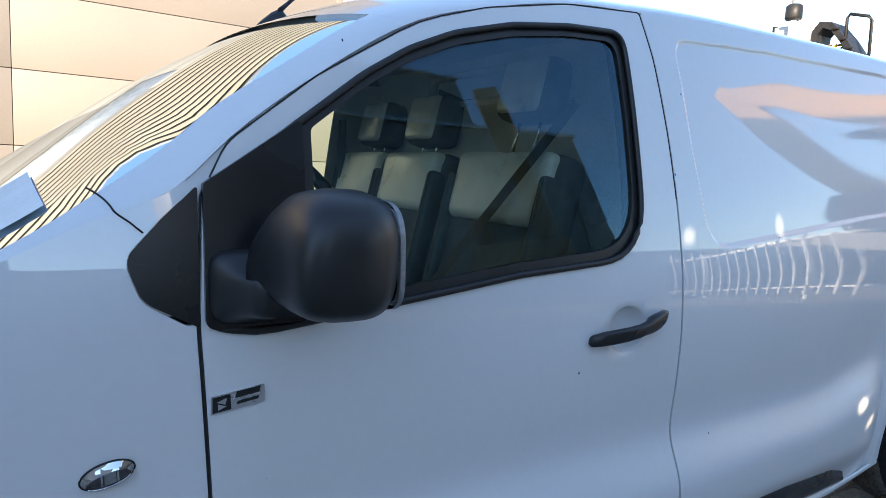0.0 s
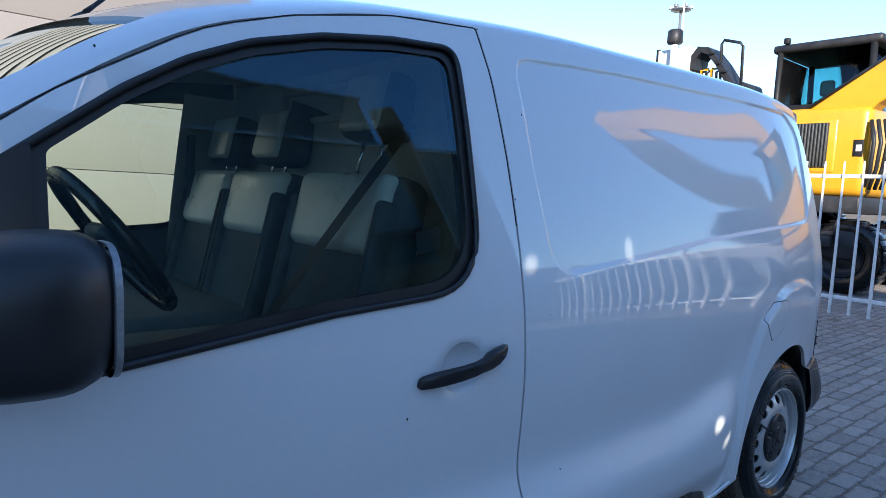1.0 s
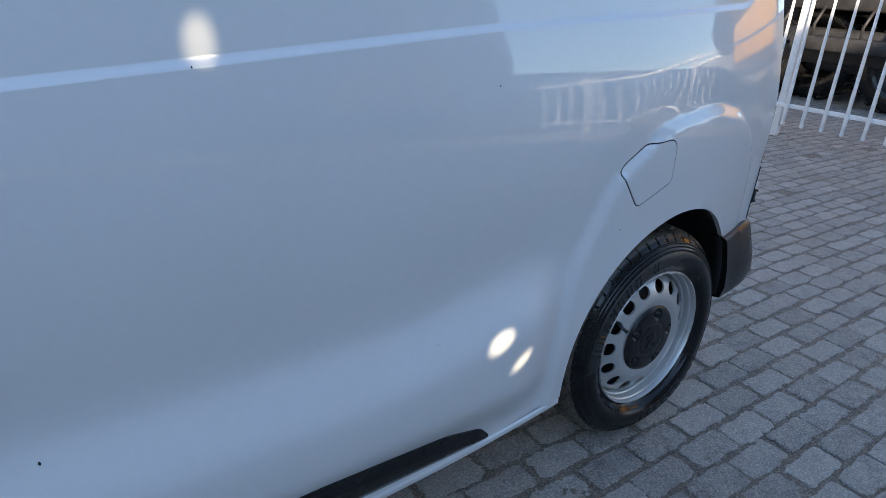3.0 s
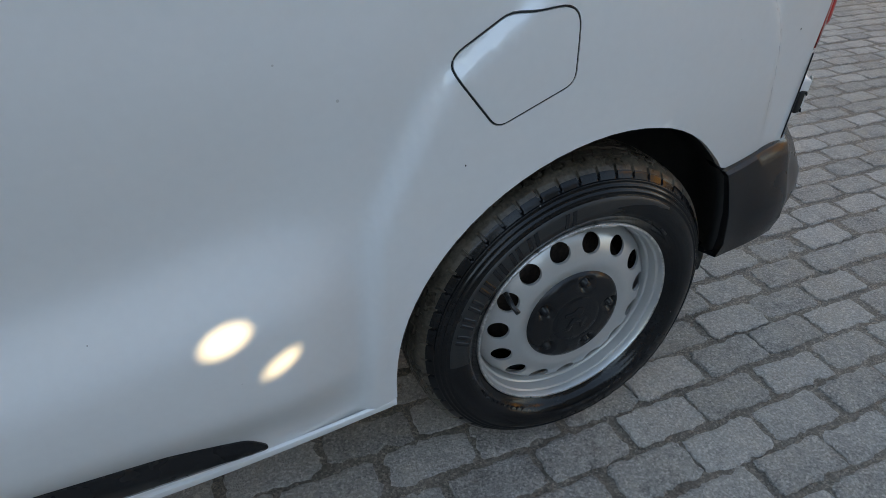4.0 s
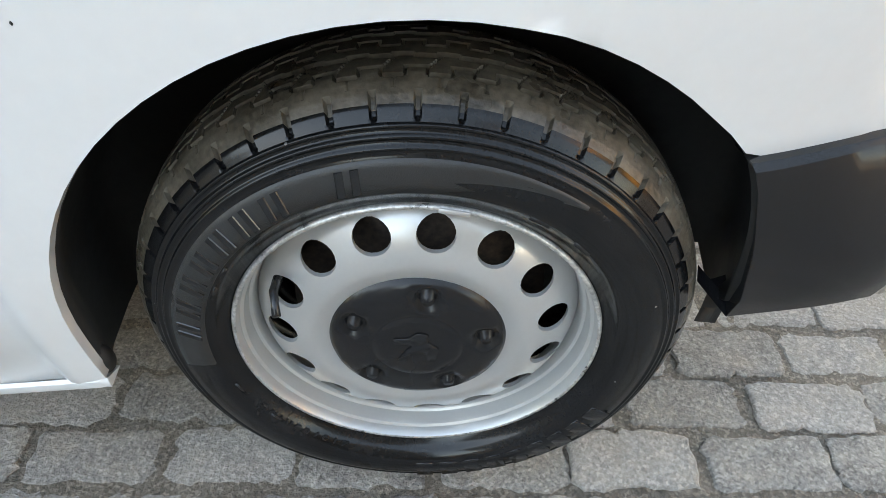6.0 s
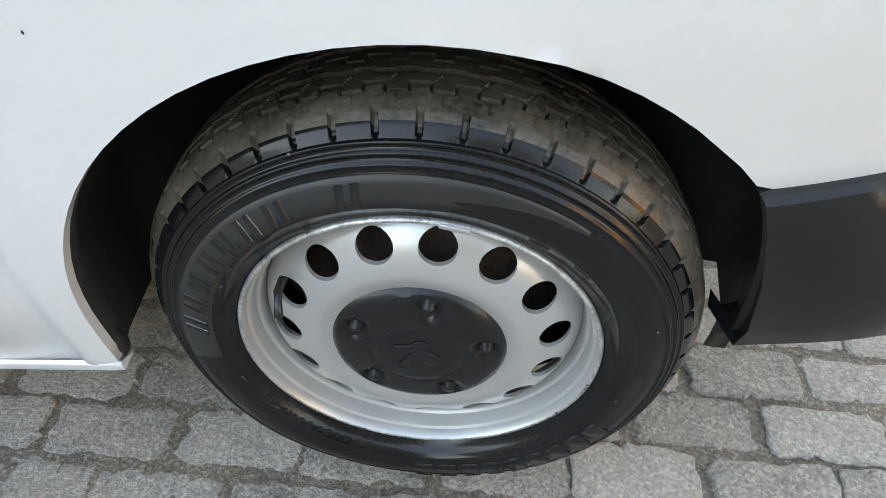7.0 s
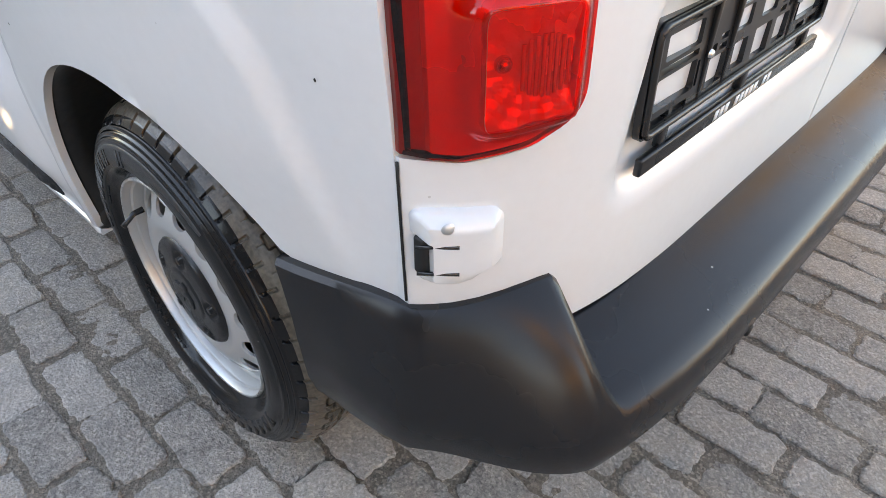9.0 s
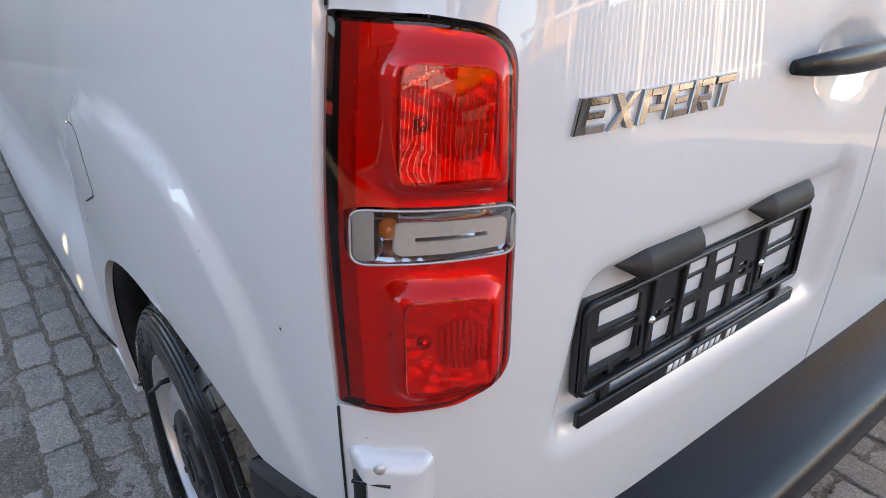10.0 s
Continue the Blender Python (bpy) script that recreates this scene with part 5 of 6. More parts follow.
def tyre_radius(a, t):
    """Radius of the tread at a (outward from the hub plane) and angle t, with its grooves."""
    r = float(np.interp(a, [-0.178, -0.168, -0.156, -0.143, -0.123, -0.094, -0.065, -0.048, -0.038, -0.028, -0.018, -0.0145, -0.0104], [0.3195, 0.327, 0.333, 0.337, 0.3405, 0.342, 0.3410, 0.3390, 0.3355, 0.3290, 0.3200, 0.3158, 0.3106]))
    p = t / (2 * math.pi)
    for a0, amp, ph, wd, dp in ((-0.051, 0.0060, 0.0, 0.0018, 0.0075), (-0.076, 0.0016, 0.3, 0.0036, 0.0085), (-0.099, 0.0060, 0.1, 0.0018, 0.0075), (-0.121, 0.0016, 0.3, 0.0036, 0.0075), (-0.143, 0.0060, 0.5, 0.0018, 0.006)):
        s = (p * 50 + ph) % 1.0
        level = amp if 0.25 < s < 0.75 else -amp
        if abs(a - a0 - level) < wd or (min(abs(s - 0.25), abs(s - 0.75)) < 0.03 and abs(a - a0) < amp):
            r -= dp
    q = (p * 50) % 1.0
    if a > -0.031 and q < 0.12:
        r -= 0.0065 * max(0.0, min(1.0, (-a - 0.0108) / 0.006))
    if -0.047 < a < -0.033 and 0.50 < q < 0.53:
        r -= 0.0015
    if -0.074 < a < -0.053 and 0.48 < (p * 50 + a * 14) % 1.0 < 0.53:
        r -= 0.0040
    return r


def make_wheel(parent_thing):
    wheel = part("wheel", boxed((-0.04, 0.03, -0.04), (0.04, 0.10, 0.04), 0.01), LINER, parent_thing, "steel wheel with a black cap and a worn tyre")
    # sidewall
    side = [(0.2175, -0.012), (0.219, 0.000), (0.224, 0.004), (0.236, 0.0070), (0.2365, 0.0085), (0.250, 0.0115), (0.262, 0.0120), (0.276, 0.0102), (0.286, 0.0066), (0.2905, 0.0040), (0.2912, 0.0056), (0.2935, 0.0046), (0.2942, 0.0014),
            (0.2990, -0.0015), (0.2997, 0.0003), (0.3020, -0.0010), (0.3027, -0.0040), (0.3070, -0.0072), (0.3077, -0.0056), (0.3100, -0.0074), (0.3107, -0.0104)]
    inner = [(0.3195, -0.169), (0.312, -0.187), (0.29, -0.199), (0.25, -0.199), (0.2175, -0.18)]
    side = [(r, w + 0.009 * float(np.clip((r - 0.222) / 0.03, 0, 1))) for r, w in side]
    def settle(bm):
        """The loaded tyre bulges outwards near the ground."""
        for v in bm.verts:
            r = math.hypot(v.co.x, v.co.z)
            v.co.y -= 0.0105 * float(sstep((-v.co.z - 0.02) / 0.24)) * float(sstep((r - 0.222) / 0.05))
        return bm
    part("tyre", settle(lathe(side, 160)), RUBBER, wheel, "black tyre sidewall, shiny with dressing")
    seg = 1050
    outer = np.linspace(-0.0104, -0.0210, 12)
    for nm, cols, mt, lb in (("shoulder", outer, RUBBER, "black tyre shoulder with cut notches"), ("tread", np.concatenate([np.linspace(-0.0210, -0.130, 112), np.linspace(-0.133, -0.178, 14)]), TREAD, "dusty block tread")):
        vs = []
        for a in cols:
            for k in range(seg):
                t = 2 * math.pi * k / seg
                r = tyre_radius(a, t)
                vs.append((r * math.sin(t), -a - 0.009, r * math.cos(t)))
        fs = [(c * seg + k, (c + 1) * seg + k, (c + 1) * seg + (k + 1) % seg, c * seg + (k + 1) % seg) for c in range(len(cols) - 1) for k in range(seg)]
        tmp = bpy.data.meshes.new("tread_rows")
        tmp.from_pydata(vs, [], fs)
        bm = bmesh.new()
        bm.from_mesh(tmp)
        bpy.data.meshes.remove(tmp)
        bmesh.ops.recalc_face_normals(bm, faces=bm.faces[:])
        part(nm, settle(bm), mt, wheel, lb, sharp=35)
    part("inner_wall", lathe(inner, 80), RUBBER, wheel)
    # pressed steel disc with round holes
    depth = curve([0.0, 0.10, 0.112, 0.124, 0.140, 0.165, 0.186, 0.196, 0.2012], [-0.004, -0.004, -0.003, 0.000, -0.002, -0.011, -0.026, -0.040, -0.050])
    ring = lambda r, n: [Vector((r * math.cos(2 * math.pi * k / n), r * math.sin(2 * math.pi * k / n))) for k in range(n)]
    holes = [ring(0.096, 60)]
    for k in range(15):
        t = radians(90 - 7 + 24 * k)
        cx, cz = 0.166 * math.cos(t), 0.166 * math.sin(t)
        lp = []
        for j in range(20):
            q = 2 * math.pi * j / 20
            a, b = 0.0195 * math.cos(q), 0.0215 * math.sin(q)
            lp.append(Vector((cx + a * math.cos(t) - b * math.sin(t), cz + a * math.sin(t) + b * math.cos(t))))
        holes.append(lp)
    disc = sheet(ring(0.2010, 140), lambda u, v: (u, -depth(np.hypot(u, v)), v), 0.008, holes, [ring(0.115, 90), ring(0.124, 90), ring(0.132, 90), ring(0.1895, 130), ring(0.194, 130), ring(0.1980, 140)], 0.006)
    part("rim_disc", disc, STEEL, wheel, "silver pressed steel disc with round holes")
    barrel = [(0.2000, -0.062), (0.2016, -0.050), (0.2030, -0.046), (0.2032, -0.036), (0.2048, -0.0325), (0.2082, -0.0300), (0.2090, -0.0150), (0.2100, -0.0105), (0.2138, -0.0080), (0.2148, 0.0020), (0.2168, 0.0065), (0.2190, 0.006), (0.2205, 0.002), (0.2205, -0.02)]
    part("rim_barrel", lathe(barrel, 140), STEEL, wheel, sharp=28)
    part("rim_edge", lathe([(0.2155, 0.0067), (0.2175, 0.0080), (0.2200, 0.0070), (0.2212, 0.0035)], 140), RUST, wheel, "chipped silver rim edge")
    part("brake_drum", lathe([(0.0, -0.065), (0.16, -0.07), (0.165, -0.10), (0.165, -0.14)], 48), mat("rusty_brake_steel", (0.05, 0.035, 0.028), 0.6, 0.5, spread=0.4, scale=20), wheel)
    # black cap with five bolt pockets
    cap_d = lambda q: np.interp(q, [0.0, 0.053, 0.0545, 0.056, 0.0575, 0.095, 0.103, 0.107, 0.109], [0.012, 0.012, 0.0095, 0.0095, 0.011, 0.007, 0.004, -0.001, -0.006])
    BOLT = [(0.0835 * math.cos(radians(90 - 8 + 72 * k)), 0.0835 * math.sin(radians(90 - 8 + 72 * k))) for k in range(5)]

    def cap_place(u, v):
        w = cap_d(np.hypot(u, v))
        for bx, bz in BOLT:
            d = np.hypot(u - bx, v - bz)
            w = w - 0.008 * sstep((0.0172 - d) / 0.003) + 0.0105 * sstep((0.0085 - d) / 0.0015)
        return u, -w, v
    rings = [ring(0.0535, 60), ring(0.055, 60), ring(0.0565, 60), ring(0.104, 80)]
    for bx, bz in BOLT:
        rings += [[p + Vector((bx, bz)) for p in ring(r, n)] for r, n in ((0.0174, 22), (0.0140, 20), (0.0087, 12), (0.0070, 12))]
    cap = part("wheel_cap", sheet(ring(0.109, 90), cap_place, 0.010, (), rings, 0.006), PLASTIC, wheel, "matt black cap with five moulded bolts")
    # moulded emblem as a plain raised shape
    emb = loop([(-0.030, 0.018, .004), (-0.010, 0.020, .004), (0.0, 0.030, .006), (0.014, 0.026, .006), (0.012, 0.012, .004), (0.026, 0.000, .006), (0.022, -0.022, .004), (0.012, -0.026, .004), (0.010, -0.010, .004),
                (-0.006, -0.006, .004), (-0.014, -0.026, .004), (-0.026, -0.026, .004), (-0.014, -0.004, .004), (-0.004, 0.008, .004), (-0.028, 0.008, .004)], 0.006)
    part("cap_emblem", prism(emb, 0.0022, lambda a, b, w: Vector((a, -0.012 - w, b)), 0.0006), PLASTIC, cap)
    part("valve", tube(bmesh.new(), [(-0.158, 0.015, 0.092), (-0.160, -0.004, 0.090), (-0.158, -0.014, 0.084), (-0.154, -0.030, 0.078)], [0.006, 0.0055, 0.0045, 0.0052], 10), SATIN, wheel)
    part("balance_weight", boxed((-0.016, -0.0095, 0.2135), (0.016, -0.0055, 0.2195), 0.0015, m=Matrix.Rotation(radians(10), 4, "Y")), STEEL, wheel)
    # raised lettering: unreadable or trade words as plain slanted bars, the size readable
    def at_angle(bm_or_me, deg, r, rise, turn_out=True):
        m = Matrix.Rotation(radians(deg), 4, "Y") @ Matrix.Translation((0, -rise - 0.009 * min(1.0, max(0.0, (r + 0.008 - 0.222) / 0.03)), r)) @ Matrix.Rotation(radians(90), 4, "X")
        return m
    bm = bmesh.new()
    rows = [[bm.verts.new((r * math.sin(t), -w - 0.0085, r * math.cos(t))) for r, w in ((0.2465 + q * 0.033, 0.0100 - q * 0.002), (0.2475 + q * 0.033, 0.0125 - q * 0.002), (0.262 + q * 0.0195, 0.0129 - q * 0.003), (0.276 + q * 0.0065, 0.0112 - q * 0.002), (0.2838, 0.0086), (0.2845, 0.0060))] for t, q in ((t_, float(np.clip((math.degrees(t_) - 4) / 32, 0, 1))) for t_ in np.linspace(radians(-96), radians(36), 150))]
    for a, b in zip(rows, rows[1:]):
        for j in range(5):
            bm.faces.new((a[j], b[j], b[j + 1], a[j + 1]))
    bmesh.ops.recalc_face_normals(bm, faces=bm.faces[:])
    part("letter_band", bm, SERRATED, wheel)
    k = 0
    for deg in np.linspace(-82, -14, 9):
        k += 1
        if k == 8:
            continue
        for o in (-0.0125, 0.0025):
            sl = [(o, 0), (o + 0.0085, 0), (o + 0.0135, 0.027), (o + 0.005, 0.027)]
            bm = prism([Vector(p) for p in sl], 0.0040, lambda a, b, w: Vector((a, b, w)), 0.0010)
            bmesh.ops.transform(bm, matrix=at_angle(None, deg, 0.2505, 0.0108) @ Matrix.Rotation(radians(-7), 4, "X"), verts=bm.verts[:])
            part("raised_bar", bm, LETTER, wheel, smooth=False)
    k = 0
    for deg in np.linspace(118, 178, 9):
        k += 1
        sl = [(-0.012, 0), (0.012, 0), (0.012, 0.028), (-0.012, 0.028)]
        bm = prism([Vector(p) for p in sl], 0.0024, lambda a, b, w: Vector((a, b, w)), 0.0004)
        bmesh.ops.transform(bm, matrix=at_angle(None, deg, 0.254, 0.0100), verts=bm.verts[:])
        part("raised_bar", settle(bm), LETTER, wheel)
    word = "215/65R16C"
    for i, ch in enumerate(word):
        me = text_mesh(ch, 0.021, 0.0012)
        bm = bmesh.new()
        bm.from_mesh(me)
        bpy.data.meshes.remove(me)
        deg = 206 + i * 3.6
        bmesh.ops.transform(bm, matrix=at_angle(None, deg, 0.236, 0.0092), verts=bm.verts[:])
        part("size_letter", settle(bm), SATIN, wheel)
    # fine rings and printed bars low on the sidewall
    for deg in (-66, -58, 30, 44, 232, 250):
        bm = prism([Vector(p) for p in ((-0.012, 0), (0.012, 0), (0.012, 0.006), (-0.012, 0.006))], 0.0008, lambda a, b, w: Vector((a, b, w)))
        bmesh.ops.transform(bm, matrix=at_angle(None, deg, 0.240, 0.0085), verts=bm.verts[:])
        part("raised_bar", settle(bm), SATIN, wheel)
    return wheel


wheel = make_wheel(van)
wheel.matrix_basis = Matrix.Translation(HUB)


plain_tread = bpy.data.meshes.new("plain_tread")
_bm = lathe([(0.3106, -0.0104), (0.320, -0.018), (0.329, -0.028), (0.339, -0.048), (0.342, -0.094), (0.337, -0.143), (0.327, -0.168), (0.3195, -0.178)], 90)
_bm.to_mesh(plain_tread)
_bm.free()
plain_tread.materials.append(TREAD)


def wheel_copy(m):
    made = {}
    for o in (wheel, *wheel.children_recursive):
        made[o] = o.copy()
        if o.name.startswith("tread"):
            made[o].data = plain_tread
        scene.collection.objects.link(made[o])
        made[o].parent = made.get(o.parent, o.parent)
    made[wheel].matrix_basis = m


wheel_copy(Matrix.Translation((-BASE, HUB[1], HUB[2])))
wheel_copy(Matrix.Translation((HUB[0], -HUB[1], HUB[2])) @ Matrix.Rotation(math.pi, 4, "Z"))
wheel_copy(Matrix.Translation((-BASE, -HUB[1], HUB[2])) @ Matrix.Rotation(math.pi, 4, "Z"))

# ---- cab interior
part("cab_floor", boxed((-3.2, -0.86, 0.50), (-1.80, 0.86, 0.55), 0.01), TRIM, van)
part("headlining", grid(lambda x, r: top(x, r * 0.93, -0.035), np.linspace(-2.45, -1.80, 14), np.linspace(-1, 1, 21)), LINING, van)
BW = loop([(-0.25, 1.57, 0.03), (0.25, 1.57, 0.03), (0.25, 1.66, 0.03), (-0.25, 1.66, 0.03)], 0.05)
bulk = part("bulkhead", sheet(loop([(-0.84, 0.52, 0.02), (0.84, 0.52, 0.02), (0.84, 1.10, 0.3), (0.72, 1.72, 0.08), (-0.72, 1.72, 0.08), (-0.84, 1.10, 0.3)], 0.05),
                              lambda u, v: (-1.800 + 0 * u, u, v), 0.08, [BW], (), 0.02, (1, 0, 0), True), BULKHEAD, van, "pale bulkhead with a small window")
part("bulkhead_frame", tube(bmesh.new(), [(-1.806, p.x, p.y) for p in shrink(BW, -0.008)], 0.012, 8, True), BULKHEAD, bulk)
part("bulkhead_pane", sheet(BW, lambda u, v: (-1.795 + 0 * u, u, v), 0.1, flange=0), glass("bulkhead_glass", (0.5, 0.55, 0.52)), bulk)
DASH = [(-3.22, 0.56), (-3.22, 1.10), (-3.12, 1.14), (-2.98, 1.13), (-2.90, 1.08), (-2.87, 0.98), (-2.92, 0.88), (-2.98, 0.60)]
bm = bmesh.new()
rows = [[bm.verts.new((x - 0.05 * (1 - (y / 0.86) ** 2), y, z)) for x, z in DASH] for y in np.linspace(-0.86, 0.86, 15)]
for a, b in zip(rows, rows[1:]):
    for j in range(len(DASH) - 1):
        bm.faces.new((a[j], a[j + 1], b[j + 1], b[j]))
bmesh.ops.recalc_face_normals(bm, faces=bm.faces[:])
part("dashboard", bm, TRIM, van)
part("paper_sheet", grid(lambda a, b: Vector((-3.16 + 0.30 * a, -0.62 + 0.22 * b, 1.165 + 0.10 * a)), np.linspace(0, 1, 4), np.linspace(0, 1, 3)), PAPER, van)


def pad(lo, hi, bevel, m=None):
    return boxed(lo, hi, bevel, 4, m)


def seat(y, width, two=False):
    s = part("front_seat", boxed((-2.42, y - width / 2 + 0.04, 0.55), (-2.02, y + width / 2 - 0.04, 0.80), 0.02), TRIM, van, "dark grey seat with light grey leather panels")
    part("cushion", pad((-2.50, y - width / 2, 0.78), (-1.98, y + width / 2, 0.93), 0.05), FABRIC, s)
    lean = pose(-1.98, y, 0.82, 0, 13, 0)
    n = 2 if two else 1
    w = width / n
    part("backrest", pad((-0.085, -width / 2, -0.05), (0.055, width / 2, 0.56), 0.055, lean), FABRIC, s)
    for k in range(n):
        c = -width / 2 + w * (k + 0.5)
        part("back_panel", pad((-0.108, c - w * 0.46, 0.33), (-0.03, c + w * 0.46, 0.555), 0.035, lean), LEATHER, s)
        part("bolster", pad((-0.118, c - w * 0.49, 0.02), (-0.02, c - w * 0.43, 0.48), 0.02, lean), FABRIC, s)
        part("bolster", pad((-0.118, c + w * 0.43, 0.02), (-0.02, c + w * 0.49, 0.48), 0.02, lean), FABRIC, s)
        up = 0.0 if two else 0.075
        hr = part("headrest", pad((-0.085, c - 0.120, 0.590 + up), (0.035, c + 0.120, 0.780 + up), 0.035, lean), FABRIC, s)
        part("headrest_panel", pad((-0.098, c - 0.100, 0.605 + up), (-0.05, c + 0.100, 0.770 + up), 0.02, lean), LEATHER, hr)
        for q in (-0.05, 0.05):
            part("headrest_post", tube(bmesh.new(), [lean @ Vector((-0.02, c + q, 0.52)), lean @ Vector((-0.02, c + q, 0.66 + up))], 0.006, 8), CHROME, s)
    return s


seat(-0.42, 0.50)
seat(0.36, 0.86, True)
part("seat_belt", grid(lambda a, b: Vector((-1.93 - 0.22 * a, -0.72 + 0.42 * a + 0.0 * b, 1.50 - 0.62 * a)) + Vector((0.0, 0.03 * b, 0.02 * b)), np.linspace(0, 1, 8), np.linspace(0, 1, 2)), SEAL, van)
# trim of the far door pillar
part("pillar_trim", grid(lambda z, a: Vector((-2.035 + 0.23 * a + 0.03 * (z - 1.1), float(half_w(z)) - 0.075 - 0.03 * abs(2 * a - 1) ** 2, z)), np.linspace(0.55, 1.68, 12), np.linspace(0, 1, 7)), LINING, van, "grey plastic pillar trim")
part("belt_runner", boxed((-1.99, 0.72, 1.12), (-1.965, 0.755, 1.52), 0.006), TRIM, van)
# steering wheel
tilt = pose(-2.54, -0.42, 1.19, 0, -127, 0)
bm = bmesh.new()
tube(bm, [tilt @ Vector((0.185 * math.cos(t), 0.185 * math.sin(t), 0)) for t in np.linspace(0, 2 * math.pi, 49)[:-1]], 0.016, 10, True)
sw = part("steering_wheel", bm, SATIN, van)
bm = boxed((-0.055, -0.07, -0.01), (0.055, 0.07, 0.03), 0.02, 3, tilt)
part("wheel_hub", bm, TRIM, sw)
for a in (90, -90, 180):
    part("spoke", boxed((0.04, -0.018, -0.012), (0.18, 0.018, 0.004), 0.006, 2, tilt @ Matrix.Rotation(radians(a), 4, "Z")), TRIM, sw)
part("column", tube(bmesh.new(), [tilt @ Vector((0, 0, 0.02)), tilt @ Vector((0, 0, 0.30))], 0.045, 12), TRIM, sw)
# door linings
for sgn in (1, -1):
    bm = sheet(loop([(-2.88, 0.30, 0.03), (-1.76, 0.30, 0.03), (-1.80, 1.08, 0.05), (-2.1, 1.075, 0.1), (-2.85, 1.0, 0.05)], 0.05), lambda u, v: on_side(u, v, -0.07), 0.08, flange=0.02, inward=(0, -1, 0), flip=True)
    part("door_lining", bm if sgn == 1 else mirrored(bm), TRIM, van)
    bm = sheet(shrink(DOOR, 0.0), lambda u, v: on_side(u, v, -0.045), 0.04, [shrink(DAYLIGHT, 0.012)], (), 0.012, (0, 1, 0), True)
    part("door_frame", bm if sgn == 1 else mirrored(bm), TRIM, van)
part("window_sticker", sheet(loop([(-2.06, 1.20, .002), (-1.99, 1.215, .002), (-1.99, 1.265, .002), (-2.06, 1.25, .002)], 0.05), lambda u, v: on_side(u, v, -0.013), 0.05, flange=0), PRINT, van)

# ---------------------------------------------------------------- ground and surroundings
gx = [-150, -60, -25, -12, -6, -3, *np.arange(-1.3, 1.75, 0.0085), 2.5, 4, 6, 9, 14, 25, 60, 150]
gy = [-150, -60, -25, -12, -6, -3, *np.arange(-1.75, 0.75, 0.0085), 1.5, 3, 5, 8, 12, 25, 60, 150]


def sand_level(x, y):
    """Sand lies in the joints, here flush with the blocks, there washed out."""
    if not (-1.31 < x < 1.76 and -1.76 < y < 0.76):
        return -0.0035
    n = noise.noise
    return -0.0038 + 0.0011 * n(Vector((x * 2.3, y * 2.3, 0.3))) + 0.0016 * n(Vector((x * 19, y * 19, 1.7))) + 0.0016 * n(Vector((x * 55, y * 55, 4.1)))


gv = [(float(x), float(y), sand_level(x, y)) for x in gx for y in gy]
ny = len(gy)
gf = [(a * ny + b, (a + 1) * ny + b, (a + 1) * ny + b + 1, a * ny + b + 1) for a in range(len(gx) - 1) for b in range(ny - 1)]
me = bpy.data.meshes.new("ground")
me.from_pydata(gv, [], gf)
me.materials.append(SAND)
me.polygons.foreach_set("use_smooth", [True] * len(me.polygons))
ground = new("ground", me)
tagged(ground, "wide paved yard with dark sandy joints", "ground", kind="structure")

# blank walls of the surroundings
hall = tagged(new("warehouse"), "cream panel-clad warehouse with a white base", "building")
hall.location = (0, 9.0, 0)
Z0 = 0.32
for k in range(5):
    for x0, x1 in ((-26.0, -19.8), (-19.8, -11.6), (-11.6, -3.40), (-3.40, 1.48)):
        bm = boxed((x0 + 0.004, 0.0, Z0 + 1.065 * k + 0.005), (x1 - 0.004, 0.12, min(Z0 + 1.065 * (k + 1) - 0.005, 5.14)), 0.005)
        part("wall_panel", bm, CREAM, hall)
part("wall_core", boxed((-26.0, 0.05, 0.0), (1.475, 14.0, 8.52)), CREAM, hall)
for k in range(13):
    part("cladding_rib", boxed((-26.0, -0.02, 5.15 + 0.26 * k), (1.48, 0.05, 5.335 + 0.26 * k), 0.012), BEIGE, hall)
    # black strips set between the ribs darken the gaps by colour
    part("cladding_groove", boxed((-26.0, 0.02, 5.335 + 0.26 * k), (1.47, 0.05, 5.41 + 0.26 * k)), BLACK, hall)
part("base_strip", boxed((-26.0, -0.05, 0.02), (1.50, 0.0, 0.42), 0.01), WOOD, hall)
part("roof_edge", boxed((-26.1, -0.06, 8.52), (1.56, 14.0, 8.66), 0.02), GREYMETAL, hall)
part("corner_post", boxed((1.40, -0.02, 0.0), (1.52, 0.10, 8.52), 0.01), CREAM, hall)
part("dark_sign", boxed((-6.2, -0.06, 3.80), (-2.70, -0.001, 4.9), 0.01), GREYMETAL, hall)

# unseen hall added to keep the low sun off the van
shade = tagged(new("storage_hall"), "long grey hall, unseen, added to shade the van", "building")
shade.location = (0, -14.0, 0)
part("wall", boxed((-60, -0.4, 0), (-5.2, 0, 8.7), 0.02), HALL, shade)
for k in range(33):
    part("cladding_rib", boxed((-39.5 + k * 1.04, 0.0, 0.3), (-39.38 + k * 1.04, 0.05, 8.6), 0.01), HALL, shade)
part("roof_edge", boxed((-60.1, -0.4, 8.7), (-5.1, 0.1, 8.9), 0.02), GREYMETAL, shade)

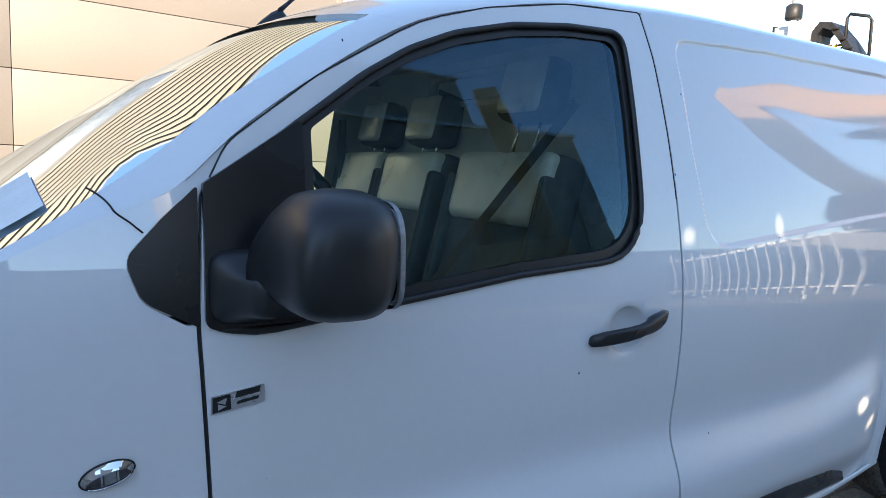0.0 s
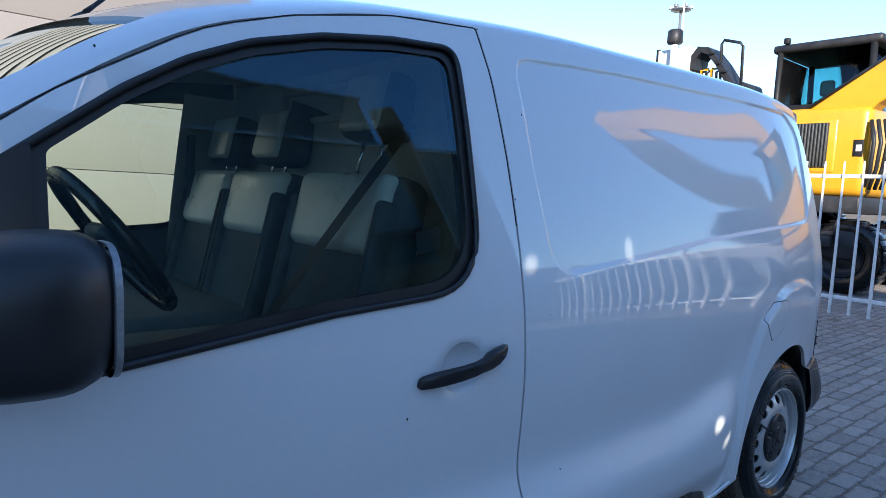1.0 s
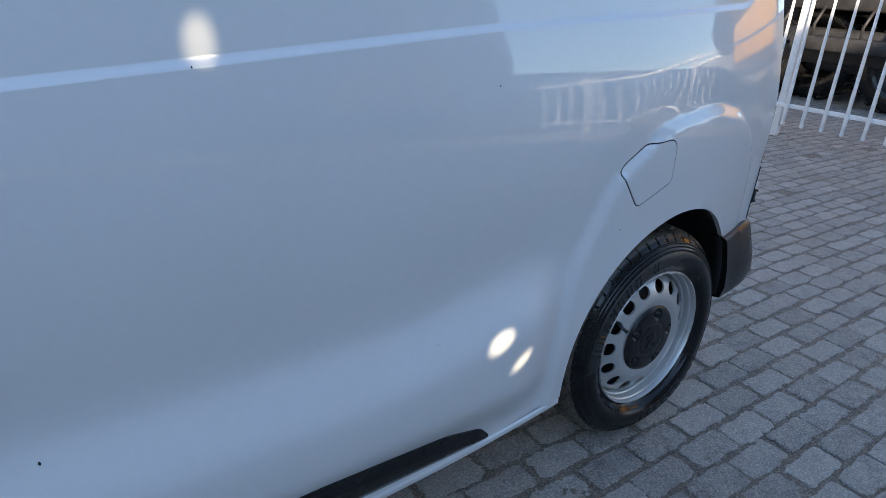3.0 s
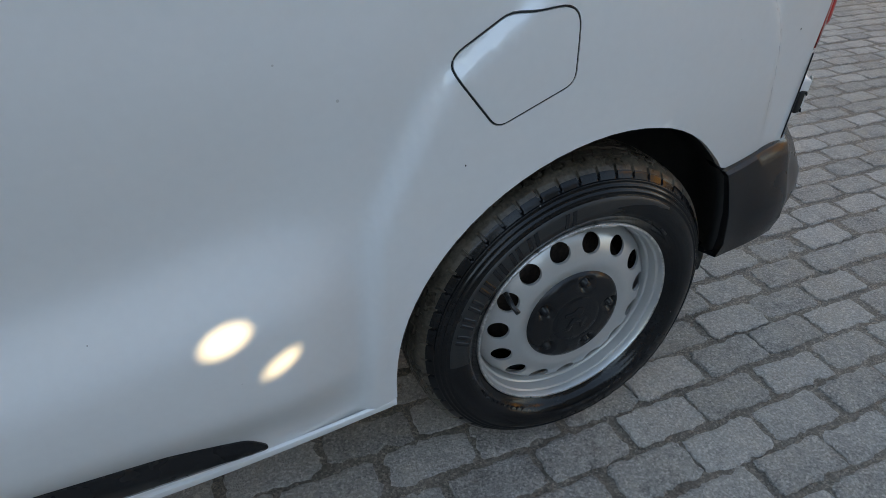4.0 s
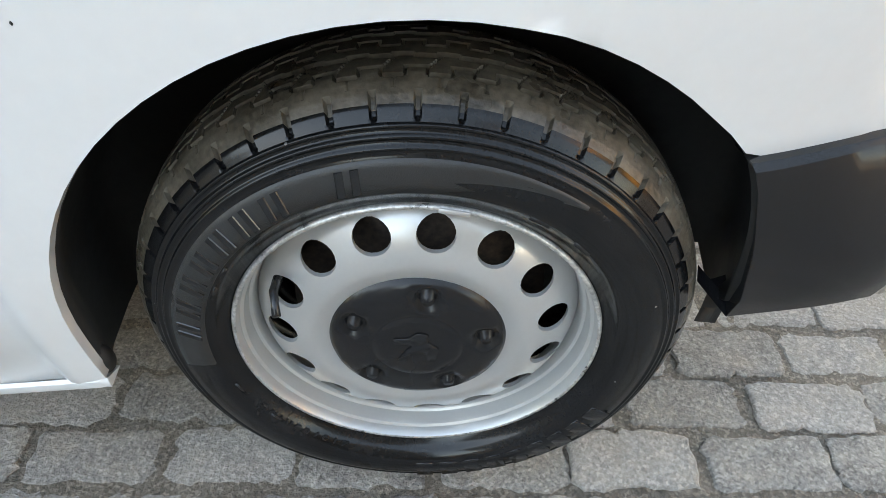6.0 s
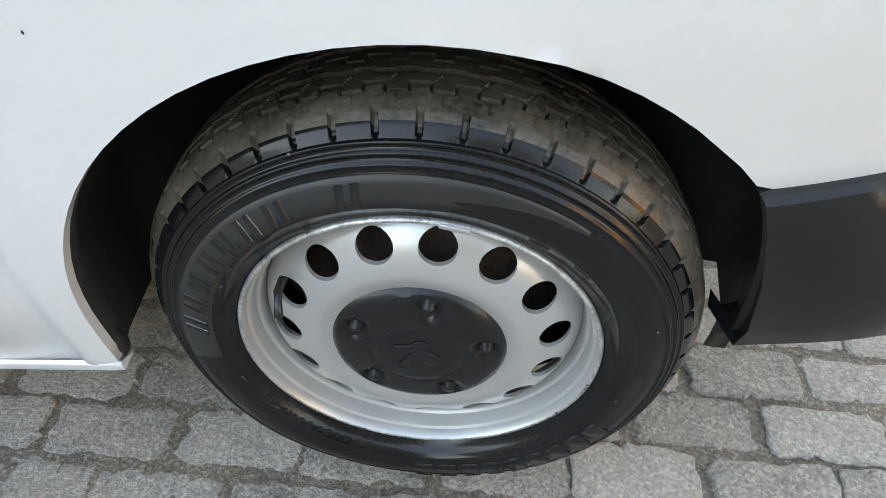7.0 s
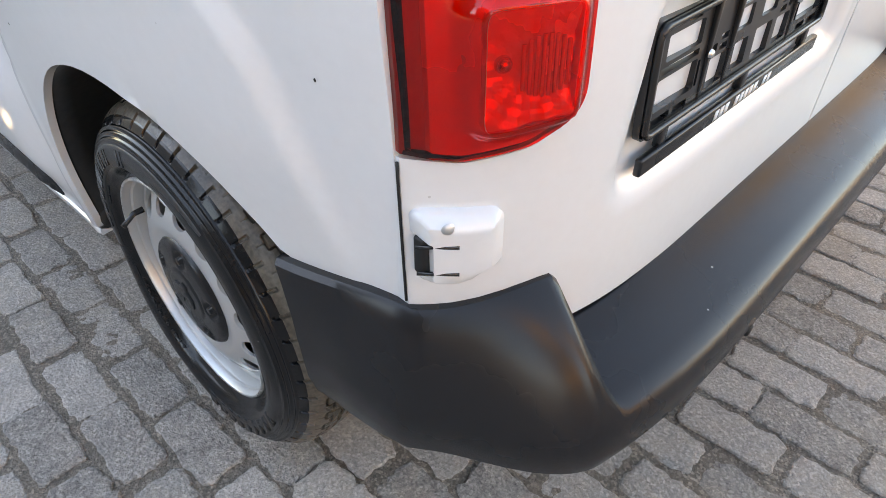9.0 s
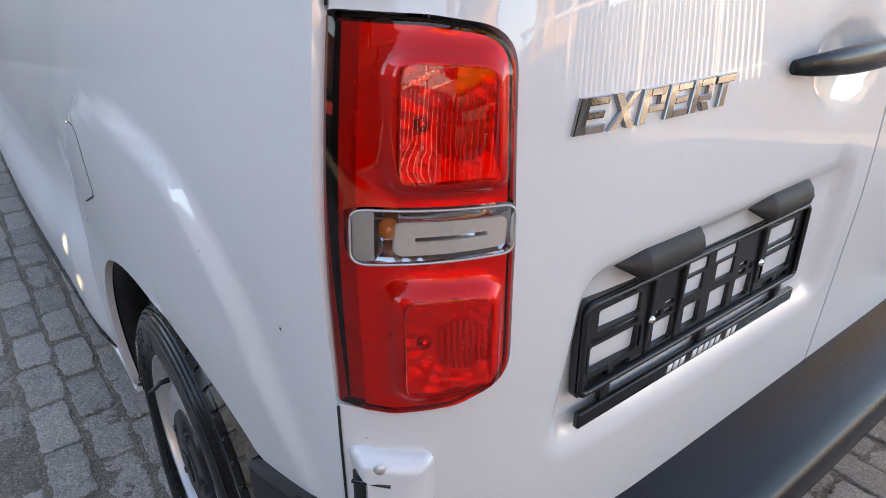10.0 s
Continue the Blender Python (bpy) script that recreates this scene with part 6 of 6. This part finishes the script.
# unseen block added as a dark skyline for the van's glass and paint
skyline = tagged(new("workshop_hall"), "dark brown-grey flat-roofed block, unseen, added for reflections in the van", "building")
skyline.location = (0, -14.0, 0)
part("wall", boxed((-1.6, -6.0, 0), (12.5, 0, 9.6), 0.02), DARKHALL, skyline)
for k in range(13):
    part("cladding_rib", boxed((-1.1 + k * 1.04, 0.0, 0.3), (-0.98 + k * 1.04, 0.05, 9.5), 0.01), DARKHALL, skyline)
part("roof_edge", boxed((-1.7, -6.0, 9.6), (12.6, 0.1, 9.8), 0.02), GREYMETAL, skyline)
# added block that raises the skyline mirrored in the door glass
part("upper_storey", boxed((1.0, -6.0, 9.8), (8.5, -0.1, 12.3), 0.02), DARKHALL, skyline)
part("roof_edge", boxed((0.9, -6.0, 12.3), (8.6, 0.0, 12.45), 0.02), GREYMETAL, skyline)

# unseen shed added to keep bright horizon sky out of the reflections
shed = tagged(new("machine_shed"), "low grey shed, unseen, added to darken reflections of the horizon", "building")
shed.location = (22, -20.0, 0)
part("wall", boxed((-30.0, -8, 0), (24, 0, 4.0), 0.02), HALL, shed)
part("roof_edge", boxed((-30.1, -8, 4.0), (24.1, 0.1, 4.2), 0.02), GREYMETAL, shed)
for k in range(11):
    part("shed_door", boxed((-22.5 + k * 4.2, 0.0, 0.0), (-19.2 + k * 4.2, 0.04, 3.2), 0.01), DARKHALL, shed)

# two unseen blocks added to darken the horizon mirrored in the tail
far_block = tagged(new("far_depot"), "low dark block, unseen, added to cover the horizon beyond the machine yard", "building")
far_block.location = (44, 20, 0)
part("wall", boxed((0, -46, 0), (10, 50, 5.0), 0.05), DARKHALL, far_block)
part("roof_edge", boxed((-0.1, -46.1, 5.0), (10.1, 50.1, 5.3), 0.03), GREYMETAL, far_block)
side_block = tagged(new("brick_store"), "low dark block, unseen, added to cover the horizon behind the warehouse yard", "building")
side_block.location = (22, 52, 0)
part("wall", boxed((-20, 0, 0), (21, 8, 5.6), 0.05), DARKHALL, side_block)
part("roof_edge", boxed((-20.1, -0.1, 5.6), (21.1, 8.1, 5.9), 0.03), GREYMETAL, side_block)

# unseen plain block added for what the windscreen mirrors
ribbed = tagged(new("ribbed_hall"), "plain beige hall, unseen, added for the windscreen's reflections", "building")
ribbed.location = (-20, 0, 0)
part("wall", boxed((-10, -4.0, 0), (0, 8.4, 9.5), 0.02), BEIGE, ribbed)

# ---- palisade fence
FX, STEP_P = 5.42, 0.1005 * 2
fence = tagged(new("palisade_fence"), "white steel picket fence closing the yard", "fence")
fence.location = (FX, 0, 0)
YA, YB = -8.2, 9.0
rail = boxed((-0.014, YA, -0.02), (0.014, YB, 0.02), 0.004)
for z in (0.335, 1.745 - 0.0):
    bm = boxed((0.018, YA, z - 0.022), (0.05, YB, z + 0.022), 0.004)
    part("rail", bm, FENCE, fence)
bm = boxed((-0.016, -0.017, 0.14), (0.016, 0.017, 1.915), 0.003)
ends = [v for v in bm.verts if v.co.z > 1.9]
for v in ends:
    v.co.x *= 0.5
    v.co.y *= 0.5
first = part("picket", bm, FENCE, fence)
y = YA + 0.08
y0 = 0.707
ks = [y0 + STEP_P * k for k in range(-44, 41)]
first.location.y = ks[0]
for y in ks[1:]:
    ob = new("picket", first.data)
    ob.parent, ob.location = fence, (0, y, 0)
for y in (-8.1, -5.9, -3.9, -1.2, 1.6, 4.4, 7.4):
    part("post", boxed((0.03, y - 0.035, 0), (0.10, y + 0.035, 1.85), 0.006), FENCE, fence)


# ---- wheeled excavators behind the fence
def tyre_thing(parent, at, r, w, material=RUBBER):
    prof = [(r * 0.55, 0.0), (r * 0.62, w * 0.06), (r * 0.85, w * 0.10), (r * 0.96, 0.0), (r, -w * 0.12), (r, -w * 0.8), (r * 0.95, -w), (r * 0.6, -w * 1.02)]
    bm = lathe(prof, 40, Matrix.Translation(at) @ Matrix.Rotation(radians(-90), 4, "Z"))
    t = part("wheel", bm, material, parent)
    part("rim", lathe([(0.0, -w * 0.10), (r * 0.25, -w * 0.10), (r * 0.3, -w * 0.2), (r * 0.48, -w * 0.15), (r * 0.56, 0.02)], 30, Matrix.Translation(at) @ Matrix.Rotation(radians(-90), 4, "Z")), MACHINE, t)
    for k in range(20):
        m = Matrix.Translation(at) @ Matrix.Rotation(2 * math.pi * k / 20, 4, "X")
        part("lug", boxed((w * 0.02, -0.05, r * 0.97), (w * 0.9, 0.05, r * 1.035), 0.01, 1, m), material, t)
    return t


def beam(parent, name, pts, widths, thick, material, y):
    """A box-section arm in the x-z plane at y, along points with given heights."""
    bm = bmesh.new()
    rows = []
    n = len(pts)
    for i, (x, z) in enumerate(pts):
        a, b = pts[max(i - 1, 0)], pts[min(i + 1, n - 1)]
        d = Vector((b[0] - a[0], b[1] - a[1])).normalized()
        nx, nz = -d.y * widths[i] / 2, d.x * widths[i] / 2
        rows.append([bm.verts.new(p) for p in ((x + nx, y - thick / 2, z + nz), (x + nx, y + thick / 2, z + nz), (x - nx, y + thick / 2, z - nz), (x - nx, y - thick / 2, z - nz))])
    for a, b in zip(rows, rows[1:]):
        for j in range(4):
            bm.faces.new((a[j], a[(j + 1) % 4], b[(j + 1) % 4], b[j]))
    bm.faces.new(rows[0])
    bm.faces.new(rows[-1][::-1])
    bmesh.ops.recalc_face_normals(bm, faces=bm.faces[:])
    bmesh.ops.bevel(bm, geom=bm.edges[:], offset=0.02, segments=1, affect="EDGES")
    return part(name, bm, material, parent, smooth=False)


def excavator(at, paint, label, turn=0, boom=None, stick=None, arm_paint=None):
    """A wheeled excavator whose tail is at its origin; it looks along its own x."""
    ex = thing("wheeled_excavator", label, "excavator", at, "machines round the yard")
    ex.rotation_euler = (0, 0, radians(turn))
    # undercarriage, seen from behind: x away from the fence, y across
    part("chassis", boxed((0.2, -0.95, 0.55), (3.6, 0.95, 1.05), 0.06), MACHINE, ex)
    part("axle", boxed((0.45, -1.0, 0.45), (0.75, 1.0, 0.75), 0.05), MACHINE, ex)
    for x in (0.25, 2.7):
        for y in (-0.75, 1.25):
            t = tyre_thing(ex, (x, y, 0.60), 0.60, 0.5)
            t.matrix_basis = Matrix.Translation((0, 0, 0))
    part("blade_arm", boxed((-0.15, -0.7, 0.75), (0.25, 0.7, 0.95), 0.03), MACHINE, ex)
    for y in (-0.8, -0.3, 0.35, 0.8):
        part("hose", tube(bmesh.new(), [(-0.05, y, 1.35), (-0.15, y + 0.05, 1.1), (0.0, y + 0.1, 0.85), (0.25, y + 0.1, 0.8)], 0.022, 8), MACHINE, ex)
    part("turntable", lathe([(0, 0), (0.75, 0), (0.75, 0.2), (0, 0.2)], 32, pose(1.9, 0, 1.05, 90)), MACHINE, ex)
    # counterweight and engine housing
    hs = part("housing", boxed((0.0, -1.05, 1.58), (2.6, 0.95, 3.00), 0.14, 4), paint, ex)
    part("grille_frame", boxed((-0.03, -0.60, 1.94), (0.02, 0.55, 2.80), 0.03), paint, hs)
    part("grille", boxed((-0.04, -0.48, 2.02), (-0.01, 0.45, 2.74), 0.01), BLACK, hs)
    for k in range(18):
        part("grille_slat", boxed((-0.058, -0.465 + k * 0.052, 2.03), (-0.03, -0.440 + k * 0.052, 2.73), 0.004), SLAT, hs)
    part("warning_plate", boxed((-0.012, -0.98, 2.20), (0.002, -0.84, 2.46), 0.005), BLACK, hs)
    part("warning_mark", boxed((-0.016, -0.96, 2.28), (-0.012, -0.88, 2.38), 0.002), WHITE, hs)
    part("housing_sill", boxed((0.02, -1.0, 1.30), (2.6, 0.9, 1.58), 0.03), MACHINE, ex)
    # cab
    cab = part("cab_floor", boxed((0.9, -0.7, 1.4), (2.5, 0.85, 1.9), 0.05), MACHINE, ex)
    part("cab_roof", boxed((0.80, -0.85, 4.12), (2.6, 0.88, 4.27), 0.05), MACHINE, cab)
    for x in (0.86, 2.42):
        for y in (-0.74, 0.78):
            part("cab_post", tube(bmesh.new(), [(x, y, 1.85), (x + 0.04, y, 3.0), (x + (0.0 if x < 1 else -0.1), y * 0.97, 4.14)], 0.055, 8), BLACK, cab)
    part("cab_bar", boxed((0.80, -0.72, 3.02), (0.88, 0.76, 3.18), 0.02), BLACK, cab)
    for x in (0.87, 2.43):
        g = part("cab_pane", boxed((x, -0.70, 2.0), (x + 0.006, 0.74, 4.12)), CAB, cab)
    for y in (-0.74, 0.78):
        g = part("cab_pane", boxed((0.92, y, 2.0), (2.38, y + 0.006, 4.08)), CAB, cab)
    part("operator_seat", boxed((1.2, -0.15, 2.2), (1.32, 0.27, 3.3), 0.06, 3), FABRIC, cab)
    part("seat_head", boxed((1.2, -0.06, 3.36), (1.30, 0.18, 3.64), 0.06, 3), FABRIC, cab)
    part("roof_lamp", boxed((0.78, 0.60, 4.27), (0.88, 0.70, 4.38), 0.02), BLACK, cab)
    boom = boom or ([(1.6, 2.2), (2.6, 3.4), (4.0, 5.2), (5.4, 5.7)], [0.5, 0.75, 0.7, 0.45])
    arm = beam(ex, "boom", boom[0], boom[1], 0.42, arm_paint or paint, -0.62)
    part("boom_ram", tube(bmesh.new(), [(boom[0][0][0] + 0.4, -0.62, boom[0][0][1] - 0.5), (boom[0][1][0], -0.62, boom[0][1][1] - 0.35)], 0.07, 10), GREYMETAL, ex)
    if stick:
        beam(ex, "stick", stick[0], stick[1], 0.34, arm_paint or paint, -0.62)
        x, z = stick[0][-1]
        bk = [(0, 0), (0.5, 0.05), (0.75, -0.45), (0.5, -0.95), (0.0, -1.0), (-0.15, -0.4)]
        part("bucket", prism([Vector(p) for p in bk], 1.0, lambda a, b, w: Vector((x - 0.2 + a, -1.12 + w, z + b)), 0.03), MACHINE, ex, smooth=False)
    return ex


main = excavator((8.50, 2.45, 0), YELLOW, "yellow wheeled excavator with a black glazed cab behind the fence", 0,
          ([(1.0, 1.9), (2.5, 2.0), (4.0, 2.0), (5.6, 1.8)], [0.5, 0.7, 0.7, 0.45]))
excavator((9.3, -1.2, 0), YELLOW, "yellow wheeled excavator with its boom raised", -90,
          ([(0.7, 2.3), (2.0, 4.6), (3.0, 5.7), (4.3, 6.3)], [0.5, 0.8, 0.75, 0.5]), ([(4.4, 6.6), (3.7, 4.9), (2.9, 2.9)], [0.45, 0.75, 0.35]))
excavator((6.8, -11.5, 0), ORANGE, "dusty orange wheeled excavator opposite the van", 135,
          ([(0.6, 2.2), (2.5, 4.0), (4.2, 5.3), (5.8, 6.1)], [0.8, 1.35, 1.3, 0.8]), None, ORANGE)

part("side_boom", prism([Vector(p) for p in ((-0.10, 2.98), (-1.02, 3.62), (-3.65, 5.45), (-3.65, 4.60), (-1.08, 3.02), (-0.98, 2.90), (-0.15, 2.90))], 0.40, lambda a, b, w: Vector((0.50 - w, a, b)), 0.02), YELLOW, main, smooth=False)
part("boom_edge", tube(bmesh.new(), [(0.12, -0.08, 3.0), (0.12, -1.02, 3.64), (0.12, -3.65, 5.47)], 0.03, 6), MACHINE, main)
for k in range(4):
    part("boom_hose", tube(bmesh.new(), [(0.0, -1.05 - 0.09 * k, 2.75), (-0.12, -1.15 - 0.09 * k, 2.4), (0.0, -1.1 - 0.08 * k, 2.0), (0.1, -1.0 - 0.08 * k, 1.7)], 0.03, 8), MACHINE, main)
# the loader beyond, of which stack, cooler and rail rise over the roof
ld = thing("wheel_loader", "grey and black loader with exhaust stack and hand rail", "loader", (8.9, 4.4, 0), "machines round the yard")
part("body", boxed((0, -1.0, 0.8), (3.2, 1.1, 3.3), 0.12, 3), MACHINE, ld)
for x, y in ((0.2, -1.3), (0.2, 0.9), (2.4, -1.3), (2.4, 0.9)):
    tyre_thing(ld, (x, y, 0.7), 0.7, 0.5)
part("cooler_box", boxed((0.0, 0.34, 3.3), (0.45, 1.03, 4.38), 0.02), WOOD, ld)
part("cooler_edge", boxed((-0.01, 1.01, 3.3), (0.46, 1.06, 4.41), 0.01), BLACK, ld)
stack = part("exhaust_stack", tube(bmesh.new(), [(-0.12, 0.60, 3.2), (-0.12, 0.60, 4.46)], 0.07, 16), FENCE, ld)
part("stack_cap", lathe([(0, 0), (0.13, 0), (0.15, 0.03), (0.145, 0.24), (0.11, 0.27), (0, 0.27)], 20, pose(-0.12, 0.60, 4.44, -90)), MACHINE, stack)
ARC = [(0.34, 3.95), (0.32, 4.22), (0.20, 4.37), (-0.02, 4.33), (-0.28, 4.02), (-0.55, 3.62), (-0.64, 3.40)]
IN = [(-0.50, 3.40), (-0.40, 3.62), (-0.18, 3.98), (0.0, 4.20), (0.13, 4.25), (0.22, 4.15), (0.24, 3.95)]
part("hood_arch", prism([Vector(p) for p in ARC + IN], 0.5, lambda a, b, w: Vector((0.05 + w, a, b)), 0.01), MACHINE, ld, smooth=False)
for a, b in ((-0.10, 4.20), (-0.24, 4.00), (-0.36, 3.83)):
    part("hood_rib", boxed((0.0, a - 0.05, b - 0.02), (0.10, a + 0.05, b + 0.02), 0.005), BLACK, ld)
part("hood", boxed((0.45, -0.55, 3.2), (1.4, 0.28, 3.72), 0.10, 3), MACHINE, ld)
for k in range(5):
    part("hose", tube(bmesh.new(), [(0.2, 0.25 - 0.1 * k, 3.6), (0.12, 0.22 - 0.1 * k, 3.85 + 0.06 * (k % 2)), (0.25, 0.15 - 0.1 * k, 3.95)], 0.03, 6), YELLOW if k % 2 else MACHINE, ld)
part("hand_rail", tube(bmesh.new(), [(0.1, -0.29, 3.3), (0.1, -0.25, 4.36), (0.1, -0.29, 4.43), (0.1, -0.60, 4.34), (0.1, -0.66, 4.26), (0.1, -0.69, 3.3)], 0.028, 8), BLACK, ld)
part("whip_aerial", tube(bmesh.new(), [(0.2, 0.62, 3.9), (0.2, 0.66, 5.6)], 0.012, 5), FENCE, ld)

mast = thing("light_mast", "tall steel floodlight mast far behind", "lamp mast", (46.6, 27.3, 0))
part("pole", tube(bmesh.new(), [(0, 0, 0), (0, 0, 17.2)], [0.22, 0.1], 10), GREYMETAL, mast)
part("lamp_ring", lathe([(0.0, 0.0), (0.8, 0.02), (0.85, 0.12), (0.1, 0.16)], 16, pose(0, 0, 17.1, -90)), GREYMETAL, mast)
for k in range(6):
    t = k * math.pi / 3
    part("floodlight", boxed((-0.2, -0.12, -0.12), (0.2, 0.12, 0.12), 0.03, 2, pose(0.75 * math.cos(t), 0.75 * math.sin(t), 17.35, 0, 0, math.degrees(t))), GREYMETAL, mast)

# ---------------------------------------------------------------- block paving, laid in running bond along the van
PX, PY = 0.216, 0.110
rng = np.random.RandomState(7)


def block_shape(r, fine):
    """One worn block: a ragged outline with rounded corners."""
    L, B = PX - 0.014, PY - 0.014
    long_n, short_n = (13, 8) if fine else (6, 4)
    pts = []
    for (ax, ay), (bx, by), n in (((-L, -B), (L, -B), long_n), ((L, -B), (L, B), short_n), ((L, B), (-L, B), long_n), ((-L, B), (-L, -B), short_n)):
        bow = r.normal(0, 0.0022)
        for k in range(n):
            t = k / n
            x, y = (ax + (bx - ax) * t) / 2, (ay + (by - ay) * t) / 2
            edge = min(t, 1 - t) * n
            if edge < 1:
                x, y = x * (0.955 + 0.035 * edge), y * (0.90 + 0.08 * edge)
            w = bow * math.sin(math.pi * t)
            pts.append((x + r.normal(0, 0.0026) + (w if bx == ax else 0), y + r.normal(0, 0.0026) + (w if by == ay else 0)))
    return np.array(pts)


def block_mesh(r, fine):
    p = block_shape(r, fine)
    n = len(p)
    z = r.normal(0, 0.0007, n)
    v = [(*(a * 1.03), -0.03) for a in p] + [(a[0], a[1], -0.0036 + b) for a, b in zip(p, z)] + [(a[0] * 0.965, a[1] * 0.93, -0.0008 + b * 0.6) for a, b in zip(p, z)] + [(a[0] * 0.86, a[1] * 0.76, 0.0002 + b * 0.3) for a, b in zip(p, z)]
    f = []
    for s in (0, n, 2 * n):
        f += [(s + i, s + (i + 1) % n, s + n + (i + 1) % n, s + n + i) for i in range(n)]
    f.append(tuple(range(3 * n, 4 * n)))
    return v, f


variants = [block_mesh(rng, False) for _ in range(28)]
meshes = []
for v, f in [block_mesh(rng, True) for _ in range(24)]:
    me = bpy.data.meshes.new("paving_block")
    me.from_pydata(v, [], f)
    me.materials.append(PAVER)
    meshes.append(me)
verts, faces = [], []
near = 0
for j in range(-56, 46):
    for i in range(-30, 58):
        x = i * PX + (PX / 2 if j % 2 else 0) + rng.normal(0, 0.006) + 0.030
        y = -0.095 + j * PY + rng.normal(0, 0.002)
        ang, tip = rng.normal(0, 0.022), (rng.normal(0, 0.012), rng.normal(0, 0.016))
        z = rng.normal(0.0, 0.0016)
        k = rng.randint(28)
        if near < 300 and -0.95 < x < 1.35 and (-1.32 < y < -0.62 or (x > 0.5 and -0.75 < y < 0.55)):
            near += 1
            ob = new("paving_block", meshes[k % 24])
            ob.parent = ground
            ob.matrix_basis = Matrix.Translation((x, y, z)) @ Matrix.Rotation(ang + (math.pi if k > 13 else 0), 4, "Z") @ Matrix.Rotation(tip[0] * 0.4, 4, "Y") @ Matrix.Rotation(tip[1] * 0.4, 4, "X")
            continue
        v, f = variants[k]
        c, s = math.cos(ang), math.sin(ang)
        n0 = len(verts)
        verts += [(x + a * c - b * s, y + a * s + b * c, z + d - tip[0] * 0.4 * a + tip[1] * 0.4 * b) for a, b, d in v]
        faces += [tuple(q + n0 for q in g) for g in f]
me = bpy.data.meshes.new("paving")
me.from_pydata(verts, [], faces)
me.materials.append(PAVER)
paving = new("paving", me)
paving.parent = ground
tagged(paving, "worn grey concrete blocks with sandy joints", kind="stuff")
